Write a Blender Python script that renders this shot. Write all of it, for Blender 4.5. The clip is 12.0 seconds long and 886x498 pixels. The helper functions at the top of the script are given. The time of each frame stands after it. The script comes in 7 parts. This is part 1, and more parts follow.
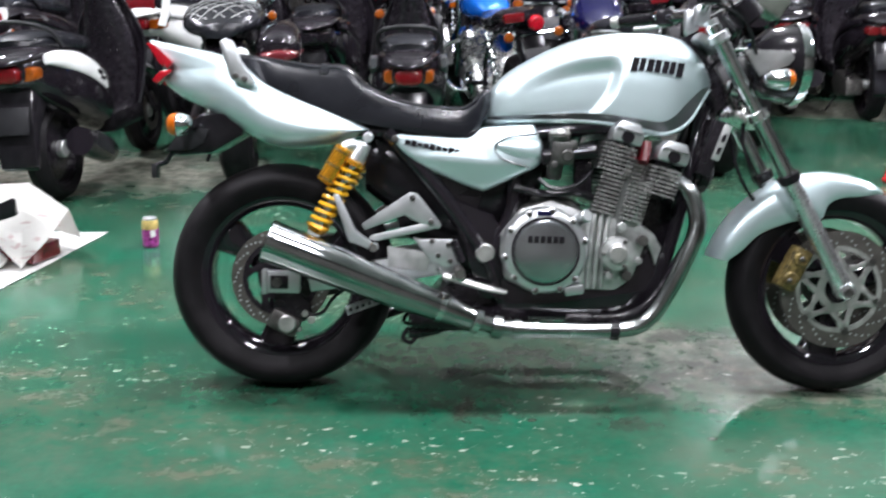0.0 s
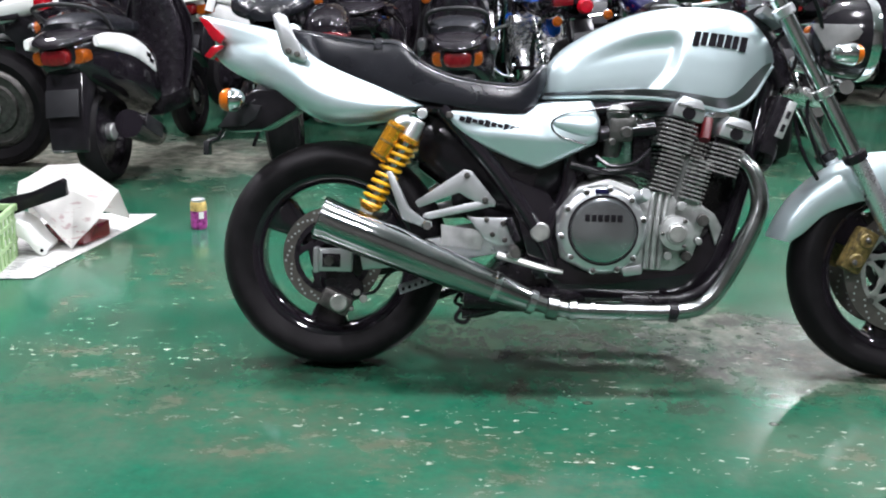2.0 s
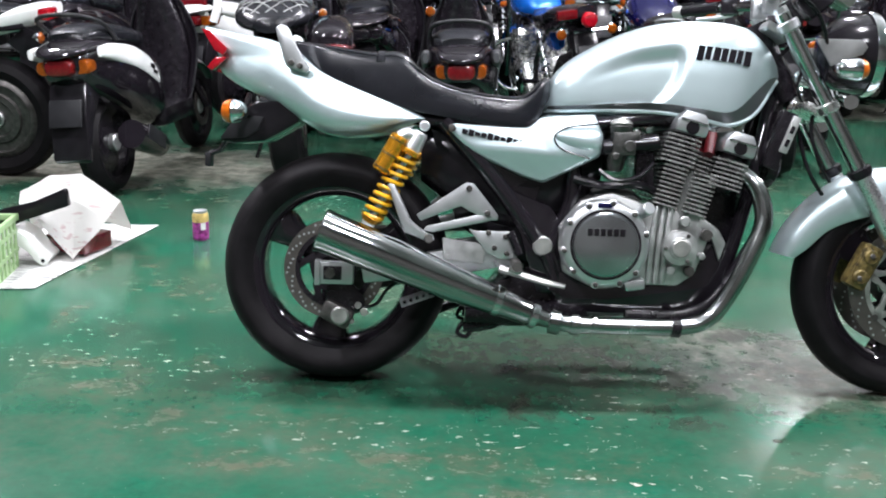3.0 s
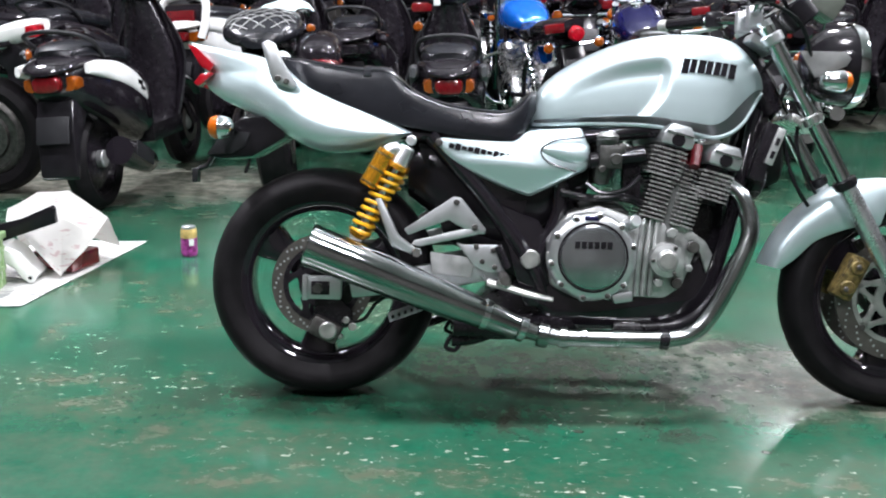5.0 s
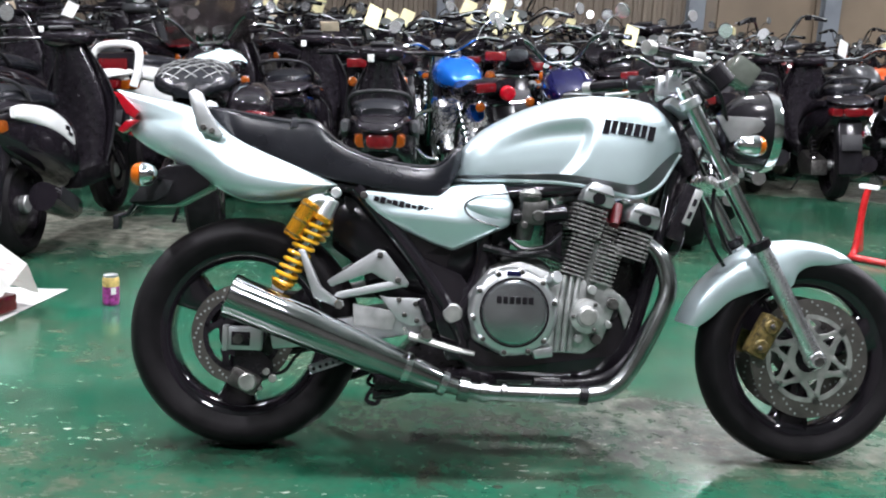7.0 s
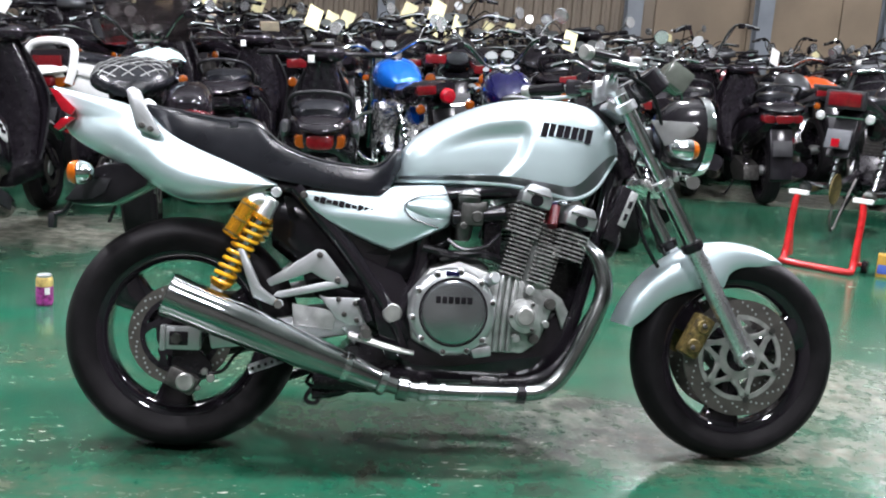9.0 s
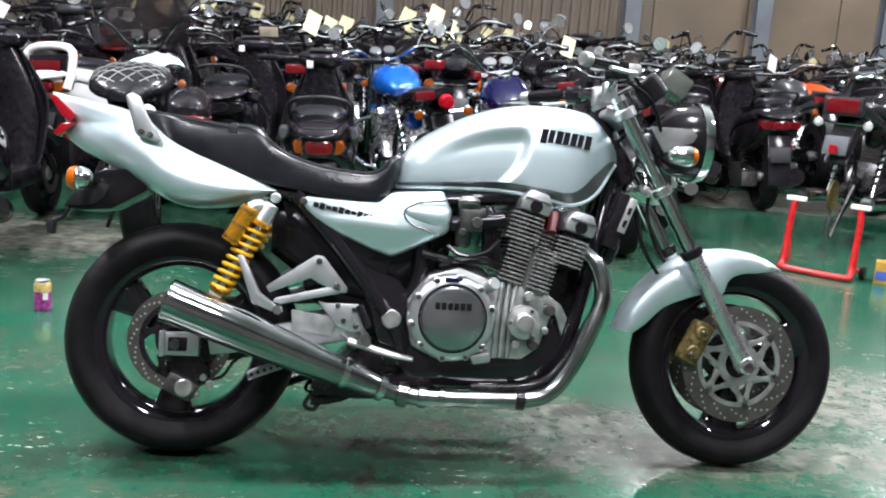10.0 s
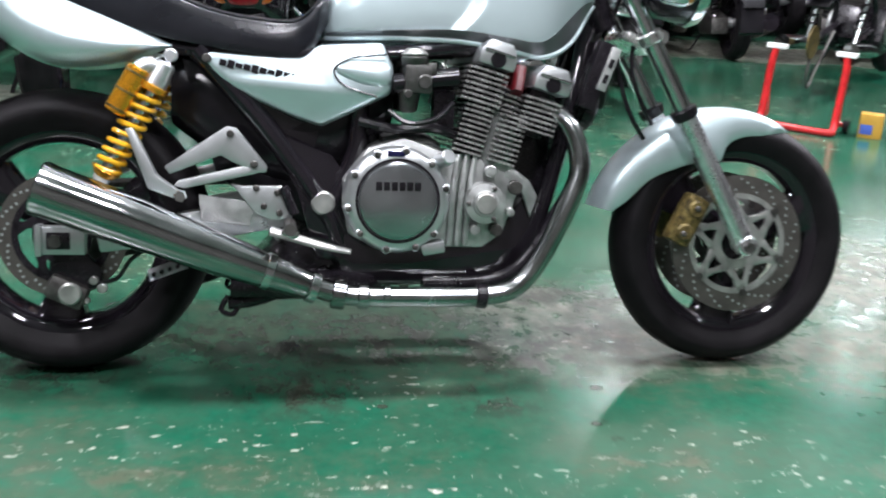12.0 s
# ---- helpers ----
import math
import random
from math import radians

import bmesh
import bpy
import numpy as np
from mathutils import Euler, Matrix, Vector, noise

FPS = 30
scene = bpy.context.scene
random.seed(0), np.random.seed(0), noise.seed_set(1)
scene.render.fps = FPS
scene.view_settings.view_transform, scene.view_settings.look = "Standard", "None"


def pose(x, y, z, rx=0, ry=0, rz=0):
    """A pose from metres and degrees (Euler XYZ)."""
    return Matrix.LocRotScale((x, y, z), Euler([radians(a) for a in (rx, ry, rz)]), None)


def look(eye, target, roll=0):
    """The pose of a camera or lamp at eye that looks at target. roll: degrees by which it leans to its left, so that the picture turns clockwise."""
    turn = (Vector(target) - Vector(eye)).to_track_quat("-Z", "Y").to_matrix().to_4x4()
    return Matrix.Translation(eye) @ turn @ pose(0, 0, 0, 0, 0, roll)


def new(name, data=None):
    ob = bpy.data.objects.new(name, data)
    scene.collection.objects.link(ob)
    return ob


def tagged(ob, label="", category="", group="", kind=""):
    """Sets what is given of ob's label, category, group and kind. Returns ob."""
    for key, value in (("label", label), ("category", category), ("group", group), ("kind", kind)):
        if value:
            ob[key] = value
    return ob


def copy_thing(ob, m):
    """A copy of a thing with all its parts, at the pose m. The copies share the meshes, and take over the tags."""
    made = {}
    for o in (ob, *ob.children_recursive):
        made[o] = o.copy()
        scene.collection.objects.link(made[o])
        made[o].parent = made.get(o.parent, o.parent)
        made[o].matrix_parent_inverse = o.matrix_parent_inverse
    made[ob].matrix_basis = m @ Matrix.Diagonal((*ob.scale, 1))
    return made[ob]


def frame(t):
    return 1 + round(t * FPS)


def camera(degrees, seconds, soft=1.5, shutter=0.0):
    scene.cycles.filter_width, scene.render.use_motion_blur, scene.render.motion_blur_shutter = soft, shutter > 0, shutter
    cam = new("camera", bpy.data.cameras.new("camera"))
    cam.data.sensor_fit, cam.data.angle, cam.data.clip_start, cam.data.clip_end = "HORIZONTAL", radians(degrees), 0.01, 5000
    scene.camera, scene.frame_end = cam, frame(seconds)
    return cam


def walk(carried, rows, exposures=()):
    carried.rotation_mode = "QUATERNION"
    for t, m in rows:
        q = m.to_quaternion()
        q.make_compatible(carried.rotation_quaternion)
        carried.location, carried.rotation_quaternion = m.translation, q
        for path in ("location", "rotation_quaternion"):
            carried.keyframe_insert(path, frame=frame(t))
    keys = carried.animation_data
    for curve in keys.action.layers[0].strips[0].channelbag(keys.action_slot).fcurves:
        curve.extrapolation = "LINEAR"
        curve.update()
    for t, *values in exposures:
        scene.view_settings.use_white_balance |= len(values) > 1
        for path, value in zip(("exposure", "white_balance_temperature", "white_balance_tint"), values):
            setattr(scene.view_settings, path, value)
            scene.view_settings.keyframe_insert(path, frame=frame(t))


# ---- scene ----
cam = camera(46.9, 12.0, soft=2.0, shutter=0.5)
PATH = [
    (0, (0.322, -2.694, 1.209), (0.389, -0.778, 0.64), 1.6),
    (0.5, (0.323, -2.697, 1.205), (0.469, -0.767, 0.7), 2.9),
    (1, (0.31, -2.692, 1.187), (0.436, -0.763, 0.677), 3.5),
    (1.5, (0.292, -2.675, 1.167), (0.336, -0.755, 0.608), 1.9),
    (2, (0.284, -2.658, 1.159), (0.275, -0.745, 0.574), 1.3),
    (2.5, (0.286, -2.644, 1.157), (0.272, -0.727, 0.588), 1.7),
    (4.5, (0.292, -2.643, 1.16), (0.271, -0.721, 0.607), 1.1),
    (5, (0.296, -2.644, 1.159), (0.297, -0.717, 0.623), 1.3),
    (5.5, (0.304, -2.648, 1.159), (0.343, -0.717, 0.642), 1.5),
    (6, (0.313, -2.647, 1.157), (0.394, -0.712, 0.657), 1.5),
    (6.5, (0.315, -2.65, 1.157), (0.427, -0.704, 0.71), 2.6),
    (7, (0.326, -2.656, 1.156), (0.451, -0.706, 0.731), 3.3),
    (7.5, (0.332, -2.659, 1.153), (0.504, -0.71, 0.74), 3.4),
    (9.5, (0.321, -2.68, 1.155), (0.568, -0.739, 0.743), 4.4),
    (10, (0.319, -2.676, 1.156), (0.566, -0.732, 0.754), 4.4),
    (10.5, (0.318, -2.67, 1.154), (0.561, -0.727, 0.743), 4.2),
    (11, (0.323, -2.667, 1.153), (0.562, -0.732, 0.707), 3.8),
    (11.2, (0.303, -2.64, 1.154), (0.6, -0.722, 0.675), 3.7),
    (11.5, (0.312, -2.56, 1.119), (0.7, -0.679, 0.563), 2.3),
    (11.7, (0.338, -2.457, 1.115), (0.719, -0.595, 0.492), 3.1),
    (12, (0.407, -2.199, 1.078), (0.747, -0.343, 0.414), 3.9),
]
walk(cam, [(t, look(eye, target, roll)) for t, eye, target, roll in PATH])

# ---- light ----
world = bpy.data.worlds.new("world")
world.use_nodes = True
world.node_tree.nodes["Background"].inputs[0].default_value = (0.75, 0.85, 1.0, 1)
world.node_tree.nodes["Background"].inputs[1].default_value = 0.02
scene.world = world
scene.view_settings.exposure = 0.60

LAMP_WATTS = 122.0
BULB_WATTS = 460.0
LAMP_COLOUR = (0.925, 0.912, 1.0)
CEILING = 5.2
WALL_Y = 14.0


def bay_lamp(x, y, watts):
    """A round high-bay lamp hung from the ceiling: bell, glowing cover, and the light that it sheds."""
    z = CEILING - 0.55
    base = tagged(new("high_bay_lamp"), "round high-bay lamp with metal bell hung from the ceiling", "ceiling lamp", "high-bay lamps")
    base.matrix_basis = pose(x, y, z)
    part("rod", tube(None, [(0, 0, 0.30), (0, 0, 0.549)], 0.012, 8), COLUMN_GREY, base)
    part("ballast", disc(None, (0, 0, 0.16), (0, 0, 0.30), 0.075, n=20, lip=0.01), COLUMN_GREY, base)
    part("bell", rev(None, [(0.06, 0.17), (0.20, 0.13), (0.32, 0.04), (0.365, 0.0), (0.360, -0.006), (0.315, 0.035), (0.19, 0.12), (0.055, 0.16)], axis="z", n=32), WHITE_ENAMEL, base)
    part("cover", disc(None, (0, 0, 0.012), (0, 0, 0.022), 0.330, n=32), TUBE_GLOW, base)
    data = bpy.data.lights.new("bay_glow", "AREA")
    data.shape, data.size, data.energy, data.color = "DISK", 0.66, watts, LAMP_COLOUR
    ob = new("bay_glow", data)
    ob.matrix_basis = pose(x, y, z - 0.02)


def added_bulb(x, y, watts):
    """An added, unseen bulb in a wire guard below the ceiling, which lights the ceiling as well as the floor."""
    z = CEILING - 1.70
    base = tagged(new("caged_bulb_lamp"), "added bare bulb in a wire guard, out of view, that lights ceiling and floor", "ceiling lamp", "caged lamps")
    base.matrix_basis = pose(x, y, z)
    part("rod", tube(None, [(0, 0, 0.26), (0, 0, 1.699)], 0.012, 8), COLUMN_GREY, base)
    part("socket", disc(None, (0, 0, 0.17), (0, 0, 0.28), 0.05, n=16, lip=0.008), COLUMN_GREY, base)
    for q in range(4):
        a, b = math.cos(q * math.pi / 2), math.sin(q * math.pi / 2)
        part("guard_wire", tube(None, [(0.04 * a, 0.04 * b, 0.20), (0.19 * a, 0.19 * b, 0.08), (0.20 * a, 0.20 * b, -0.06), (0.12 * a, 0.12 * b, -0.19)], 0.004, 6, 4), COLUMN_GREY, base)
    data = bpy.data.lights.new("bulb_glow", "POINT")
    data.shadow_soft_size, data.energy, data.color = 0.22, watts, LAMP_COLOUR
    ob = new("bulb_glow", data)
    ob.matrix_basis = pose(x, y, z)


# ---- mesh helpers ----
def V(p):
    return Vector(p)


def ring_faces(bm, a, b, closed=True):
    n = len(a)
    for i in range(n if closed else n - 1):
        j = (i + 1) % n
        try:
            bm.faces.new((a[i], a[j], b[j], b[i]))
        except ValueError:
            pass


def loft(bm, rings, cap=True, loop=False):
    """Skin through rings of points, each with the same count."""
    bm = bm or bmesh.new()
    vs = [[bm.verts.new(p) for p in r] for r in rings]
    for a, b in zip(vs, vs[1:]):
        ring_faces(bm, a, b)
    if loop:
        ring_faces(bm, vs[-1], vs[0])
    elif cap:
        bm.faces.new(vs[0][::-1])
        bm.faces.new(vs[-1])
    return bm


def smooth_line(pts, k=5):
    """Catmull-Rom points through pts."""
    pts = [V(p) for p in pts]
    if len(pts) < 3 or k < 2:
        return pts
    out = []
    for i in range(len(pts) - 1):
        p0, p1, p2, p3 = pts[max(i - 1, 0)], pts[i], pts[i + 1], pts[min(i + 2, len(pts) - 1)]
        for j in range(k):
            t = j / k
            out.append(0.5 * (2 * p1 + (p2 - p0) * t + (2 * p0 - 5 * p1 + 4 * p2 - p3) * t * t + (3 * p1 - p0 - 3 * p2 + p3) * t ** 3))
    return out + [pts[-1]]


def tube(bm, pts, r, n=10, k=1, flat=1.0):
    """A round bar along pts; r is a radius or one per given point."""
    rs = list(r) if isinstance(r, (list, tuple)) else [r] * len(pts)
    line = smooth_line(pts, k)
    m = len(line)
    rings, side = [], None
    for i, p in enumerate(line):
        d = (line[min(i + 1, m - 1)] - line[max(i - 1, 0)]).normalized()
        if side is None:
            side = d.orthogonal().normalized()
        side = (side - d * side.dot(d)).normalized()
        up = d.cross(side)
        u = i / (m - 1) * (len(rs) - 1)
        a = min(int(u), len(rs) - 2) if len(rs) > 1 else 0
        rad = rs[a] + (rs[a + 1] - rs[a]) * (u - a) if len(rs) > 1 else rs[0]
        rings.append([p + rad * (math.cos(q) * side + flat * math.sin(q) * up) for q in (2 * math.pi * j / n for j in range(n))])
    return loft(bm, rings)


def rev(bm, profile, centre=(0, 0, 0), axis="y", n=48, closed=True):
    """A body turned round an axis through centre; profile is (radius, along) pairs."""
    c = V(centre)
    rings = []
    for j in range(n):
        q = 2 * math.pi * j / n
        ring = []
        for rad, al in profile:
            a, b = rad * math.cos(q), rad * math.sin(q)
            ring.append(c + V({"y": (a, al, b), "x": (al, a, b), "z": (a, b, al)}[axis]))
        rings.append(ring)
    bm = bm or bmesh.new()
    vs = [[bm.verts.new(p) for p in r] for r in rings]
    for j in range(n):
        ring_faces(bm, vs[j], vs[(j + 1) % n], closed)
    return bm


def disc(bm, p0, p1, r0, r1=None, n=24, lip=0.0):
    """A solid round from p0 to p1, with an optional chamfer."""
    p0, p1 = V(p0), V(p1)
    r1 = r0 if r1 is None else r1
    d = (p1 - p0).normalized()
    s = d.orthogonal().normalized()
    u = d.cross(s)
    stations = [(p0, r0 - lip), (p0 + d * lip, r0), (p1 - d * lip, r1), (p1, r1 - lip)] if lip else [(p0, r0), (p1, r1)]
    return loft(bm, [[p + r * (math.cos(q) * s + math.sin(q) * u) for q in (2 * math.pi * j / n for j in range(n))] for p, r in stations])


def box(bm, cx, cy, cz, sx, sy, sz, bevel=0.0, turn=None):
    own = bmesh.new()
    bmesh.ops.create_cube(own, size=1.0)
    bmesh.ops.scale(own, vec=(sx, sy, sz), verts=own.verts)
    if bevel:
        bmesh.ops.bevel(own, geom=own.edges[:], offset=bevel, segments=2, affect="EDGES", profile=0.6)
    if turn:
        bmesh.ops.transform(own, matrix=pose(0, 0, 0, *turn), verts=own.verts)
    bmesh.ops.translate(own, vec=(cx, cy, cz), verts=own.verts)
    return merged(bm, own)


def prism(bm, outline, y0, y1, bevel=0.0, axis="y"):
    """A plate with the given outline (x, z), from y0 to y1."""
    own = bmesh.new()
    put = (lambda a, b, c: (a, c, b)) if axis == "y" else ((lambda a, b, c: (c, a, b)) if axis == "x" else (lambda a, b, c: (a, b, c)))
    lo = [own.verts.new(put(a, b, y0)) for a, b in outline]
    hi = [own.verts.new(put(a, b, y1)) for a, b in outline]
    ring_faces(own, lo, hi)
    own.faces.new(lo[::-1])
    own.faces.new(hi)
    bmesh.ops.recalc_face_normals(own, faces=own.faces)
    if bevel:
        bmesh.ops.bevel(own, geom=own.edges[:], offset=bevel, segments=2, affect="EDGES", profile=0.6)
    return merged(bm, own)


def merged(bm, own):
    if bm is None:
        return own
    mesh = bpy.data.meshes.new("join")
    own.to_mesh(mesh)
    own.free()
    bm.from_mesh(mesh)
    bpy.data.meshes.remove(mesh)
    return bm


def mirrored(bm):
    """Adds the copy on the other side of the plane y = 0."""
    geom = bmesh.ops.duplicate(bm, geom=bm.verts[:] + bm.edges[:] + bm.faces[:])["geom"]
    verts = [g for g in geom if isinstance(g, bmesh.types.BMVert)]
    bmesh.ops.scale(bm, vec=(1, -1, 1), verts=verts)
    return bm


def part(name, bm, material, parent=None, label="", sharp=38):
    """Links a bmesh as one mesh object under its thing."""
    bmesh.ops.recalc_face_normals(bm, faces=bm.faces)
    mesh = bpy.data.meshes.new(name)
    bm.to_mesh(mesh)
    bm.free()
    mesh.polygons.foreach_set("use_smooth", [True] * len(mesh.polygons))
    mesh.set_sharp_from_angle(angle=radians(sharp))
    mesh.materials.append(material)
    ob = new(name, mesh)
    if parent:
        ob.parent = parent
    if label:
        tagged(ob, label)
    return ob


def oval(x, zc, w, up, down, n=28, power=2.4, tilt=0.0):
    """A cross-section at x: half width w, up above and down below zc, rounded like a superellipse."""
    ring = []
    for j in range(n):
        q = 2 * math.pi * j / n
        c, s = math.cos(q), math.sin(q)
        y = w * math.copysign(abs(c) ** (2 / power), c)
        z = (up if s > 0 else down) * math.copysign(abs(s) ** (2 / power), s)
        ring.append(V((x + tilt * z, y, zc + z)))
    return ring


def body(bm, stations, n=28, power=2.4, k=4):
    """A smooth body along x through stations (x, zc, w, up, down)."""
    line = smooth_stations(stations, k)
    return loft(bm, [oval(*s, n=n, power=power) for s in line])


def smooth_stations(st, k):
    out = []
    for i in range(len(st) - 1):
        p0, p1, p2, p3 = (np.array(st[j], float) for j in (max(i - 1, 0), i, i + 1, min(i + 2, len(st) - 1)))
        for j in range(k):
            t = j / k
            out.append(0.5 * (2 * p1 + (p2 - p0) * t + (2 * p0 - 5 * p1 + 4 * p2 - p3) * t * t + (3 * p1 - p0 - 3 * p2 + p3) * t ** 3))
    out.append(np.array(st[-1], float))
    for s in out:
        s[2:] = np.maximum(s[2:], 0.002)
    return [tuple(float(v) for v in s) for s in out]


def table(x, *pairs):
    """Reads a curve given as (x, value) pairs, eased between them."""
    xs = [p[0] for p in pairs]
    i = min(max(sum(1 for v in xs if v <= x) - 1, 0), len(xs) - 2)
    t = min(max((x - xs[i]) / (xs[i + 1] - xs[i]), 0.0), 1.0)
    slope = lambda k: (pairs[min(k + 1, len(pairs) - 1)][1] - pairs[max(k - 1, 0)][1]) / (xs[min(k + 1, len(xs) - 1)] - xs[max(k - 1, 0)])
    h, a, b = xs[i + 1] - xs[i], pairs[i][1], pairs[i + 1][1]
    return (2 * t ** 3 - 3 * t * t + 1) * a + (t ** 3 - 2 * t * t + t) * h * slope(i) + (3 * t * t - 2 * t ** 3) * b + (t ** 3 - t * t) * h * slope(i + 1)


def hull(x0, x1, top, low, wide, section, n=80, k=5, under=None):
    """A body along x: curves for top, low edge and half width, and a half section (share of width, share of height) from crown to belly.
    With under, a curve for a tucked lower edge, the body ends below its low edge in a hard crease."""
    half = smooth_line([(0, a, b) for a, b in section], k)
    rings = []
    for i in range(n + 1):
        x = x0 + (x1 - x0) * (1 - math.cos(math.pi * i / n)) / 2
        zt, zl, w = table(x, *top), table(x, *low), max(table(x, *wide), 0.004)
        right = [V((x, w * p.y, zl + (zt - zl) * (p.z + 1) / 2)) for p in half]
        if under:
            zu = min(table(x, *under), zl - 0.001)
            right += [V((x, w * 0.985, zl - 0.0015)), V((x, w * 0.93, zl * 0.45 + zu * 0.55)), V((x, w * 0.86, zu)), V((x, 0, zu))]
        rings.append(right + [V((p.x, -p.y, p.z)) for p in right[-2:0:-1]])
    return rings


# ---- materials ----
def surface(name, colour, rough=0.4, metal=0.0, coat=0.0, scale=14.0, vary=0.12, bump=0.0, grain=220.0, rough_vary=0.12, specular=0.5):
    """A paint, plastic or metal with smudges at two scales and a fine relief."""
    m = bpy.data.materials.new(name)
    m.use_nodes = True
    nt = m.node_tree
    b = nt.nodes["Principled BSDF"]
    tc = nt.nodes.new("ShaderNodeTexCoord")
    big, fine = nt.nodes.new("ShaderNodeTexNoise"), nt.nodes.new("ShaderNodeTexNoise")
    big.inputs["Scale"].default_value, fine.inputs["Scale"].default_value = scale, grain
    big.inputs["Detail"].default_value = 5.0
    for t in (big, fine):
        nt.links.new(tc.outputs["Object"], t.inputs["Vector"])
    ramp = nt.nodes.new("ShaderNodeMapRange")
    ramp.inputs["From Min"].default_value, ramp.inputs["From Max"].default_value = 0.3, 0.7
    ramp.inputs["To Min"].default_value, ramp.inputs["To Max"].default_value = 1 - vary, 1 + vary * 0.5
    nt.links.new(big.outputs["Fac"], ramp.inputs["Value"])
    mul = nt.nodes.new("ShaderNodeVectorMath")
    mul.operation = "SCALE"
    mul.inputs[0].default_value = colour
    nt.links.new(ramp.outputs["Result"], mul.inputs["Scale"])
    nt.links.new(mul.outputs["Vector"], b.inputs["Base Color"])
    rr = nt.nodes.new("ShaderNodeMapRange")
    rr.inputs["From Min"].default_value, rr.inputs["From Max"].default_value = 0.3, 0.75
    rr.inputs["To Min"].default_value, rr.inputs["To Max"].default_value = max(rough - rough_vary * 0.5, 0.02), rough + rough_vary
    mid = nt.nodes.new("ShaderNodeMath")
    mid.operation = "MULTIPLY_ADD"
    mid.inputs[1].default_value, mid.inputs[2].default_value = 0.35, 0.0
    nt.links.new(fine.outputs["Fac"], mid.inputs[0])
    add = nt.nodes.new("ShaderNodeMath")
    add.operation = "MULTIPLY_ADD"
    add.inputs[1].default_value = 0.65
    nt.links.new(big.outputs["Fac"], add.inputs[0])
    nt.links.new(mid.outputs["Value"], add.inputs[2])
    nt.links.new(add.outputs["Value"], rr.inputs["Value"])
    nt.links.new(rr.outputs["Result"], b.inputs["Roughness"])
    b.inputs["Metallic"].default_value = metal
    b.inputs["Coat Weight"].default_value = coat
    b.inputs["Coat Roughness"].default_value = 0.06
    b.inputs["Specular IOR Level"].default_value = specular
    if bump:
        bn = nt.nodes.new("ShaderNodeBump")
        bn.inputs["Strength"].default_value, bn.inputs["Distance"].default_value = bump, 0.002
        nt.links.new(fine.outputs["Fac"], bn.inputs["Height"])
        nt.links.new(bn.outputs["Normal"], b.inputs["Normal"])
    return m


def lens_plastic(name, colour, rough=0.12):
    m = surface(name, colour, rough, 0.0, 0.6, vary=0.25, scale=60, rough_vary=0.05)
    b = m.node_tree.nodes["Principled BSDF"]
    b.inputs["Transmission Weight"].default_value = 0.1
    return m


def glass(name, colour, rough=0.03):
    m = bpy.data.materials.new(name)
    m.use_nodes = True
    b = m.node_tree.nodes["Principled BSDF"]
    b.inputs["Base Color"].default_value = (*colour, 1)
    b.inputs["Roughness"].default_value = rough
    b.inputs["Transmission Weight"].default_value = 0.9
    b.inputs["IOR"].default_value = 1.25
    return m


SILVER = surface("silver_paint", (0.565, 0.675, 0.695), 0.36, 0.62, 0.6, scale=5, vary=0.04, grain=900, rough_vary=0.04)
SILVER_DARK = surface("dark_silver_paint", (0.10, 0.104, 0.11), 0.34, 0.5, 0.3, scale=5, vary=0.06)
BLACK_GLOSS = surface("black_gloss_paint", (0.011, 0.009, 0.012), 0.045, 0.0, 0.25, scale=8, vary=0.3, rough_vary=0.05, specular=0.40)
BLACK_PLASTIC = surface("black_plastic", (0.011, 0.010, 0.012), 0.13, 0.0, 0.0, scale=20, vary=0.3, bump=0.05, specular=0.25)
BLACK_SATIN = surface("black_satin_metal", (0.012, 0.010, 0.013), 0.22, 0.0, 0.05, scale=30, vary=0.3, specular=0.32)
RUBBER = surface("tyre_rubber", (0.009, 0.008, 0.009), 0.52, 0.0, 0.0, scale=22, vary=0.35, bump=0.3, grain=300, specular=0.11)
VINYL = surface("seat_vinyl", (0.012, 0.0125, 0.016), 0.20, 0.0, 0.0, scale=9, vary=0.3, bump=0.12, grain=500, specular=0.42)
MUFFLER_CHROME = surface("scuffed_chrome", (0.33, 0.34, 0.34), 0.06, 1.0, 0.0, scale=9, vary=0.22, rough_vary=0.12)
PIPE_CHROME = surface("heat_dulled_chrome", (0.34, 0.355, 0.35), 0.18, 1.0, 0.0, scale=10, vary=0.35, rough_vary=0.14)
CHROME = surface("chrome", (0.62, 0.64, 0.65), 0.06, 1.0, 0.0, scale=12, vary=0.12, rough_vary=0.10)
ALU = surface("cast_aluminium", (0.52, 0.53, 0.52), 0.42, 0.85, 0.0, scale=26, vary=0.30, bump=0.35, grain=260)
ALU_CLEAN = surface("brushed_aluminium", (0.62, 0.64, 0.65), 0.34, 0.9, 0.0, scale=12, vary=0.14, rough_vary=0.12)
ALU_DARK = surface("sooty_aluminium_fins", (0.74, 0.74, 0.73), 0.24, 0.9, 0.0, scale=30, vary=0.35, bump=0.2)
CAP_BRUSHED = surface("brushed_cap", (0.42, 0.44, 0.46), 0.16, 0.95, 0.0, scale=9, vary=0.3, rough_vary=0.16)
CARB = surface("carb_alloy", (0.10, 0.10, 0.095), 0.38, 0.8, scale=40, vary=0.5, bump=0.3)
PLUG_RED = surface("red_plug_cap", (0.09, 0.004, 0.007), 0.35)
GREY_GREEN = surface("murky_plastic", (0.085, 0.095, 0.080), 0.20, 0.0, 0.3, scale=20, vary=0.3)
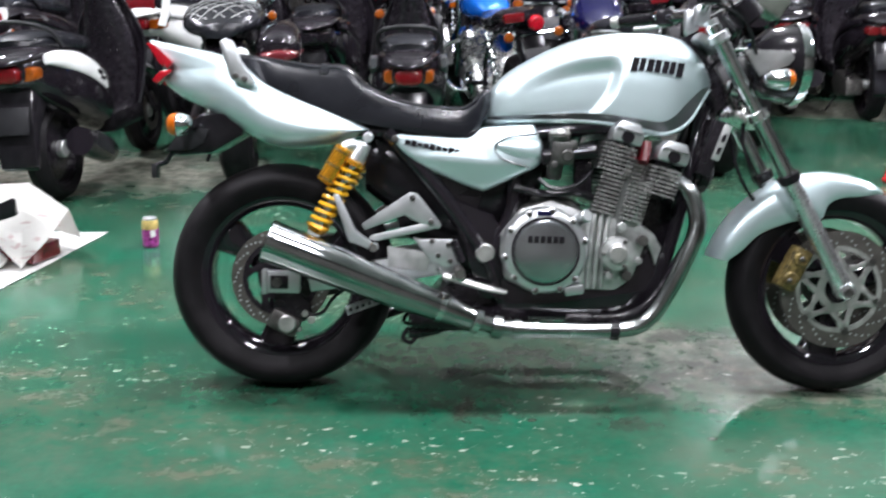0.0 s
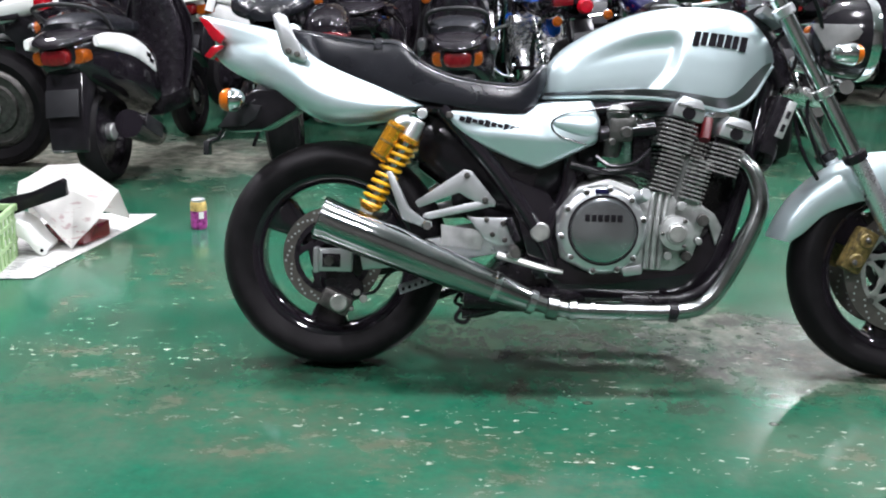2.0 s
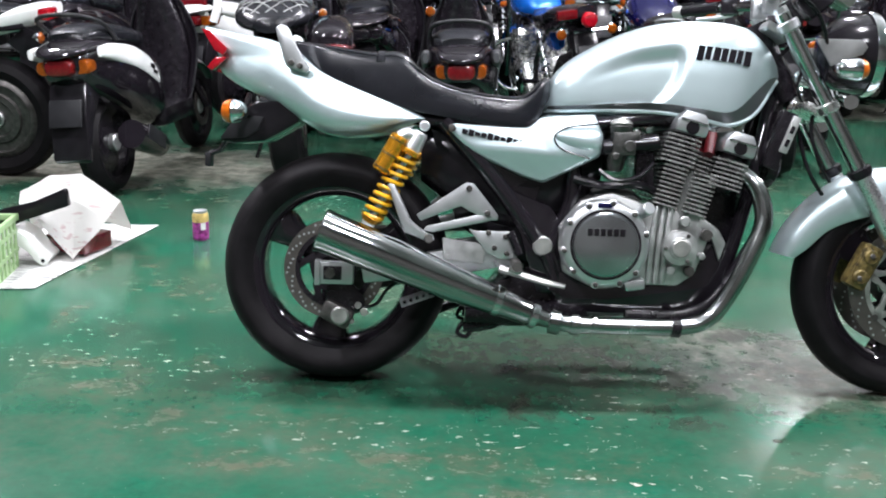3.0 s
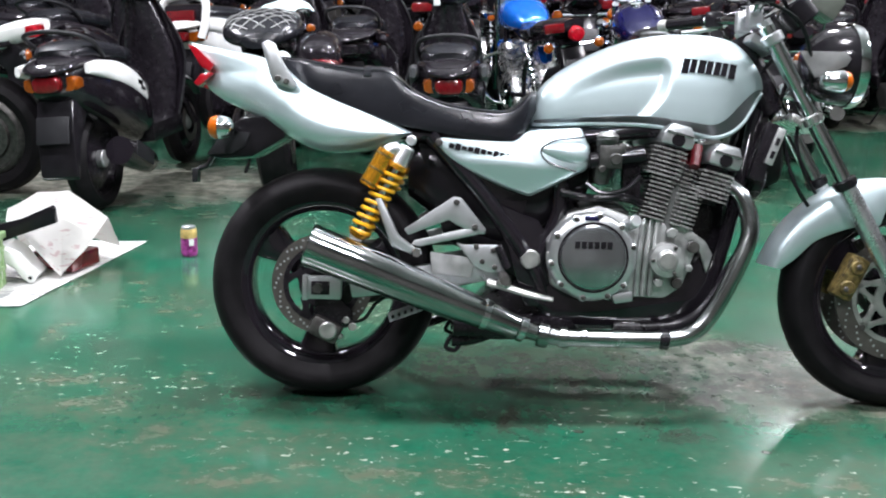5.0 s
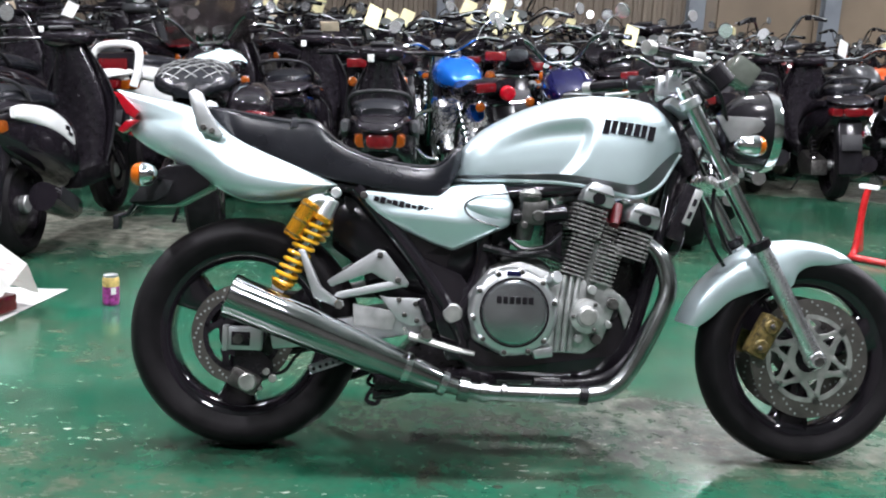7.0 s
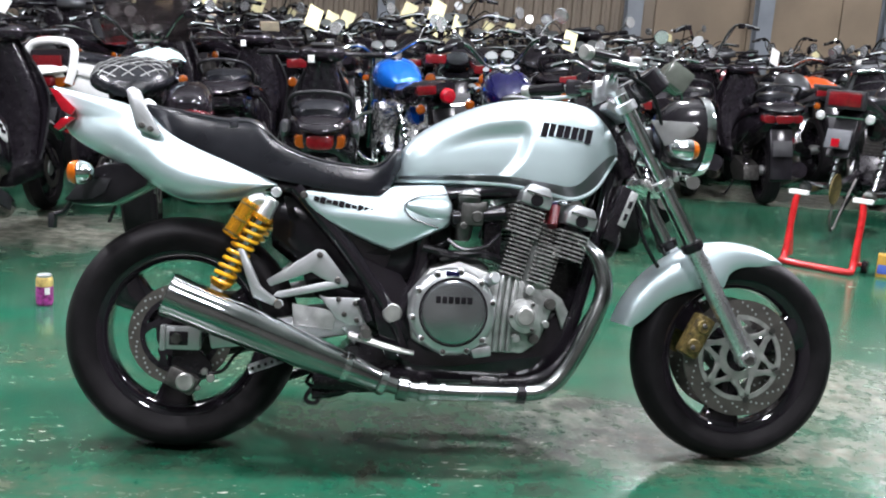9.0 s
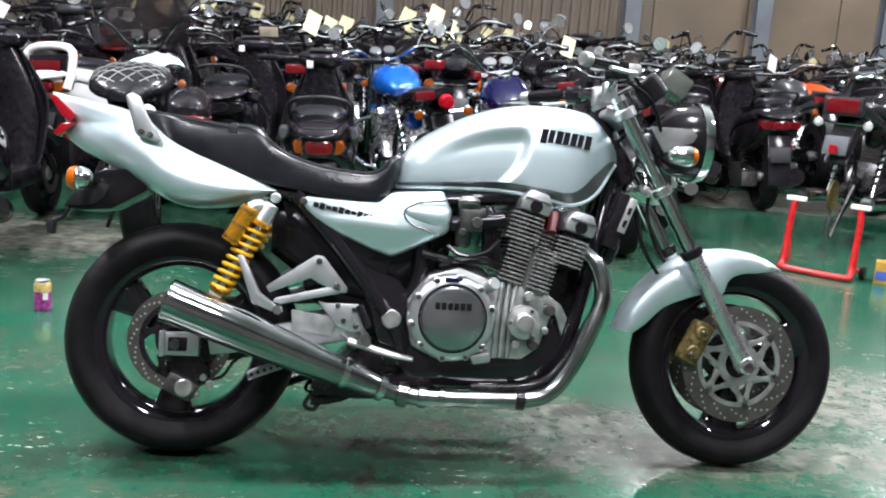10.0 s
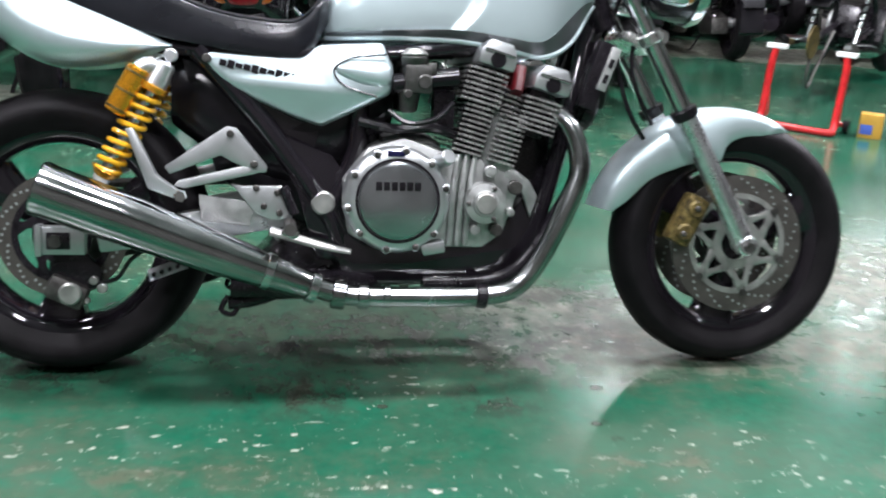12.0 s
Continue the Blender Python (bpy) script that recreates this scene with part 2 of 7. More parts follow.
SPIDER = surface("dull_disc_carrier", (0.46, 0.46, 0.44), 0.38, 0.8, 0.0, scale=30, vary=0.3)
POLISHED = surface("polished_fork_alloy", (0.76, 0.77, 0.79), 0.26, 0.95, 0.0, scale=18, vary=0.15, rough_vary=0.1)
DULL_GREY = surface("dull_grey_alloy", (0.20, 0.205, 0.20), 0.45, 0.5, 0.0, scale=24, vary=0.25)
STEEL = surface("disc_steel", (0.14, 0.128, 0.118), 0.36, 0.75, 0.0, scale=30, vary=0.25)
DARK_STEEL = surface("greasy_steel", (0.10, 0.095, 0.09), 0.45, 0.8, 0.0, scale=40, vary=0.5, bump=0.3)
SPRING_YELLOW = surface("yellow_spring_paint", (0.72, 0.38, 0.012), 0.28, 0.0, 0.5, scale=30, vary=0.15)
GOLD = surface("gold_anodised", (0.78, 0.34, 0.02), 0.22, 0.75, 0.3, scale=18, vary=0.2)
BRASS_DIRTY = surface("dirty_gold_caliper", (0.15, 0.11, 0.035), 0.50, 0.4, 0.0, scale=75, vary=0.9, bump=0.6, grain=120)
RED_LENS = lens_plastic("red_lens", (0.36, 0.003, 0.012))
DARK_RED_LENS = lens_plastic("dark_red_lens", (0.13, 0.004, 0.007))
AMBER_BRIGHT = lens_plastic("bright_amber_lens", (0.55, 0.12, 0.006))
AMBER_LENS = lens_plastic("amber_lens", (0.27, 0.060, 0.004))
CLEAR_LENS = surface("clear_lens", (0.55, 0.56, 0.55), 0.10, 0.2, 0.6, scale=60, vary=0.3)
WHITE_ENAMEL = surface("white_enamel", (0.78, 0.79, 0.77), 0.35, 0.0, 0.2, scale=6, vary=0.08)
WHITE_PAINT = surface("white_bodywork", (0.76, 0.77, 0.75), 0.22, 0.0, 0.7, scale=6, vary=0.10)
MAROON = surface("maroon_paint", (0.13, 0.008, 0.014), 0.18, 0.2, 0.8, scale=8, vary=0.2)
BLUE = surface("blue_candy_paint", (0.006, 0.14, 0.62), 0.18, 0.35, 0.7, scale=8, vary=0.2)
NAVY = surface("navy_paint", (0.004, 0.004, 0.040), 0.10, 0.1, 0.5, scale=8, vary=0.2)
ORANGE = surface("orange_paint", (0.75, 0.10, 0.01), 0.25, 0.0, 0.5, scale=8, vary=0.15)
RED_PAINT = surface("red_stand_paint", (0.50, 0.012, 0.015), 0.30, 0.0, 0.3, scale=25, vary=0.3)
GREY_PLASTIC = surface("grey_plastic", (0.014, 0.014, 0.016), 0.40, 0.0, 0.0, scale=18, vary=0.25, specular=0.3)
PLATE_GREY = surface("bare_plate_bracket", (0.055, 0.060, 0.066), 0.45, 0.3, 0.0, scale=18, vary=0.2)
TAG_PAPER = surface("yellow_tag_paper", (0.72, 0.67, 0.38), 0.7, 0.0, 0.0, scale=18, vary=0.15)
TAG_WHITE = surface("white_paper", (0.74, 0.74, 0.71), 0.75, 0.0, 0.0, scale=18, vary=0.12)
MIRROR = surface("mirror_glass", (0.80, 0.82, 0.82), 0.10, 0.8, 0.0, vary=0.03, rough_vary=0.02)
SMOKE_SCREEN = glass("smoked_screen", (0.25, 0.22, 0.22))
TUBE_GLOW = bpy.data.materials.new("tube_glow")
TUBE_GLOW.use_nodes = True
TUBE_GLOW.node_tree.nodes["Principled BSDF"].inputs["Emission Color"].default_value = (0.93, 1.0, 0.97, 1)
TUBE_GLOW.node_tree.nodes["Principled BSDF"].inputs["Emission Strength"].default_value = 12.0


def blend(nt, fac, a, b):
    n = nt.nodes.new("ShaderNodeMix")
    n.data_type = "RGBA"
    for sock, v in ((n.inputs[0], fac), (n.inputs[6], a), (n.inputs[7], b)):
        if isinstance(v, (tuple, list)):
            sock.default_value = (*v, 1)
        elif isinstance(v, float):
            sock.default_value = v
        else:
            nt.links.new(v, sock)
    return n.outputs[2]


def noise_mask(nt, vec, scale, lo, hi, detail=6.0, rough=0.6, stretch=None, seed=0.0):
    mp = nt.nodes.new("ShaderNodeMapping")
    mp.inputs["Location"].default_value = (seed, seed * 1.7, 0)
    if stretch:
        mp.inputs["Scale"].default_value = stretch
    nt.links.new(vec, mp.inputs["Vector"])
    t = nt.nodes.new("ShaderNodeTexNoise")
    t.inputs["Scale"].default_value, t.inputs["Detail"].default_value, t.inputs["Roughness"].default_value = scale, detail, rough
    nt.links.new(mp.outputs["Vector"], t.inputs["Vector"])
    r = nt.nodes.new("ShaderNodeMapRange")
    r.inputs["From Min"].default_value, r.inputs["From Max"].default_value = lo, hi
    nt.links.new(t.outputs["Fac"], r.inputs["Value"])
    return r.outputs["Result"]


def maths(nt, op, a, b=0.5):
    n = nt.nodes.new("ShaderNodeMath")
    n.operation = op
    n.use_clamp = True
    for sock, v in ((n.inputs[0], a), (n.inputs[1], b)):
        if isinstance(v, (int, float)):
            sock.default_value = v
        else:
            nt.links.new(v, sock)
    return n.outputs[0]


def spot(nt, vec, cx, cy, rx, ry, wobble, soft=0.35):
    """A patch of the floor with a ragged edge: 1 inside, 0 outside."""
    mp = nt.nodes.new("ShaderNodeMapping")
    mp.inputs["Location"].default_value = (-cx / rx, -cy / ry, 0)
    mp.inputs["Scale"].default_value = (1 / rx, 1 / ry, 0)
    nt.links.new(vec, mp.inputs["Vector"])
    ln = nt.nodes.new("ShaderNodeVectorMath")
    ln.operation = "LENGTH"
    nt.links.new(mp.outputs["Vector"], ln.inputs[0])
    add = nt.nodes.new("ShaderNodeMath")
    add.operation = "ADD"
    nt.links.new(ln.outputs["Value"], add.inputs[0])
    nt.links.new(wobble, add.inputs[1])
    r = nt.nodes.new("ShaderNodeMapRange")
    r.inputs["From Min"].default_value, r.inputs["From Max"].default_value = 1.5 + soft, 1.5 - soft
    nt.links.new(add.outputs["Value"], r.inputs["Value"])
    return r.outputs["Result"]


def floor_material():
    """Glossy green floor paint, worn to concrete in places, with oil, rust and white chips."""
    m = bpy.data.materials.new("worn_green_floor_paint")
    m.use_nodes = True
    nt = m.node_tree
    b = nt.nodes["Principled BSDF"]
    vec = nt.nodes.new("ShaderNodeTexCoord").outputs["Object"]
    ragged = noise_mask(nt, vec, 4.5, 0.25, 0.75, 6, 0.62, None, 21.0)

    def patches(places, soft=0.35):
        out = None
        for cx, cy, rx, ry in places:
            one = spot(nt, vec, cx, cy, rx, ry, ragged, soft)
            out = one if out is None else maths(nt, "MAXIMUM", out, one)
        return out

    tone = noise_mask(nt, vec, 0.9, 0.30, 0.70, 3, 0.5)
    green = blend(nt, tone, (0.0045, 0.080, 0.042), (0.0070, 0.122, 0.068))
    grain = noise_mask(nt, vec, 34.0, 0.34, 0.66, 6, 0.66, None, 41.0)
    green = blend(nt, maths(nt, "MULTIPLY", grain, 0.58), green, (0.004, 0.060, 0.034))
    mottle = noise_mask(nt, vec, 6.0, 0.38, 0.64, 8, 0.68, (1, 1.3, 1), 47.0)
    green = blend(nt, maths(nt, "MULTIPLY", mottle, 0.42), green, (0.020, 0.062, 0.036))
    # paint rubbed thin and milky; some patches carry the floor's pale sheen as colour
    thin = maths(nt, "MAXIMUM", maths(nt, "MULTIPLY", noise_mask(nt, vec, 1.6, 0.50, 0.66, 6, 0.6, None, 3.1), 0.55), patches(((0.66, 0.26, 0.46, 0.16), (1.28, 0.30, 0.42, 0.32), (1.30, -0.45, 0.36, 0.18), (2.3, 0.8, 0.6, 0.5), (-1.2, 0.78, 0.24, 0.12)), 0.5))
    col = blend(nt, maths(nt, "MULTIPLY", thin, 0.34), green, (0.120, 0.160, 0.120))
    film = noise_mask(nt, vec, 1.9, 0.40, 0.64, 7, 0.62, None, 27.0)
    film = maths(nt, "MULTIPLY", maths(nt, "MAXIMUM", film, patches(((1.5, 0.3, 0.7, 0.5), (2.2, 0.3, 0.9, 0.6), (0.6, 0.2, 0.6, 0.25), (0.9, 0.9, 1.2, 0.5), (-0.7, 0.0, 0.5, 0.30), (-0.1, -0.5, 0.6, 0.12)), 0.6)), noise_mask(nt, vec, 9.0, 0.34, 0.66, 7, 0.66, None, 29.0))
    col = blend(nt, maths(nt, "MULTIPLY", film, 0.40), col, (0.105, 0.096, 0.070))
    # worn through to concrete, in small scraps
    scraps = noise_mask(nt, vec, 17.0, 0.36, 0.66, 8, 0.70, None, 52.0)
    worn = patches(((1.20, 0.20, 0.25, 0.24), (1.40, 0.06, 0.24, 0.13), (2.3, 0.55, 0.5, 0.35), (2.0, 0.10, 0.40, 0.14)), 0.45)
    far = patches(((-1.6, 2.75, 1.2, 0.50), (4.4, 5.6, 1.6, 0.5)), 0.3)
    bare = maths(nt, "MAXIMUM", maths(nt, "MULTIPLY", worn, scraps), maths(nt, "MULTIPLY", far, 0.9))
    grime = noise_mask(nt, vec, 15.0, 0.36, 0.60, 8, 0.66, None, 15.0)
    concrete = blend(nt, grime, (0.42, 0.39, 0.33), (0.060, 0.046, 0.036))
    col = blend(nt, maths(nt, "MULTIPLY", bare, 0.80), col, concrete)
    # rust and tyre marks, faint and brown
    fleck = noise_mask(nt, vec, 13.0, 0.42, 0.68, 7, 0.70, (1, 1.5, 1), 6.0)
    rust = maths(nt, "MULTIPLY", noise_mask(nt, vec, 1.6, 0.47, 0.62, 5, 0.60, None, 17.0), 0.85)
    rust = maths(nt, "MAXIMUM", rust, patches(((-0.62, -0.11, 0.16, 0.06), (-0.72, 0.04, 0.14, 0.05), (-0.16, -0.50, 0.20, 0.06), (-0.92, 0.42, 0.05, 0.13), (1.22, -0.49, 0.16, 0.06), (0.20, -0.47, 0.40, 0.07), (1.95, -0.05, 0.5, 0.16), (1.45, 0.10, 0.30, 0.12))))
    rust = maths(nt, "MULTIPLY", rust, fleck)
    col = blend(nt, maths(nt, "MULTIPLY", rust, 0.55), col, (0.135, 0.085, 0.060))
    # oil and soot smudges below the engine
    blots = noise_mask(nt, vec, 12.0, 0.43, 0.58, 8, 0.70, (1.3, 1, 1), 61.0)
    oil = patches(((1.16, 0.12, 0.28, 0.20), (0.62, 0.16, 0.50, 0.16), (0.42, 0.10, 0.20, 0.14), (0.72, 0.22, 0.26, 0.10), (0.92, -0.20, 0.09, 0.08), (0.50, -0.12, 0.18, 0.10), (1.06, 0.02, 0.16, 0.10), (1.24, 0.42, 0.20, 0.12), (-0.20, -0.05, 0.34, 0.07), (1.17, -0.145, 0.022, 0.016), (1.13, -0.30, 0.016, 0.014), (1.15, -0.38, 0.014, 0.012)), 0.6)
    oil = maths(nt, "MAXIMUM", maths(nt, "MULTIPLY", oil, blots), maths(nt, "MULTIPLY", patches(((1.17, -0.145, 0.018, 0.012), (1.12, -0.31, 0.014, 0.010), (0.66, -0.215, 0.013, 0.010)), 0.3), 1.0))
    col = blend(nt, maths(nt, "MULTIPLY", oil, 0.85), col, (0.028, 0.026, 0.020))
    # white flakes where the paint has chipped: clusters of splinters, and specks all over
    chips = noise_mask(nt, vec, 30.0, 0.625, 0.645, 4, 0.66, (0.75, 1.6, 1), 5.0)
    where = maths(nt, "MAXIMUM", noise_mask(nt, vec, 2.0, 0.58, 0.66, 3, 0.5, None, 31.0), patches(((0.28, -0.36, 0.42, 0.075), (0.74, -0.52, 0.26, 0.06), (1.36, -0.50, 0.20, 0.16), (-0.62, 0.05, 0.30, 0.12), (1.10, 0.10, 0.20, 0.12)), 0.5))
    specks = noise_mask(nt, vec, 44.0, 0.685, 0.715, 4, 0.62, (0.7, 1.7, 1), 2.0)
    chips = maths(nt, "MAXIMUM", maths(nt, "MULTIPLY", chips, where), maths(nt, "MULTIPLY", specks, 0.45))
    col = blend(nt, maths(nt, "MULTIPLY", chips, 0.85), col, (0.50, 0.50, 0.42))
    nt.links.new(col, b.inputs["Base Color"])
    rough = nt.nodes.new("ShaderNodeMapRange")
    rough.inputs["To Min"].default_value, rough.inputs["To Max"].default_value = 0.155, 0.52
    haze = maths(nt, "ADD", maths(nt, "MULTIPLY", bare, 0.7), maths(nt, "ADD", maths(nt, "MULTIPLY", rust, 0.5), maths(nt, "ADD", maths(nt, "MULTIPLY", oil, 0.25), maths(nt, "ADD", maths(nt, "MULTIPLY", chips, 0.6), maths(nt, "MULTIPLY", ragged, 0.16)))))
    nt.links.new(haze, rough.inputs["Value"])
    nt.links.new(rough.outputs["Result"], b.inputs["Roughness"])
    b.inputs["Specular IOR Level"].default_value = 0.55
    bump = nt.nodes.new("ShaderNodeBump")
    bump.inputs["Distance"].default_value = 0.003
    relief = nt.nodes.new("ShaderNodeMapRange")
    relief.inputs["To Min"].default_value, relief.inputs["To Max"].default_value = 0.05, 0.45
    nt.links.new(maths(nt, "ADD", bare, chips), relief.inputs["Value"])
    nt.links.new(relief.outputs["Result"], bump.inputs["Strength"])
    nt.links.new(noise_mask(nt, vec, 24.0, 0.2, 0.8, 7), bump.inputs["Height"])
    nt.links.new(bump.outputs["Normal"], b.inputs["Normal"])
    return m


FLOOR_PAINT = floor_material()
WALL_SHEET = surface("beige_wall_sheet", (0.25, 0.205, 0.155), 0.55, 0.0, 0.0, scale=0.9, vary=0.25, bump=0.1, grain=60)
WALL_BOARD = surface("plywood_wall_board", (0.30, 0.235, 0.165), 0.6, 0.0, 0.0, scale=1.2, vary=0.2, bump=0.1, grain=60)
WALL_DARK = surface("dark_wall_sheet", (0.10, 0.095, 0.085), 0.6, 0.0, 0.0, scale=0.9, vary=0.25)
COLUMN_GREY = surface("grey_column_paint", (0.26, 0.29, 0.32), 0.45, 0.0, 0.0, scale=3, vary=0.2)
CEILING_SHEET = surface("pale_ceiling_sheet", (0.52, 0.53, 0.52), 0.7, 0.0, 0.0, scale=1.0, vary=0.12)

# ---- room ----
def slab(name, x0, x1, y0, y1, z0, z1, material, label, category):
    ob = part(name, box(None, (x0 + x1) / 2, (y0 + y1) / 2, (z0 + z1) / 2, x1 - x0, y1 - y0, z1 - z0), material)
    return tagged(ob, label, category, kind="structure")


X0, X1, Y0 = -8.0, 13.0, -7.0
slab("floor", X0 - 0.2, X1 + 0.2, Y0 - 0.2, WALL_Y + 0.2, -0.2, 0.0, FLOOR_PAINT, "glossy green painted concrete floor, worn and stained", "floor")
# ceiling is out of view; its pale tone bounces lamplight down to the floor
slab("ceiling", X0 - 0.2, X1 + 0.2, Y0 - 0.2, WALL_Y + 0.2, CEILING, CEILING + 0.15, CEILING_SHEET, "pale sheet ceiling of the warehouse, out of view, tone assumed", "ceiling")
# three walls out of view, dark so that reflections in the metal stay dark
slab("wall_west", X0 - 0.2, X0, Y0, WALL_Y, 0.0, CEILING, WALL_DARK, "dark sheet wall of the warehouse, out of view, tone assumed", "wall")
slab("wall_east", X1, X1 + 0.2, Y0, WALL_Y, 0.0, CEILING, WALL_DARK, "dark sheet wall of the warehouse, out of view, tone assumed", "wall")
slab("wall_south", X0, X1, Y0 - 0.2, Y0, 0.0, CEILING, WALL_DARK, "dark sheet wall of the warehouse, out of view, tone assumed", "wall")


def north_wall():
    """Corrugated sheet with rounded ribs, then flat boards between the columns."""
    wall = slab("wall_north", X0, X1, WALL_Y + 0.05, WALL_Y + 0.2, 0.0, CEILING, WALL_SHEET, "beige corrugated sheet wall behind the parked bikes", "wall")
    pitch, edge = 0.16, 5.6
    outline, x = [], X0
    while x < edge - pitch:
        outline += [(x, WALL_Y + 0.03), (x + 0.05, WALL_Y + 0.03), (x + 0.07, WALL_Y - 0.01), (x + 0.13, WALL_Y - 0.01), (x + 0.15, WALL_Y + 0.03)]
        x += pitch
    outline += [(edge, WALL_Y + 0.03), (edge, WALL_Y + 0.048), (X0, WALL_Y + 0.048)]
    part("corrugated_sheet", prism(None, outline, 0.0, CEILING, axis="z"), WALL_SHEET, wall)
    x = edge
    while x < X1 - 0.5:
        part("wall_board", box(None, x + 0.8, WALL_Y + 0.02, CEILING / 2, 1.58, 0.05, CEILING - 0.01, 0.004), WALL_BOARD, wall)
        x += 1.6
    for x in (-6.0, -2.4, 1.2, 5.2, 7.4, 9.6, 11.8):
        bm = box(None, x, WALL_Y - 0.03, CEILING / 2, 0.26, 0.012, CEILING - 0.004)
        box(bm, x, WALL_Y - 0.22, CEILING / 2, 0.26, 0.012, CEILING - 0.004)
        box(bm, x, WALL_Y - 0.125, CEILING / 2, 0.010, 0.18, CEILING - 0.004)
        tagged(part("column", bm, COLUMN_GREY), "grey-blue painted steel column against the wall", "column", "steel columns", "structure")


north_wall()
for lx, ly, share in ((-2.2, -3.6, 0.9), (1.2, -3.6, 0.9), (-2.0, -0.4, 1.1), (1.3, -0.4, 1.1), (4.6, -0.4, 1.1), (5.0, 9.6, 0.28), (9.4, 11.0, 0.6)):
    bay_lamp(lx, ly, LAMP_WATTS * share)
# bulbs added out of view: they brighten the ceiling that the floor reflects
for lx, ly, share in ((-3.2, 2.9, 0.9), (1.6, 2.9, 0.9), (6.4, 3.4, 1.3)):
    added_bulb(lx, ly, BULB_WATTS * share)



# ---- the silver motorcycle ----
def wheel(thing, name, cx, r, half, disc_r, spoke_turn, rim_r=0.222):
    """Cast three-spoke wheel: rim with spokes, and on it tyre, hub and brake discs."""
    c = (cx, 0, r)
    rim = rev(None, [(rim_r + 0.012, -half * 0.78), (rim_r + 0.012, -half * 0.70), (rim_r - 0.008, -half * 0.66), (rim_r - 0.026, -half * 0.45), (rim_r - 0.030, 0),
                     (rim_r - 0.026, half * 0.45), (rim_r - 0.008, half * 0.66), (rim_r + 0.012, half * 0.70), (rim_r + 0.012, half * 0.78),
                     (rim_r - 0.004, half * 0.5), (rim_r - 0.012, 0), (rim_r - 0.004, -half * 0.5)], c, n=64)
    spokes = []
    for i in range(3):
        q = radians(spoke_turn + 120 * i)
        d, s = V((math.cos(q), 0, math.sin(q))), V((-math.sin(q), 0, math.cos(q)))
        rings = []
        for rad, wide, thick in ((0.035, 0.036, 0.036), (0.08, 0.034, 0.034), (0.14, 0.036, 0.032), (rim_r - 0.035, 0.052, 0.034), (rim_r - 0.018, 0.074, 0.036)):
            m = V(c) + d * rad
            rings.append([m + s * wide + V((0, thick * 0.6, 0)), m + s * wide * 0.6 + V((0, thick, 0)), m - s * wide * 0.6 + V((0, thick, 0)), m - s * wide + V((0, thick * 0.6, 0)),
                          m - s * wide - V((0, thick * 0.6, 0)), m - s * wide * 0.6 - V((0, thick, 0)), m + s * wide * 0.6 - V((0, thick, 0)), m + s * wide - V((0, thick * 0.6, 0))])
        spokes.append(loft(None, rings))
    wh = part(name, rim, BLACK_GLOSS, thing, "gloss black cast three-spoke wheel")
    for s in spokes:
        part("spoke", s, BLACK_GLOSS, wh)
    prof = [(rim_r, -half * 0.72), (rim_r + 0.020, -half * 0.90), (rim_r + 0.040, -half * 0.99), (rim_r + (r - rim_r) * 0.60, -half * 0.96), (r - 0.020, -half * 0.76), (r - 0.0065, -half * 0.42), (r, 0)]
    prof = prof + [(a, -b) for a, b in prof[-2::-1]]
    part("tyre", rev(None, prof + [(rim_r + 0.004, half * 0.5), (rim_r + 0.004, -half * 0.5)], c, n=72), RUBBER, wh)
    part("hub", disc(None, (cx, -half * 0.75, r), (cx, half * 0.75, r), 0.045, n=24, lip=0.006), BLACK_SATIN, wh)
    for side in ((-1, 1) if disc_r > 0.14 else (-1,)):
        y = side * (half * 0.82 + 0.012)
        inner = disc_r - (0.046 if disc_r > 0.14 else 0.034)
        dk = part("brake_disc", rev(None, [(inner, y - 0.0025), (disc_r, y - 0.0025), (disc_r, y + 0.0025), (inner, y + 0.0025)], c, n=64), STEEL, wh, "drilled steel brake disc")
        # pale metal dots put the bright look of the drilled holes into colour
        mark = disc(None, (0, -0.0028, 0), (0, 0.0028, 0), 0.0034, n=6)
        hole = part("drilling", mark, ALU_CLEAN, dk)
        for k in range(60):
            q = 2 * math.pi * k / 60
            rr = inner + 0.012 + (disc_r - inner - 0.020) * (k % 4) / 3
            ob = hole if k == 0 else new("drilling", hole.data)
            ob.parent = dk
            ob.location = (cx + rr * math.cos(q), y, r + rr * math.sin(q))
        big = disc_r > 0.14
        cmat = SPIDER if big else BLACK_SATIN
        carrier = rev(None, [(0.040, y - 0.004), (0.062, y - 0.004), (0.062, y + 0.004), (0.040, y + 0.004)], c, n=40)
        rev(carrier, [(inner - 0.010, y - 0.0035), (inner + 0.003, y - 0.0035), (inner + 0.003, y + 0.0035), (inner - 0.010, y + 0.0035)], c, n=48)
        part("disc_carrier", carrier, cmat, wh, "dull alloy disc carrier")
        arms = 6 if big else 5
        for k in range(arms):
            q = 2 * math.pi * k / arms + 0.2
            for q0, q1, wide in (((0.0, 0.52, 0.0085), (0.0, -0.52, 0.0075)) if big else ((-0.1, 0.3, 0.010),)):
                p0 = V((cx + 0.058 * math.cos(q + q0), 0, r + 0.058 * math.sin(q + q0)))
                p1 = V((cx + (inner - 0.003) * math.cos(q + q1), 0, r + (inner - 0.003) * math.sin(q + q1)))
                n = V((p0.z - p1.z, 0, p1.x - p0.x)).normalized()
                m = (p0 + p1) / 2
                edge = [p0 + n * wide * 1.5, m + n * wide * 0.8, p1 + n * wide * 1.6, p1 - n * wide * 1.6, m - n * wide * 0.8, p0 - n * wide * 1.5]
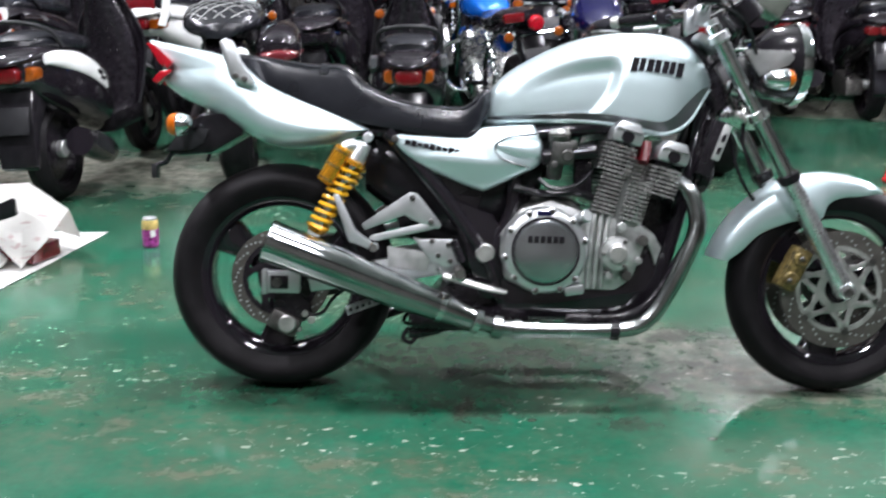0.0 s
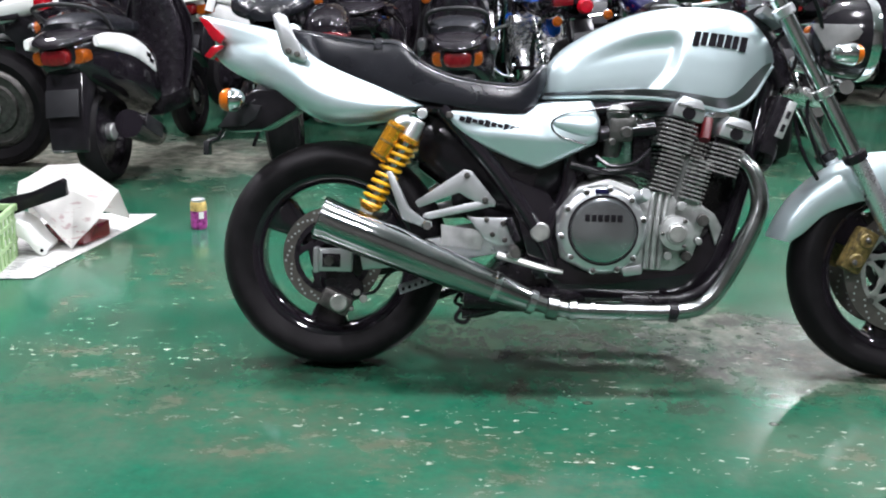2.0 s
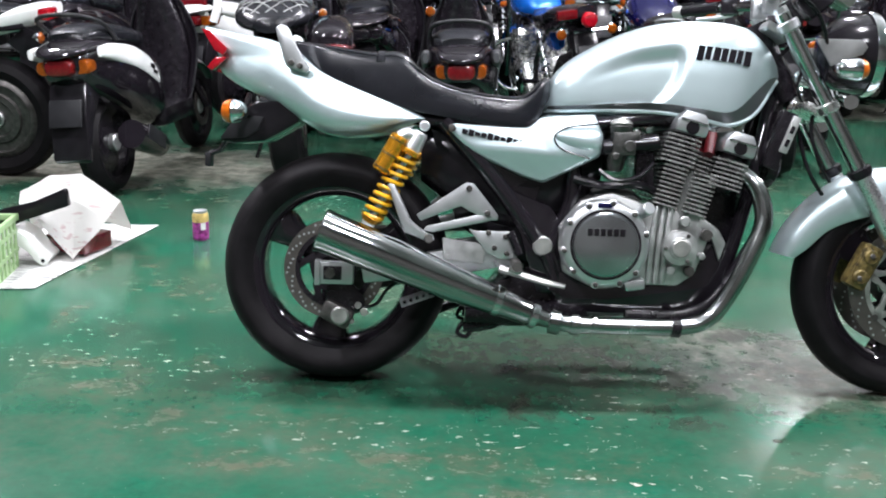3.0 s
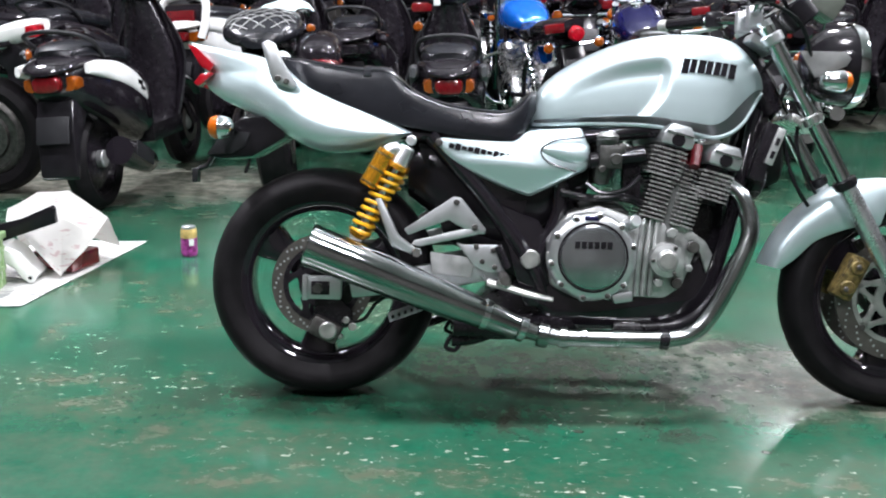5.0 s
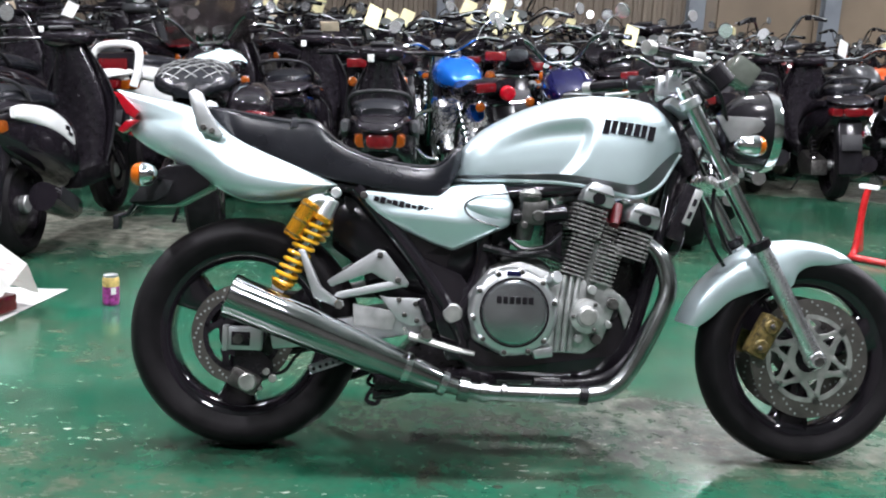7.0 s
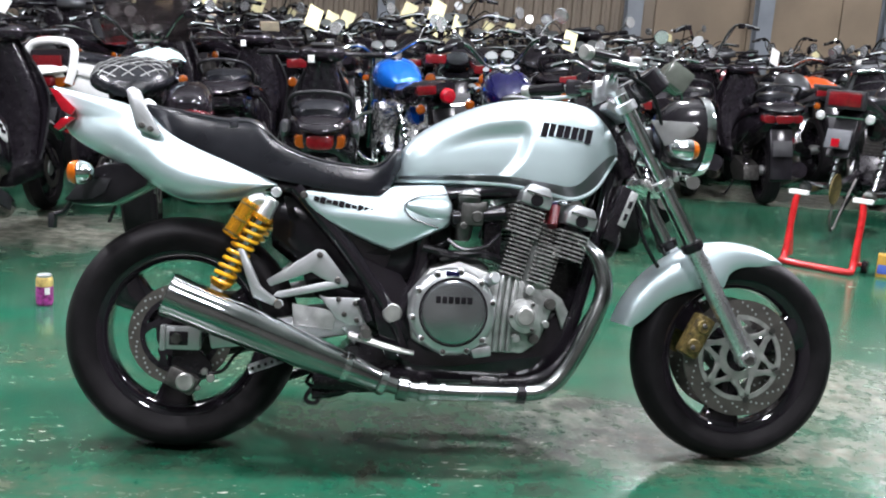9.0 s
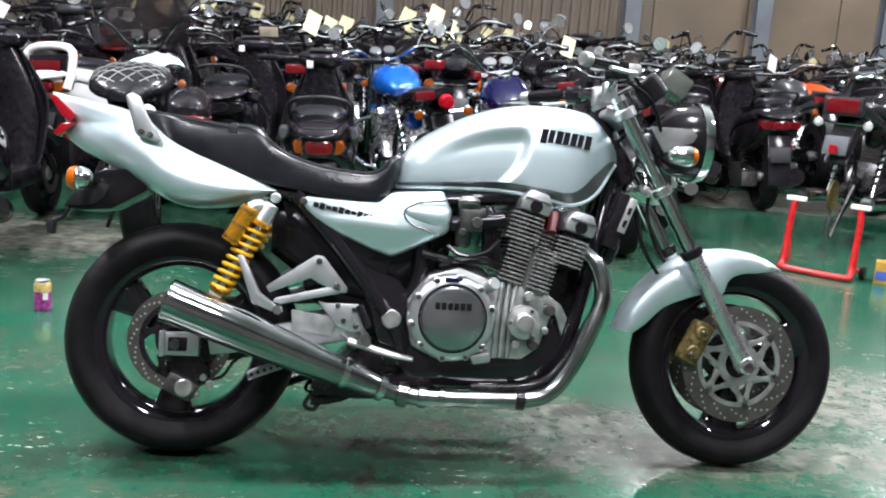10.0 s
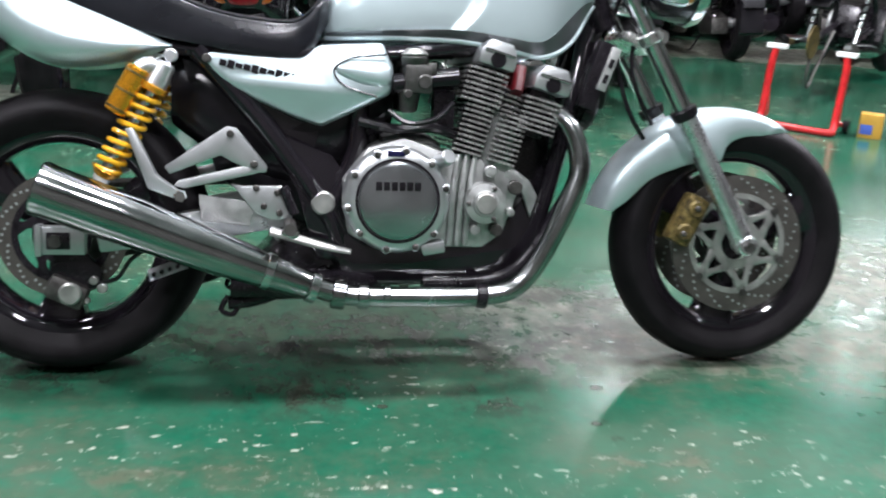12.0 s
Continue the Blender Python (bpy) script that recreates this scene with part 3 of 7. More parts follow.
                part("carrier_arm", prism(None, [(e.x, e.z) for e in edge], y - 0.0035, y + 0.0035, 0.001), cmat, wh)
            if big:
                p = V((cx + (inner + 0.002) * math.cos(q + 0.52), y, r + (inner + 0.002) * math.sin(q + 0.52)))
                part("disc_bobbin", disc(None, p - V((0, 0.005, 0)), p + V((0, 0.005, 0)), 0.009, n=12), DARK_STEEL, wh)
    return wh


def coil(bm, p0, p1, r, wire, turns, n=7, per=16):
    p0, p1 = V(p0), V(p1)
    d = (p1 - p0).normalized()
    s = d.orthogonal().normalized()
    u = d.cross(s)
    pts = []
    for i in range(turns * per + 1):
        q = 2 * math.pi * i / per
        pts.append(p0 + (p1 - p0) * (i / (turns * per)) + r * (math.cos(q) * s + math.sin(q) * u))
    return tube(bm, pts, wire, n)


def bolt(thing, x, y, z, r=0.008, material=None, out=0.008):
    bm = disc(None, (x, y + out, z), (x, y - out, z), r, n=14, lip=0.002)
    disc(bm, (x, y - out, z), (x, y - out - 0.0015, z), r * 0.55, n=6)
    return part("bolt", bm, material or DARK_STEEL, thing)


def step(a, b, x):
    t = min(max((x - a) / (b - a), 0.0), 1.0)
    return t * t * (3 - 2 * t)


def silver_motorcycle():
    bike = tagged(new("motorcycle"), "silver naked motorcycle with black seat and yellow rear springs", "motorcycle")
    bike.matrix_basis = pose(0, 0, 0.003, -11, 0, 0)
    RX, RR, FX, FR = -0.026, 0.312, 1.532, 0.303
    wheel(bike, "rear_wheel", RX, RR, 0.088, 0.135, 25)
    wheel(bike, "front_wheel", FX, FR, 0.061, 0.166, 262)

    # fuel tank
    TANK_W = ((0.525, 0.080), (0.56, 0.115), (0.62, 0.138), (0.70, 0.152), (0.80, 0.165), (0.90, 0.172), (0.99, 0.168), (1.05, 0.148), (1.10, 0.112), (1.135, 0.070), (1.149, 0.040))
    TANK_TOP = ((0.525, 0.785), (0.543, 0.837), (0.578, 0.880), (0.642, 0.922), (0.707, 0.955), (0.79, 0.984), (0.883, 0.999), (0.977, 0.999), (1.042, 0.989), (1.074, 0.971), (1.111, 0.935), (1.139, 0.895), (1.149, 0.868))
    TANK_LOW = ((0.525, 0.763), (0.67, 0.771), (0.81, 0.776), (0.92, 0.764), (0.985, 0.757), (1.02, 0.772), (1.065, 0.815), (1.105, 0.848), (1.149, 0.862))
    TANK_SEAM = ((0.525, 0.752), (0.706, 0.756), (0.838, 0.752), (0.922, 0.739), (0.985, 0.727), (1.015, 0.730), (1.056, 0.749), (1.088, 0.780), (1.115, 0.821), (1.149, 0.858))
    TANK_SECTION = [(0, 1), (0.30, 0.985), (0.58, 0.90), (0.79, 0.70), (0.92, 0.38), (0.985, -0.10), (1.0, -0.55), (0.995, -0.86), (0.985, -1.0)]
    rings = hull(0.525, 1.149, TANK_TOP, TANK_LOW, TANK_W, TANK_SECTION, 150, 10, TANK_SEAM)
    for ring in rings:
        for p in ring:
            # knee recess: behind a raised crest, below a shoulder line, deepest at the crest
            edge = table(p.z, (0.74, 0.780), (0.796, 0.834), (0.829, 0.857), (0.879, 0.872), (0.93, 0.868))
            brow = table(p.x, (0.52, 0.815), (0.60, 0.855), (0.666, 0.884), (0.746, 0.912), (0.868, 0.930))
            deep = (1 - step(edge - 0.024, edge + 0.010, p.x)) * (1 - step(brow - 0.046, brow + 0.012, p.z)) * step(0.55, 0.80, p.x) * step(0.0, 0.05, abs(p.y))
            p.y -= math.copysign(0.021 * deep, p.y)
    tank = loft(None, rings)
    tk = part("fuel_tank", tank, SILVER, bike, "silver painted fuel tank", 60)
    for side in (-1, 1):
        strip = []
        for j in range(61):
            x = 0.530 + 0.606 * j / 60
            w, zl, zu = table(x, *TANK_W), table(x, *TANK_LOW), table(x, *TANK_SEAM)
            strip.append([V((x, side * (w * 0.988 + 0.0015), zl - 0.001)), V((x, side * (w * 0.93 + 0.0030), zl * 0.45 + zu * 0.55)), V((x, side * (w * 0.86 + 0.0015), zu)), V((x, side * (w * 0.86 - 0.002), zu)), V((x, side * (w * 0.97 - 0.002), zl - 0.002))])
        part("lower_band", loft(None, strip), SILVER_DARK, tk, "dark silver band along the lower tank edge")
    rim = bmesh.new()
    for side in (-1, 1):
        tube(rim, [(x, side * (table(x, *TANK_W) * 0.86 + 0.002), table(x, *TANK_SEAM) - 0.002) for x in (0.53, 0.58, 0.64, 0.70, 0.76, 0.82, 0.88, 0.93, 0.97, 0.995, 1.02, 1.05, 1.08, 1.105, 1.125, 1.14)], 0.0058, 8, 4)
    part("tank_seam", rim, SILVER, tk, "silver lower tank seam")
    part("filler_cap", disc(None, (0.86, 0, 0.985), (0.86, 0, 1.008), 0.045, n=28, lip=0.006), CHROME, tk)
    # emblem as plain bars that follow the tank's side
    def tank_side(x, z):
        zt, zl = table(x, *TANK_TOP), table(x, *TANK_LOW)
        share = 2 * (z - zl) / (zt - zl) - 1
        line = sorted((b, a) for a, b in TANK_SECTION)
        return table(x, *TANK_W) * float(np.interp(share, [q[0] for q in line], [q[1] for q in line]))
    for side in (-1, 1):
        for i in range(7):
            ring, bm = [], bmesh.new()
            for out in (0.0045, -0.006):
                for u, h in ((0, -0.004), (1, -0.004), (1, 0.030), (0, 0.030)):
                    x, z = 0.898 + (i + u * (0.84, 0.74, 0.90, 0.80)[i % 4]) * 0.0205 + 0.25 * h, 0.895 - 0.09 * (i + u * 0.95) * 0.0205 + h - (0.004 if i in (0, 6) and h < 0 else 0)
                    ring.append(bm.verts.new((x, side * (tank_side(x, z) + out), z)))
            for f in ((0, 1, 2, 3), (7, 6, 5, 4), (0, 4, 5, 1), (1, 5, 6, 2), (2, 6, 7, 3), (3, 7, 4, 0)):
                bm.faces.new([ring[n] for n in f])
            bmesh.ops.recalc_face_normals(bm, faces=bm.faces)
            part("emblem_bar", bm, BLACK_GLOSS, tk, "black raised tank emblem bar")

    # seat
    SEAT_TOP = ((-0.145, 0.920), (-0.07, 0.911), (0.02, 0.899), (0.08, 0.894), (0.127, 0.897), (0.158, 0.886), (0.196, 0.850), (0.238, 0.825), (0.311, 0.801), (0.40, 0.789), (0.455, 0.789), (0.490, 0.806), (0.514, 0.835), (0.535, 0.842))
    SEAT_LOW = ((-0.145, 0.885), (-0.086, 0.838), (-0.008, 0.800), (0.071, 0.770), (0.131, 0.750), (0.194, 0.735), (0.283, 0.720), (0.347, 0.711), (0.435, 0.700), (0.472, 0.699), (0.500, 0.716), (0.518, 0.753), (0.535, 0.785))
    SEAT_W = ((-0.145, 0.062), (-0.07, 0.100), (0.02, 0.118), (0.127, 0.130), (0.24, 0.142), (0.35, 0.150), (0.45, 0.148), (0.50, 0.132), (0.535, 0.098))
    seat = loft(None, hull(-0.145, 0.535, SEAT_TOP, SEAT_LOW, SEAT_W, [(0, 1), (0.45, 0.99), (0.72, 0.93), (0.86, 0.82), (0.93, 0.66), (0.97, 0.30), (1.0, -0.30), (0.99, -0.85), (0.93, -1.0), (0.5, -1.0), (0, -1)], 110, 4))
    st_ob = part("seat", seat, VINYL, bike, "black vinyl stepped two-up seat", 60)
    welt = bmesh.new()
    for side in (-1, 1):
        tube(welt, [(x, side * table(x, *SEAT_W) * 0.90, table(x, *SEAT_LOW) + (table(x, *SEAT_TOP) - table(x, *SEAT_LOW)) * 0.885) for x in [-0.13 + 0.043 * j for j in range(16)]], 0.0026, 6, 3)
    profile = smooth_line([(0, a, b) for a, b in ((0, 1), (0.45, 0.99), (0.72, 0.93), (0.86, 0.82), (0.93, 0.66), (0.95, 0.50))], 4)
    strap = []
    for side, line in ((1, profile[::-1]), (-1, profile[1:])):
        for q in line:
            zt, zl, w = table(0.090, *SEAT_TOP), table(0.090, *SEAT_LOW), table(0.090, *SEAT_W)
            y, z = side * w * q.y, zl + (zt - zl) * (q.z + 1) / 2
            strap.append([V((0.090 + dx, y * out, z + up)) for dx, out, up in ((-0.012, 1.0, 0.0), (-0.008, 1.025, 0.004), (0.008, 1.025, 0.004), (0.012, 1.0, 0.0), (0.0, 0.98, -0.003))])
    part("seat_strap", loft(None, strap), VINYL, st_ob, "black seat strap")
    part("piping", welt, VINYL, st_ob)

    # tail cowl with chevron lamps
    COWL_TOP = ((-0.393, 0.952), (-0.301, 0.934), (-0.192, 0.914), (-0.129, 0.885), (-0.086, 0.852), (-0.008, 0.814), (0.071, 0.782), (0.131, 0.757), (0.194, 0.730), (0.209, 0.722))
    COWL_LOW = ((-0.393, 0.842), (-0.367, 0.829), (-0.293, 0.792), (-0.222, 0.761), (-0.143, 0.717), (-0.077, 0.681), (-0.03, 0.667), (0.022, 0.666), (0.10, 0.677), (0.152, 0.694), (0.197, 0.711), (0.209, 0.716))
    COWL_W = ((-0.393, 0.052), (-0.30, 0.072), (-0.20, 0.094), (-0.10, 0.120), (0.0, 0.142), (0.10, 0.153), (0.16, 0.151), (0.209, 0.138))
    rings = hull(-0.393, 0.209, COWL_TOP, COWL_LOW, COWL_W, [(0, 1), (0.62, 0.985), (0.80, 0.90), (0.88, 0.72), (0.93, 0.45), (0.985, 0.10), (1.0, -0.20), (0.95, -0.55), (0.80, -0.84), (0.58, -0.98), (0, -1)], 90, 6)
    for ring in rings:
        for p in ring:
            # a scooped flank that swells again above the shock mount, and the chevron cut for the lamps
            zt, zl = table(p.x, *COWL_TOP), table(p.x, *COWL_LOW)
            share = (p.z - zl) / max(zt - zl, 0.004)
            scoop = math.exp(-((share - 0.62) / 0.20) ** 2) * step(-0.22, -0.05, p.x) * (1 - step(0.06, 0.17, p.x))
            p.y *= 1 - 0.025 * scoop
            if p.x < -0.20:
                end = table(p.z, (0.80, -0.385), (0.829, -0.367), (0.866, -0.326), (0.876, -0.322), (0.952, -0.393))
                p.x = end + (p.x + 0.393) / 0.193 * (-0.20 - end)
    cowl = loft(None, rings)
    tail = part("tail_cowl", cowl, SILVER, bike, "silver painted tail cowl", 60)
    for side in (-1, 1):
        part("tail_lamp", prism(None, [(-0.392, 0.941), (-0.371, 0.937), (-0.321, 0.891), (-0.333, 0.871), (-0.356, 0.884)], side * 0.030, side * 0.078, 0.004), RED_LENS, tail, "red upper tail lamp")
        part("tail_lamp", prism(None, [(-0.355, 0.865), (-0.331, 0.870), (-0.321, 0.867), (-0.361, 0.831), (-0.376, 0.839)], side * 0.030, side * 0.082, 0.004), RED_LENS, tail, "red lower tail lamp")
    for side in (-1, 1):
        gr = prism(None, [(-0.186, 0.943), (-0.170, 0.952), (-0.152, 0.944), (-0.131, 0.896), (-0.093, 0.838), (-0.104, 0.826), (-0.156, 0.843), (-0.165, 0.870), (-0.176, 0.905)], side * 0.106, side * 0.132, 0.005)
        g = part("grab_handle", gr, ALU_CLEAN, bike, "cast aluminium passenger grab handle")
        for bx, bz in ((-0.142, 0.853), (-0.120, 0.845)):
            bolt(g, bx, side * 0.132, bz, 0.008)

    # side covers
    for side in (-1, 1):
        shell = [(0.246, 0.711, 0.146), (0.428, 0.703, 0.152), (0.478, 0.702, 0.156), (0.512, 0.732, 0.160), (0.648, 0.742, 0.166), (0.672, 0.681, 0.176), (0.666, 0.633, 0.170), (0.521, 0.560, 0.148), (0.464, 0.578, 0.146), (0.319, 0.638, 0.142), (0.282, 0.672, 0.142),
                 (0.330, 0.651, 0.156), (0.540, 0.640, 0.182), (0.640, 0.632, 0.181)]
        bm = bmesh.new()
        outer = [bm.verts.new((x, side * y, z)) for x, z, y in shell]
        inner = [bm.verts.new((x, side * 0.100, z)) for x, z, y in shell[:11]]
        for f in ((0, 1, 11), (0, 11, 10), (1, 12, 11), (1, 2, 12), (2, 3, 12), (3, 4, 12), (4, 13, 12), (4, 5, 13), (10, 11, 9), (11, 8, 9), (11, 12, 8), (12, 7, 8), (12, 13, 7), (13, 6, 7), (13, 5, 6)):
            bm.faces.new([outer[j] for j in f])
        for j in range(11):
            bm.faces.new((outer[j], outer[(j + 1) % 11], inner[(j + 1) % 11], inner[j]))
        bm.faces.new(inner)
        bmesh.ops.recalc_face_normals(bm, faces=bm.faces)
        bmesh.ops.bevel(bm, geom=[e for e in bm.edges if len(e.link_faces) == 2 and e.calc_face_angle() > 0.15], offset=0.010, segments=4, affect="EDGES", profile=0.5)
        sc = part("side_cover", bm, SILVER, bike, "silver side cover with dark script", 50)
        bolt(sc, 0.281, side * 0.149, 0.696, 0.010)
        for i in range(11):
            x = 0.314 + i * 0.0165
            part("script_bar", box(None, x, side * (0.1545 + 0.010 * (x - 0.325) / 0.15), 0.688 - i * 0.0028, 0.0150, 0.004, 0.013 + 0.004 * (i % 3 == 1) - 0.003 * (i % 4 == 2), 0.001, (0, 14, 0)), BLACK_SATIN, sc)
    air = body(None, [(0.543, 0.682, 0.166, 0.006, 0.010), (0.556, 0.683, 0.181, 0.022, 0.028), (0.60, 0.678, 0.190, 0.033, 0.043), (0.64, 0.672, 0.189, 0.043, 0.044), (0.662, 0.672, 0.182, 0.042, 0.040), (0.671, 0.672, 0.165, 0.036, 0.034)], 40, 3.0, 6)
    part("airbox_cover", air, SILVER, bike, "silver airbox end cover", 60)
    for side in (-1, 1):
        part("cover_gap", tube(None, [(0.653, side * 0.1865, 0.716), (0.610, side * 0.182, 0.711), (0.577, side * 0.177, 0.705), (0.545, side * 0.176, 0.683), (0.556, side * 0.181, 0.656), (0.592, side * 0.185, 0.640), (0.635, side * 0.187, 0.628)], 0.0022, 6, 5), BLACK_SATIN, bike)

    # frame
    fr = bmesh.new()
    for side in (-1, 1):
        y = side * 0.13
        tube(fr, [(0.26, y * 0.95, 0.715), (0.40, y, 0.560), (0.545, y, 0.36), (0.56, y, 0.28)], 0.024, 12, 4)
        tube(fr, [(0.56, y, 0.28), (0.62, y, 0.235), (0.80, y, 0.235), (0.93, y, 0.250), (1.00, y * 0.9, 0.32), (1.075, y * 0.7, 0.56), (1.13, y * 0.4, 0.80)], 0.019, 12, 5)
        tube(fr, [(1.13, y * 0.3, 0.88), (1.0, y * 0.8, 0.76), (0.80, y, 0.735), (0.55, y, 0.71), (0.26, y * 0.85, 0.715), (0.05, y * 0.55, 0.74), (-0.20, y * 0.4, 0.80)], 0.018, 12, 5)
        tube(fr, [(0.54, y, 0.38), (0.60, y * 0.95, 0.52), (0.60, y * 0.9, 0.70)], 0.022, 10, 4)
        prism(fr, [(0.40, 0.555), (0.545, 0.50), (0.60, 0.42), (0.575, 0.27), (0.515, 0.27), (0.47, 0.42)], y - 0.012, y + 0.012, 0.004)
        prism(fr, [(0.27, 0.70), (0.52, 0.56), (0.50, 0.48), (0.40, 0.53)], y * 0.8 - 0.006, y * 0.8 + 0.006, 0.002)
    part("frame", fr, BLACK_GLOSS, bike, "gloss black steel tube frame")
    part("steering_head", tube(None, [(1.085, 0, 1.0), (1.185, 0, 0.80)], 0.036, 16), BLACK_SATIN, bike)
    for side in (-1, 1):
        part("pivot_cap", disc(None, (0.527, side * 0.142, 0.396), (0.527, side * 0.154, 0.396), 0.026, n=28, lip=0.004), SPIDER, bike, "silver swingarm pivot cap")
    inner = body(None, [(0.20, 0.64, 0.07, 0.07, 0.09), (0.30, 0.60, 0.10, 0.10, 0.12), (0.45, 0.55, 0.11, 0.14, 0.14), (0.60, 0.60, 0.11, 0.11, 0.12), (0.68, 0.64, 0.10, 0.06, 0.08)], 16, 3.0, 3)
    part("battery_box", inner, BLACK_PLASTIC, bike)
    part("inner_mudguard", prism(None, [(0.22, 0.70), (0.30, 0.44), (0.42, 0.37), (0.52, 0.33), (0.56, 0.55), (0.40, 0.66)], -0.085, 0.085, 0.012), BLACK_PLASTIC, bike, "black inner mudguard")
    mg = part("rear_mudguard", prism(None, [(-0.13, 0.76), (-0.24, 0.755), (-0.290, 0.725), (-0.342, 0.650), (-0.300, 0.640), (-0.218, 0.648), (-0.13, 0.700)], -0.080, 0.080, 0.008), BLACK_PLASTIC, bike, "black plastic rear mudguard")
    part("mudguard_plate", prism(None, [(-0.338, 0.652), (-0.288, 0.718), (-0.222, 0.712), (-0.236, 0.676), (-0.268, 0.656)], -0.087, -0.081, 0.001), GREY_PLASTIC, mg, "dull grey side plate")
    part("plate_stay", tube(None, [(-0.325, -0.04, 0.655), (-0.350, -0.03, 0.620), (-0.375, -0.03, 0.612)], 0.007, 8), BLACK_SATIN, mg)
    part("reflector_block", box(None, -0.378, -0.03, 0.596, 0.016, 0.04, 0.040, 0.004), GREY_PLASTIC, mg)
    for side in (-1, 1):
        ind = part("indicator", body(None, [(-0.300, 0.722, 0.022, 0.022, 0.022), (-0.288, 0.722, 0.031, 0.031, 0.031), (-0.262, 0.722, 0.024, 0.024, 0.024), (-0.250, 0.722, 0.008, 0.008, 0.008)], 20, 2.0, 3), CHROME, bike, "chrome rear indicator")
        for v in ind.data.vertices:
            v.co.y += side * 0.155
        lens = part("indicator_lens", body(None, [(-0.318, 0.722, 0.010, 0.010, 0.010), (-0.310, 0.722, 0.026, 0.026, 0.026), (-0.292, 0.722, 0.032, 0.032, 0.032)], 20, 2.0, 3), AMBER_BRIGHT, ind)
        for v in lens.data.vertices:
            v.co.y += side * 0.155
        part("indicator_stem", tube(None, [(-0.26, side * 0.06, 0.715), (-0.26, side * 0.13, 0.722)], 0.009, 8), BLACK_PLASTIC, ind)

    # added filler: makes the gap between engine and header black
    part("engine_mount", prism(None, [(0.94, 0.26), (1.00, 0.30), (1.045, 0.43), (1.055, 0.60), (0.99, 0.60), (0.96, 0.45)], -0.06, 0.06, 0.006), BLACK_SATIN, bike, "added black plate that keeps the gap behind the header dark")
    # added filler: blacks out the gap below the swingarm pivot
    part("stand_bracket", prism(None, [(0.36, 0.235), (0.42, 0.30), (0.50, 0.335), (0.58, 0.33), (0.60, 0.23), (0.50, 0.20)], -0.125, 0.125, 0.008), BLACK_SATIN, bike, "added black plate that keeps the gap under the swingarm pivot dark")
    # swingarm
    for side in (-1, 1):
        bm = prism(None, [(0.46, 0.410), (0.46, 0.345), (0.30, 0.315), (0.06, 0.283), (0.05, 0.335), (0.30, 0.385)], side * 0.115, side * 0.150, 0.008)
        part("swingarm", bm, ALU_CLEAN, bike, "aluminium box-section swingarm")
        bm = box(None, -0.018, side * 0.138, 0.309, 0.100, 0.030, 0.060, 0.005)
        ad = part("axle_adjuster", bm, ALU_CLEAN, bike, "aluminium chain adjuster block")
        part("adjuster_window", box(None, -0.022, side * 0.1535, 0.309, 0.048, 0.003, 0.036, 0.001), BLACK_SATIN, ad)
        part("axle_nut", disc(None, (-0.028, side * 0.150, 0.309), (-0.028, side * 0.166, 0.309), 0.015, n=6), DARK_STEEL, ad)
        part("adjuster_plate", box(None, -0.062, side * 0.140, 0.309, 0.014, 0.036, 0.066, 0.003), ALU_CLEAN, ad)
    part("brake_caliper", box(None, (-0.011, 0.197)[0], -0.118, (-0.011, 0.197)[1], 0.085, 0.06, 0.055, 0.014, (0, 25, 0)), DARK_STEEL, bike, "grey rear brake caliper")
    part("caliper_cap", disc(None, ((-0.001, 0.196)[0], -0.14, (-0.001, 0.196)[1]), ((-0.001, 0.196)[0], -0.158, (-0.001, 0.196)[1]), 0.024, n=24, lip=0.004), SPIDER, bike)
    part("caliper_bracket", prism(None, [(-0.035, 0.30), (0.01, 0.30), (0.060, 0.245), (0.062, 0.205), (0.0, 0.195), (-0.045, 0.225)], -0.125, -0.105, 0.006), BLACK_SATIN, bike)
    for bx, bz, br in ((0.045, 0.222, 0.009), (-0.042, 0.205, 0.009), (0.030, 0.178, 0.007), (0.062, 0.205, 0.011)):
        bolt(bike, bx, -0.132, bz, br, SPIDER)
    part("rear_brake_hose", tube(None, [(0.03, -0.125, 0.215), (0.09, -0.135, 0.225), (0.13, -0.135, 0.275), (0.22, -0.135, 0.320), (0.36, -0.14, 0.345)], 0.0045, 8, 5), BLACK_PLASTIC, bike, "thin black rear brake hose")
    rod = tube(None, [((0.157, 0.230)[0], -0.12, (0.157, 0.230)[1]), ((0.299, 0.284)[0], -0.12, (0.299, 0.284)[1])], 0.016, 4, flat=0.35)
    tq = part("torque_arm", rod, ALU_CLEAN, bike, "drilled aluminium brake torque arm")
    for i in range(8):
        u = (i + 0.7) / 8.6
        x, z = 0.157 * (1 - u) + 0.299 * u, 0.230 * (1 - u) + 0.284 * u
        # black dots stand in for the dark drilled holes
        part("drilling", disc(None, (x, -0.118, z), (x, -0.138, z), 0.0045, n=10), BLACK_SATIN, tq)
    ch = bmesh.new()
    tube(ch, [(RX, 0.13, RR + 0.09), (0.53, 0.13, 0.43)], 0.012, 6)
    tube(ch, [(RX, 0.13, RR - 0.09), (0.53, 0.13, 0.34)], 0.012, 6)
    part("drive_chain", ch, DARK_STEEL, bike)
    part("rear_sprocket", disc(None, (RX, 0.118, RR), (RX, 0.126, RR), 0.095, n=40), DARK_STEEL, bike)

    # shock absorbers with piggyback reservoirs
    for side in (-1, 1):
        a, b = V(((0.201, 0.683)[0], side * 0.165, (0.201, 0.683)[1])), V(((0.071, 0.446)[0], side * 0.165, (0.071, 0.446)[1]))
        d = (b - a).normalized()
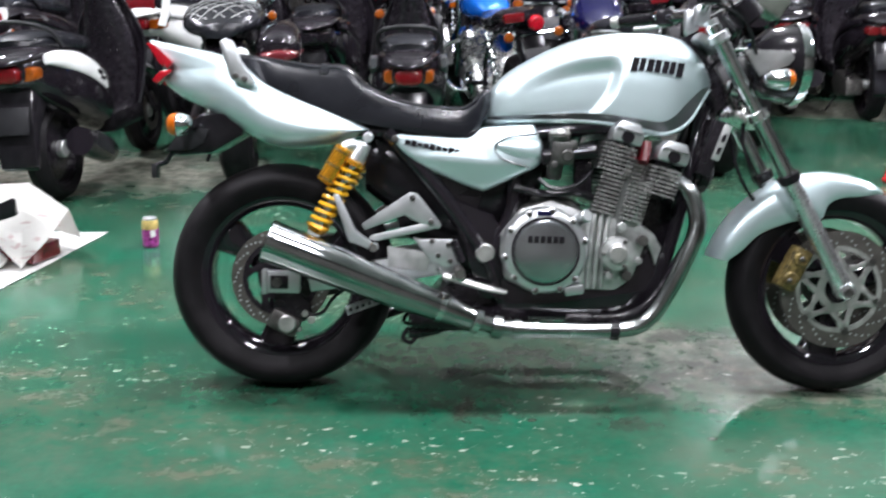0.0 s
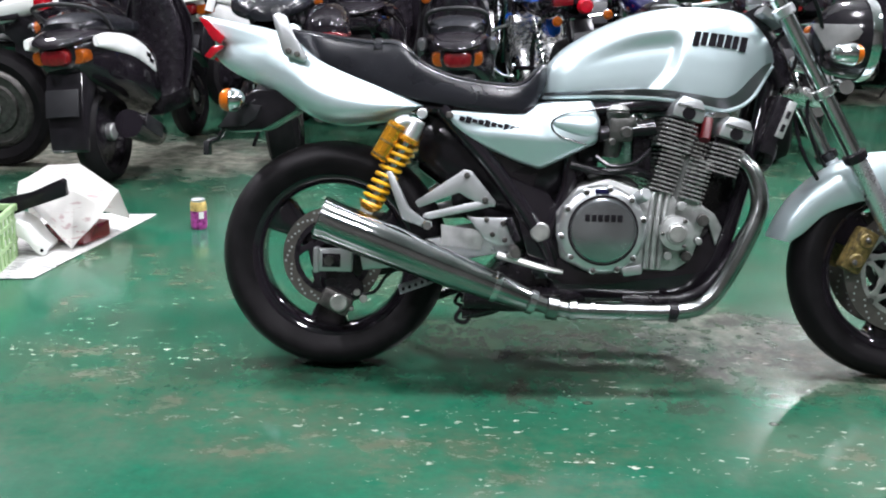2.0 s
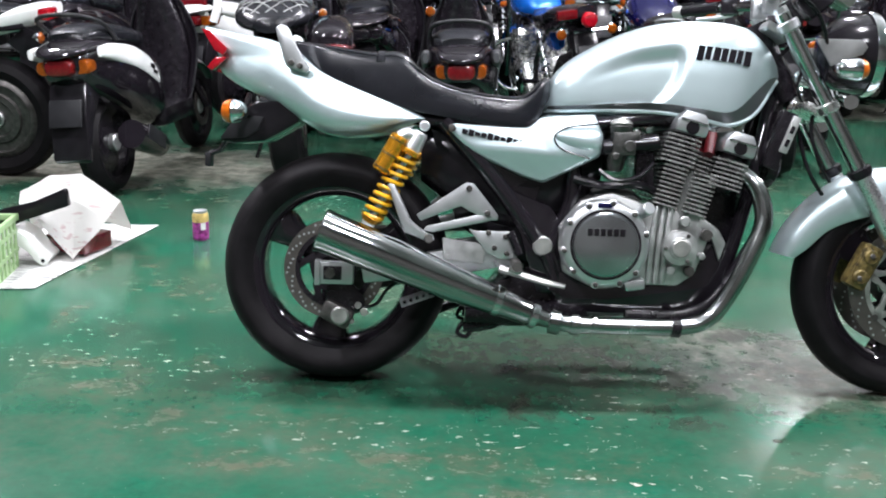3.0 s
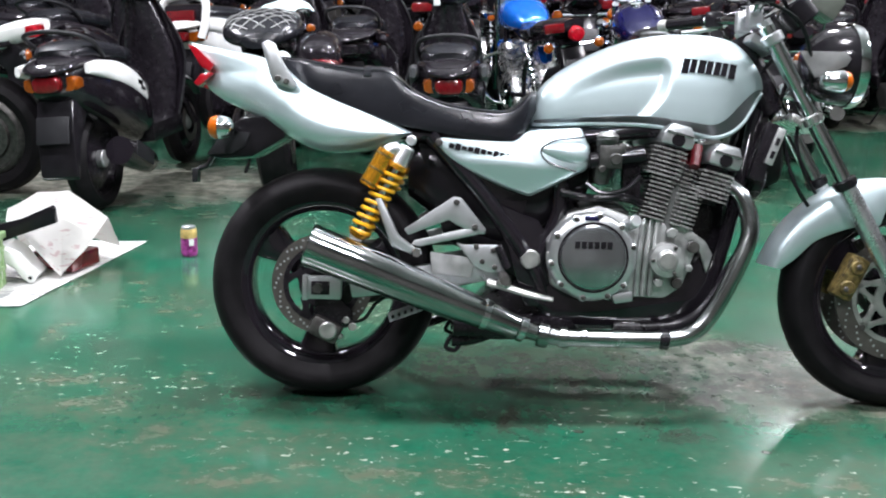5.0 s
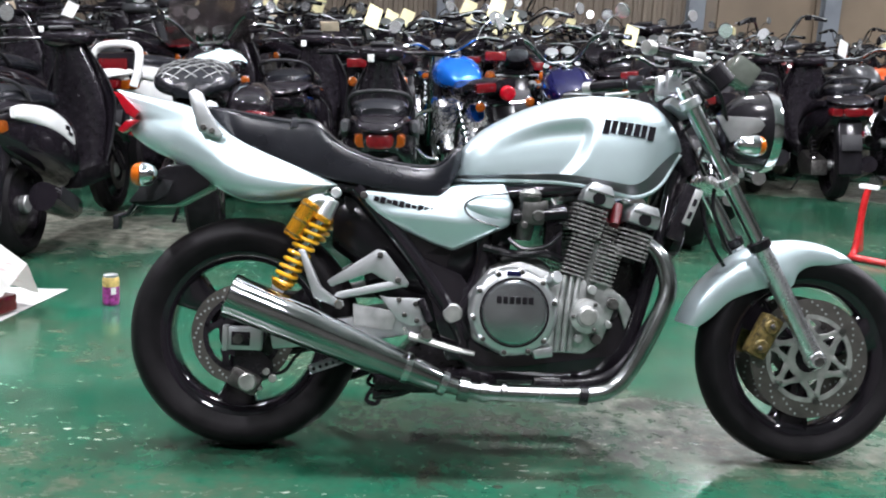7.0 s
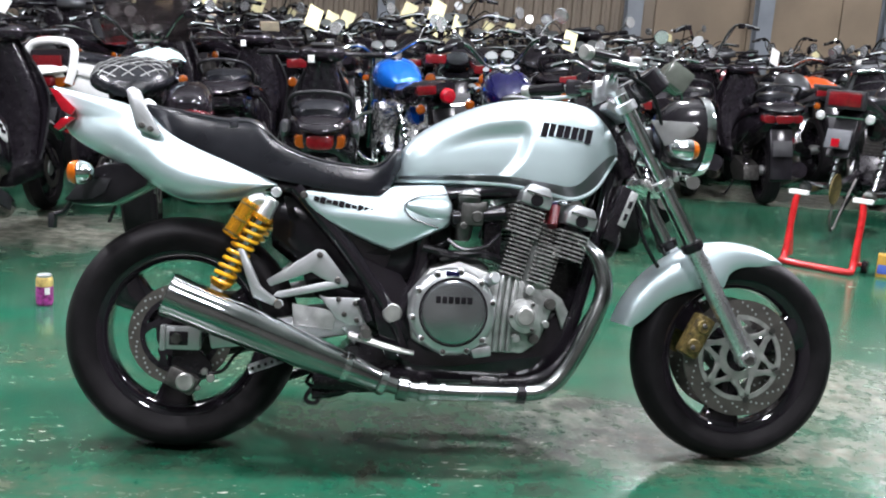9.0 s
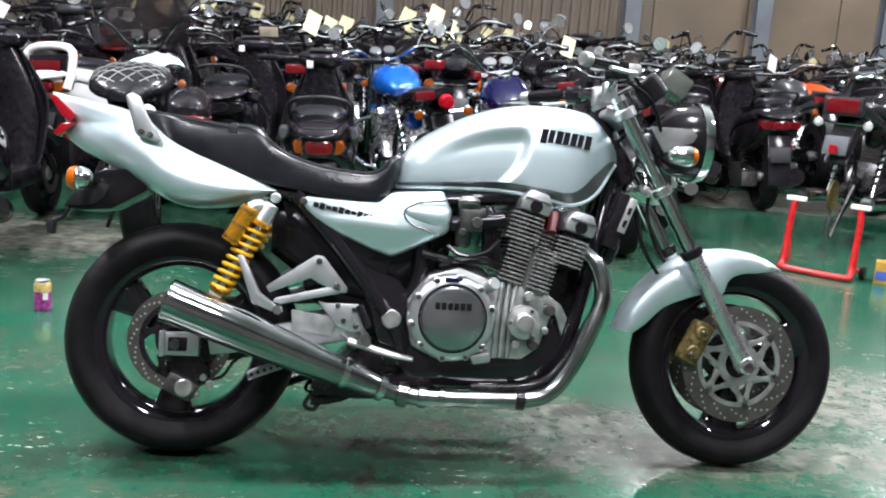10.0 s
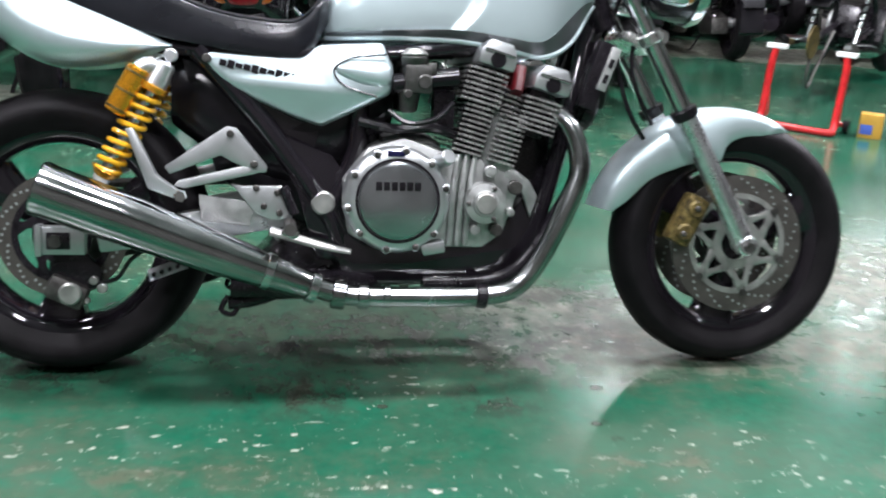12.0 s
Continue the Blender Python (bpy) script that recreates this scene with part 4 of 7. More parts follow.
        sh = part("shock_absorber", disc(None, a, b, 0.013, n=14), CHROME, bike, "rear shock absorber with yellow spring and gold reservoir")
        part("shock_head", disc(disc(None, a - d * 0.018 + V((0, 0.012, 0)), a - d * 0.018 - V((0, 0.012, 0)), 0.0135, n=20, lip=0.003), a, a + d * 0.055, 0.021, 0.026, 20, 0.004), ALU_CLEAN, sh, "machined aluminium shock head")
        part("preload_collar", disc(None, a + d * 0.052, a + d * 0.066, 0.033, n=24, lip=0.002), GOLD, sh, "gold preload collar")
        part("spring", coil(None, a + d * 0.066, b - d * 0.016, 0.0262, 0.0054, 9), SPRING_YELLOW, sh, "yellow painted coil spring")
        part("spring_seat", disc(None, b - d * 0.018, b, 0.032, 0.022, 24, 0.003), GOLD, sh)
        part("lower_eye", disc(None, b + V((0, 0.014, 0)), b - V((0, 0.014, 0)), 0.018, n=20, lip=0.003), ALU, sh)
        ra = a + V((-0.052, 0, -0.012)) + V((0, side * 0.012, 0))
        rb = ra + d * 0.105
        res = part("reservoir", disc(None, ra, rb, 0.024, n=24, lip=0.003), GOLD, sh, "gold anodised oil reservoir")
        rg = bmesh.new()
        for u in (0.12, 0.52, 0.90):
            disc(rg, ra + (rb - ra) * (u - 0.02), ra + (rb - ra) * (u + 0.02), 0.0252, n=24)
        part("reservoir_band", rg, BRASS_DIRTY, res)
        part("reservoir_bridge", tube(None, [a + d * 0.03, a + d * 0.005 + V((-0.03, side * 0.006, 0.0)), ra + d * 0.004], 0.017, 10, 3), ALU_CLEAN, sh)

    # footrest brackets
    for side in (-1, 1):
        y0, y1 = side * 0.150, side * 0.172
        up = bmesh.new()
        prism(up, [(0.322, 0.557), (0.342, 0.554), (0.408, 0.473), (0.404, 0.461), (0.382, 0.461), (0.331, 0.484), (0.310, 0.496), (0.206, 0.454), (0.195, 0.470)], y0, y1, 0.004)
        prism(up, [(0.373, 0.479), (0.397, 0.471), (0.386, 0.459), (0.237, 0.425), (0.214, 0.430), (0.222, 0.441)], y0, y1, 0.004)
        br = part("passenger_peg_bracket", up, ALU_CLEAN, bike, "forked aluminium passenger footrest bracket")
        bolt(br, *(lambda p: (p[0], side * 0.172, p[1]))((0.330, 0.542)))
        bolt(br, *(lambda p: (p[0], side * 0.172, p[1]))((0.379, 0.479)))
        peg = prism(None, [(0.119, 0.548), (0.136, 0.551), (0.183, 0.454), (0.238, 0.413), (0.225, 0.403), (0.164, 0.425), (0.154, 0.453)], side * 0.170, side * 0.196, 0.006)
        part("passenger_peg", peg, ALU_CLEAN, bike, "folded aluminium passenger footrest")
        plate = prism(None, [(0.330, 0.437), (0.355, 0.432), (0.439, 0.433), (0.455, 0.398), (0.450, 0.361), (0.413, 0.360), (0.381, 0.375)], side * 0.150, side * 0.164, 0.004)
        hp = part("heel_plate", plate, ALU_CLEAN, bike, "aluminium heel guard plate")
        for px, pz in ((0.384, 0.428), (0.428, 0.419), (0.400, 0.389), (0.433, 0.375)):
            bolt(hp, px, side * 0.164, pz, 0.007)
        ped = tube(None, [((0.414, 0.338)[0], side * 0.175, (0.414, 0.338)[1]), ((0.518, 0.309)[0], side * 0.180, (0.518, 0.309)[1]), ((0.585, 0.297)[0], side * 0.195, (0.585, 0.297)[1])], [0.012, 0.010, 0.007], 12, 4, 0.6)
        part("foot_pedal", ped, SPIDER, bike, "aluminium brake pedal")
        part("rider_peg", tube(None, [(0.455, side * 0.16, 0.352), (0.455, side * 0.27, 0.352)], 0.013, 12), DARK_STEEL, bike)

    part("hanger_bolt", disc(disc(None, (0.230, -0.150, 0.412), (0.230, -0.206, 0.412), 0.009, n=12), (0.230, -0.196, 0.412), (0.230, -0.212, 0.412), 0.014, n=6, lip=0.002), CHROME, bike, "chrome silencer hanger bolt")
    # brake linkage below the heel plate
    part("brake_master_cylinder", disc(None, ((0.465, 0.373)[0], -0.17, (0.465, 0.373)[1]), ((0.440, 0.432)[0], -0.17, (0.440, 0.432)[1]), 0.011, n=14, lip=0.002), BLACK_SATIN, bike, "rear brake master cylinder")
    part("brake_linkage", box(None, (0.456, 0.334)[0], -0.175, (0.456, 0.334)[1], 0.036, 0.020, 0.026, 0.005, (0, 30, 0)), CHROME, bike)
    part("brake_light_spring", coil(None, ((0.399, 0.356)[0], -0.17, (0.399, 0.356)[1]), ((0.431, 0.317)[0], -0.17, (0.431, 0.317)[1]), 0.006, 0.0016, 8, 4, 8), CHROME, bike)
    part("swingarm_gusset", prism(None, [(0.264, 0.412), (0.383, 0.396), (0.371, 0.345), (0.268, 0.355)], -0.158, -0.150, 0.003), ALU, bike)

    # engine
    case = bmesh.new()
    prism(case, [(0.580, 0.330), (0.63, 0.305), (0.88, 0.302), (0.925, 0.335), (0.955, 0.42), (0.935, 0.495), (0.80, 0.510), (0.70, 0.545), (0.62, 0.52), (0.565, 0.45)], -0.165, 0.165, 0.014)
    part("crankcase", case, ALU, bike, "cast aluminium crankcase")
    part("oil_sump", prism(None, [(0.545, 0.345), (0.57, 0.225), (0.94, 0.222), (1.005, 0.30), (1.02, 0.40), (0.97, 0.42), (0.90, 0.315), (0.62, 0.315)], -0.150, 0.150, 0.012), BLACK_GLOSS, bike)
    CL = (0.680, 0.411)
    cov = rev(None, [(0.0, -0.226), (0.088, -0.226), (0.101, -0.224), (0.110, -0.217), (0.114, -0.205), (0.115, -0.170), (0.0, -0.168)], (CL[0], 0, CL[1]), n=72, closed=False)
    lugs = []
    for q in (15, 48, 82, 115, 150, 190, 222, 258, 292, 318):
        c = V((CL[0] + 0.106 * math.cos(radians(q)), 0, CL[1] + 0.106 * math.sin(radians(q))))
        lugs.append(disc(None, c + V((0, -0.170, 0)), c + V((0, -0.2235, 0)), 0.0105, n=16, lip=0.003))
    prism(cov, [(CL[0] + 0.05, CL[1] - 0.095), (CL[0] + 0.105, CL[1] - 0.085), (CL[0] + 0.108, CL[1] - 0.112), (CL[0] + 0.06, CL[1] - 0.120)], -0.172, -0.215, 0.006)
    disc(cov, (CL[0] + 0.092, -0.18, CL[1] + 0.082), (CL[0] + 0.108, -0.222, CL[1] + 0.096), 0.017, n=18, lip=0.003)
    cc = part("clutch_cover", cov, ALU_CLEAN, bike, "round polished aluminium clutch cover")
    for s in lugs:
        part("cover_lug", s, ALU_CLEAN, cc)
    cap = rev(None, [(0.0, -0.237), (0.074, -0.235), (0.082, -0.232), (0.085, -0.222), (0.0, -0.216)], (CL[0], 0, CL[1]), n=56, closed=False)
    part("cap_groove", rev(None, [(0.0845, -0.2275), (0.0905, -0.2275), (0.0905, -0.222), (0.0845, -0.222)], (CL[0], 0, CL[1]), n=56), BLACK_SATIN, cc)
    cp = part("clutch_cap", cap, CAP_BRUSHED, cc, "brushed round cap with dark raised mark")
    for i in range(6):
        part("cap_mark_bar", box(None, CL[0] - 0.042 + i * 0.0165, -0.2372, CL[1] + 0.032, 0.0125, 0.002, 0.018, 0.0004), BLACK_PLASTIC, cc, "dark bar of a raised mark")
    part("warning_sticker", box(None, CL[0] - 0.006, -0.2268, CL[1] + 0.100, 0.036, 0.0016, 0.012, 0.0003), NAVY, cc, "small blue sticker")
    for q in (15, 48, 82, 115, 150, 190, 222, 258, 292, 318):
        bolt(cc, CL[0] + 0.106 * math.cos(radians(q)), -0.222, CL[1] + 0.106 * math.sin(radians(q)), 0.0065)
    PC = (0.876, 0.405)
    pk = part("pickup_cover", rev(None, [(0.0, -0.205), (0.026, -0.205), (0.029, -0.199), (0.044, -0.196), (0.047, -0.170), (0.0, -0.165)], (PC[0], 0, PC[1]), n=36, closed=False), ALU, bike, "round cast pickup cover")
    part("pickup_cap", disc(None, (PC[0], -0.203, PC[1]), (PC[0], -0.209, PC[1]), 0.024, n=28, lip=0.003), SPIDER, pk)
    for q in (60, 180, 300):
        bolt(pk, PC[0] + 0.038 * math.cos(radians(q)), -0.198, PC[1] + 0.038 * math.sin(radians(q)), 0.005)
    side_ribs = bmesh.new()
    for x in (0.802, 0.820, 0.838):
        part("casting_rib", tube(None, [(x, -0.168, 0.310), (x + 0.004, -0.176, 0.42), (x + 0.016, -0.170, 0.510)], 0.0075, 8, 3), ALU, bike)
    for x, z, r in ((0.905, 0.345, 0.014), (0.945, 0.44, 0.016), (0.888, 0.475, 0.013), (0.858, 0.345, 0.012), (0.935, 0.385, 0.010)):
        bolt(bike, x, -0.178, z, r, DARK_STEEL if r > 0.013 else ALU)
    prism(side_ribs, [(0.92, 0.46), (0.955, 0.45), (0.975, 0.40), (0.985, 0.37), (1.00, 0.42), (0.980, 0.455), (0.93, 0.49)], -0.150, -0.166, 0.005)
    part("crankcase_flank", side_ribs, ALU, bike)
    # cylinders lean forward; cooling fins are stacked along their axis
    base, lean = V((0.868, 0, 0.500)), radians(15)
    ax, fw = V((math.sin(lean), 0, math.cos(lean))), V((math.cos(lean), 0, -math.sin(lean)))
    for y in (-0.13, -0.045, 0.045, 0.13):
        part("cylinder", disc(None, base + V((0, y, 0)) + fw * 0.02 - ax * 0.02, base + V((0, y, 0)) + fw * 0.02 + ax * 0.11, 0.036, n=20), DULL_GREY, bike)
        # towers are black: shade between the fins is put into their colour
        part("intake_tower", disc(None, base + V((0, y, 0)) - fw * 0.035 + ax * 0.09, base + V((0, y, 0)) - fw * 0.035 + ax * 0.22, 0.034, n=16), BLACK_SATIN, bike)
        part("exhaust_tower", disc(None, base + V((0, y, 0)) + fw * 0.095 + ax * 0.08, base + V((0, y, 0)) + fw * 0.095 + ax * 0.20, 0.034, n=16), BLACK_SATIN, bike)

    def fin(lo, hi, h, half, t=0.0048):
        own = bmesh.new()
        bmesh.ops.create_cube(own, size=1.0)
        bmesh.ops.scale(own, vec=(hi - lo, 2 * half, t), verts=own.verts)
        bmesh.ops.bevel(own, geom=[e for e in own.edges if abs(e.verts[0].co.z - e.verts[1].co.z) > t / 2], offset=0.012, segments=3, affect="EDGES")
        m = Matrix.Translation(base + fw * ((lo + hi) / 2) + ax * h) @ pose(0, 0, 0, 0, math.degrees(lean), 0)
        bmesh.ops.transform(own, matrix=m, verts=own.verts)
        return own
    for i in range(10):
        part("cooling_fin", fin(-0.068, -0.004, 0.006 + i * 0.0112, 0.190), ALU_DARK, bike)
        part("cooling_fin", fin(0.010, 0.076, 0.006 + i * 0.0112, 0.186), ALU_DARK, bike)
    for i in range(7):
        part("cooling_fin", fin(-0.086, 0.004, 0.118 + i * 0.0112, 0.197), ALU_DARK, bike)
        part("cooling_fin", fin(0.052, 0.136, 0.092 + i * 0.0113, 0.199), ALU_DARK, bike)
    for i in range(5):
        part("cooling_fin", fin(0.004, 0.054, 0.118 + i * 0.0112, 0.150), ALU_DARK, bike)
    for lo, up in ((-0.034, 0.222), (0.098, 0.206)):
        c0 = base + fw * lo + ax * up
        shape = [(-0.042, -0.026), (0.042, -0.026), (0.042, 0.004), (0.026, 0.030), (-0.026, 0.030), (-0.042, 0.004)]
        outline = [(c0.x + a * fw.x + h * ax.x, c0.z + a * fw.z + h * ax.z) for a, h in shape]
        cam_cover = part("cam_cover", prism(None, outline, -0.205, 0.205, 0.008), ALU_CLEAN, bike, "chromed cam cover with rubber end plug")
        e = c0 - ax * 0.010
        part("end_plug", disc(None, e + V((0, -0.203, 0)), e + V((0, -0.2085, 0)), 0.017, n=18, lip=0.001), BLACK_PLASTIC, cam_cover)
        part("cover_ridge", box(None, *(c0 + V((0, -0.2075, 0)) + ax * 0.006), 0.070, 0.006, 0.005, 0.001, (0, 15, 0)), CHROME, cam_cover)
    for y in (-0.15, -0.05, 0.05, 0.15):
        part("spark_plug_cap", tube(None, [base + fw * 0.030 + ax * 0.160 + V((0, y * 1.2, 0)), base + fw * 0.030 + ax * 0.215 + V((0, y, 0))], 0.014, 10), PLUG_RED, bike, "dark red spark plug cap")
    for y in (-0.165, -0.055, 0.055, 0.165):
        part("intake_rubber", disc(None, (0.668, y, 0.655), (0.815, y, 0.675), 0.022, n=16, lip=0.004), BLACK_PLASTIC, bike)
        cb = box(None, 0.722, y, 0.668, 0.060, 0.056, 0.062, 0.009)
        disc(cb, (0.716, y, 0.690), (0.716, y, 0.716), 0.026, 0.030, 18, 0.004)
        disc(cb, (0.706, y, 0.650), (0.704, y, 0.596), 0.025, 0.019, 16, 0.006)
        disc(cb, (0.735, y - 0.034, 0.662), (0.735, y + 0.034, 0.662), 0.016, n=14, lip=0.003)
        disc(cb, (0.700, y - 0.032, 0.636), (0.700, y + 0.032, 0.636), 0.010, n=12, lip=0.002)
        box(cb, 0.752, y, 0.690, 0.018, 0.050, 0.026, 0.004)
        cq = part("carburettor", cb, CARB, bike, "grimy alloy carburettor")
        part("carburettor_cap", disc(None, (0.716, y, 0.716), (0.716, y, 0.732), 0.030, 0.022, 20, 0.004), SPIDER, cq, "dull domed carburettor cap")
    part("fuel_hose", tube(None, [(0.66, -0.19, 0.60), (0.70, -0.20, 0.575), (0.76, -0.195, 0.585), (0.80, -0.18, 0.62)], 0.006, 8, 4), BLACK_PLASTIC, bike)
    part("breather_hose", tube(None, [(0.60, -0.15, 0.575), (0.68, -0.16, 0.560), (0.76, -0.16, 0.565), (0.81, -0.15, 0.55)], 0.011, 8, 4), BLACK_PLASTIC, bike, "black breather hose above the gearbox")
    part("cam_chain_tunnel_cover", box(None, 0.79, -0.10, 0.60, 0.05, 0.05, 0.10, 0.01), BLACK_SATIN, bike)
    part("starter_cover", body(None, [(0.655, 0.535, 0.12, 0.01, 0.02), (0.69, 0.536, 0.15, 0.022, 0.03), (0.75, 0.532, 0.15, 0.022, 0.03), (0.785, 0.52, 0.12, 0.012, 0.02)], 20, 2.6, 3), DULL_GREY, bike)

    # exhaust
    mu = tube(None, [(-0.036, -0.236, 0.426), (0.10, -0.232, 0.375), (0.30, -0.222, 0.298), (0.50, -0.205, 0.224)], [0.0545, 0.0540, 0.046, 0.030], 32, 6)
    mf = part("muffler", mu, MUFFLER_CHROME, bike, "chrome megaphone silencer")
    ax0 = V((0.10 + 0.036, 0.004, 0.375 - 0.426)).normalized()
    e0 = V((-0.036, -0.236, 0.426))
    s0 = ax0.orthogonal().normalized()
    t0 = ax0.cross(s0)
    lip = bmesh.new()
    rings = [[e0 + ax0 * a + r * (math.cos(2 * math.pi * j / 36) * s0 + math.sin(2 * math.pi * j / 36) * t0) for j in range(36)] for a, r in ((0.012, 0.0555), (-0.006, 0.0565), (-0.010, 0.053), (-0.004, 0.046), (0.006, 0.046))]
    part("muffler_lip", loft(lip, rings, cap=False), MUFFLER_CHROME, mf)
    part("muffler_outlet", disc(None, e0 - ax0 * 0.002, e0 + ax0 * 0.008, 0.046, n=28), BLACK_SATIN, mf)
    for a0, r in ((0.40, 0.040), (0.495, 0.0335)):
        z = 0.298 + (a0 - 0.30) * (0.224 - 0.298) / 0.2
        part("muffler_band", disc(None, (a0, -0.2135, z), (a0 + 0.018, -0.2115, z - 0.0067), r + 0.001, n=28, lip=0.002), CHROME, mf)
    heads = ((-0.205, -0.150, 0.0), (-0.135, -0.055, -0.022), (0.135, 0.055, -0.022), (0.205, 0.150, 0.0))
    for y, yh, dx in heads:
        dz = 0.0 if abs(y) > 0.15 else 0.02
        pts = [(0.50, -0.205 if y < 0 else 0.205, 0.224), (0.59, y, 0.203), (0.75, y, 0.200 + dz), (0.88, y, 0.203 + dz), (0.955, y, 0.226 + dz), (1.012, y, 0.305), (1.068 - dx, y, 0.43), (1.084 - dx, y * 0.95, 0.50), (1.062 - dx, (y + yh) / 2, 0.575), (1.01, yh, 0.618), (0.985, yh, 0.622)]
        if y == -0.135 or y == 0.135:
            pts = pts[2:]
        # inner pipes are painted black so the space behind the outer ones stays dark
        inner_pipe = abs(y) < 0.15
        part("exhaust_header", tube(None, pts, 0.0225, 18, 6), BLACK_SATIN if inner_pipe else PIPE_CHROME, bike, "inner header pipe, blackened to stay dark behind the outer one" if inner_pipe else "chrome exhaust header pipe")
    for x0, x1, r in ((0.545, 0.575, 0.033), (0.60, 0.625, 0.028), (0.86, 0.885, 0.027), (0.655, 0.672, 0.026)):
        part("exhaust_clamp", disc(None, (x0, -0.204, 0.209 if x0 < 0.6 else 0.202), (x1, -0.205, 0.204 if x0 < 0.6 else 0.201), r, n=24, lip=0.003), PIPE_CHROME if x0 != 0.86 else BLACK_SATIN, bike, "exhaust pipe clamp")
    part("collector", body(None, [(0.330, 0.205, 0.155, 0.034, 0.034), (0.42, 0.207, 0.165, 0.042, 0.036), (0.60, 0.215, 0.17, 0.045, 0.036), (0.66, 0.22, 0.14, 0.03, 0.03)], 20, 3.0, 3), BLACK_SATIN, bike, "black exhaust collector box")
    cs = bmesh.new()
    for side in (-1, 1):
        tube(cs, [(0.54, side * 0.12, 0.245), (0.40, side * 0.135, 0.185), (0.325, side * 0.14, 0.175)], 0.015, 10, 3)
        tube(cs, [(0.325, side * 0.14, 0.19), (0.31, side * 0.145, 0.16), (0.335, side * 0.145, 0.150), (0.35, side * 0.14, 0.175)], 0.006, 8, 3)
    tube(cs, [(0.42, -0.13, 0.195), (0.42, 0.13, 0.195)], 0.013, 10)
    part("centre_stand", cs, BLACK_SATIN, bike, "folded black centre stand")
    part("side_stand", tube(None, [(0.46, 0.13, 0.26), (0.24, 0.22, 0.16), (0.03, 0.320, 0.072), (0.01, 0.325, 0.070)], [0.016, 0.014, 0.012, 0.012], 10, 3), BLACK_SATIN, bike, "black side stand")
    part("drain_plug", disc(None, (0.728, 0, 0.21), (0.728, 0, 0.185), 0.012, n=8), DARK_STEEL, bike)

    # fork, steering, headlamp
    fa, fb = V((1.128, 0, 1.020)), V((FX, 0, FR))
    fd = (fb - fa).normalized()
    for side in (-1, 1):
        y = V((0, side * 0.105, 0))
        leg = part("fork_tube", disc(None, fa + y, fa + y + fd * 0.52, 0.0215, n=24, lip=0.003), CHROME, bike, "chrome fork inner tube")
        part("fork_cap", disc(None, fa + y - fd * 0.014, fa + y, 0.018, n=6), ALU_CLEAN, leg)
        sl = part("fork_slider", disc(disc(None, fa + y + fd * 0.475, fb + y + fd * 0.012, 0.0255, n=28, lip=0.004), fb + y - fd * 0.004 + V((0, 0.026, 0)), fb + y - fd * 0.004 - V((0, 0.026, 0)), 0.024, n=20, lip=0.004), POLISHED, bike, "polished fork lower leg")
        part("dust_seal", disc(None, fa + y + fd * 0.455, fa + y + fd * 0.482, 0.033, 0.031, 24, 0.004), BLACK_PLASTIC, sl)
        part("axle_bolt", disc(None, fb + V((0, side * 0.128, 0)), fb + V((0, side * 0.138, 0)), 0.013, n=6), DARK_STEEL, sl)
        cal = bmesh.new()
        cq = (1.385, 0.362)
        box(cal, cq[0] + 0.006, side * 0.078, cq[1], 0.060, 0.050, 0.125, 0.014, (0, 26, 0))
        box(cal, cq[0] + 0.004, side * 0.102, cq[1] + 0.010, 0.034, 0.012, 0.085, 0.005, (0, 26, 0))
        for u in (-0.03, 0.03):
            disc(cal, (cq[0] + 0.006 + u * 0.44, side * 0.090, cq[1] + u * 0.9), (cq[0] + 0.006 + u * 0.44, side * 0.112, cq[1] + u * 0.9), 0.021, n=18, lip=0.004)
        ck = part("front_caliper", cal, BRASS_DIRTY, bike, "grimy gold front brake caliper")
        bolt(ck, cq[0] + 0.02, side * 0.108, cq[1] + 0.03, 0.007)
        bolt(ck, cq[0] - 0.012, side * 0.108, cq[1] - 0.03, 0.007)
    part("front_axle", disc(None, fb - V((0, 0.125, 0)), fb + V((0, 0.125, 0)), 0.011, n=14), STEEL, bike)
    for s, r, mt in ((0.025, 0.030, ALU_CLEAN), (0.262, 0.029, ALU_DARK)):
        bm = bmesh.new()
        for side in (-1, 1):
            disc(bm, fa + V((0, side * 0.105, 0)) + fd * s, fa + V((0, side * 0.105, 0)) + fd * (s + 0.028), r, n=24, lip=0.004)
        c = fa + fd * (s + 0.017)
        box(bm, c.x - 0.022, 0, c.z - 0.008, 0.075, 0.20, 0.024, 0.008, (0, 29, 0))
        part("triple_clamp", bm, mt, bike, "cast aluminium fork clamp")
    hc = V((1.372, 0, 0.930))
    lampb = rev(None, [(0.0, -0.110), (0.060, -0.100), (0.096, -0.060), (0.107, 0.0), (0.107, 0.020), (0.0, 0.020)], hc, "x", 40, False)
    hl = part("headlamp_shell", lampb, BLACK_PLASTIC, bike, "round black headlamp shell with chrome rim")
    part("headlamp_rim", rev(None, [(0.103, 0.010), (0.113, 0.010), (0.115, 0.022), (0.111, 0.036), (0.099, 0.040), (0.095, 0.032)], hc, "x", 44), CHROME, hl, "chrome headlamp rim")
    part("headlamp_lens", rev(None, [(0.0, 0.046), (0.05, 0.042), (0.097, 0.030), (0.097, 0.024), (0.0, 0.022)], hc, "x", 40, False), CLEAR_LENS, hl, "clear fluted headlamp lens")
    for side in (-1, 1):
        part("headlamp_bracket", prism(None, [(1.217, 0.956), (1.341, 0.956), (1.355, 0.938), (1.343, 0.919), (1.261, 0.886)], side * 0.108, side * 0.114, 0.002), DULL_GREY, bike, "flat grey headlamp bracket")
        iq = (1.295, 0.875)
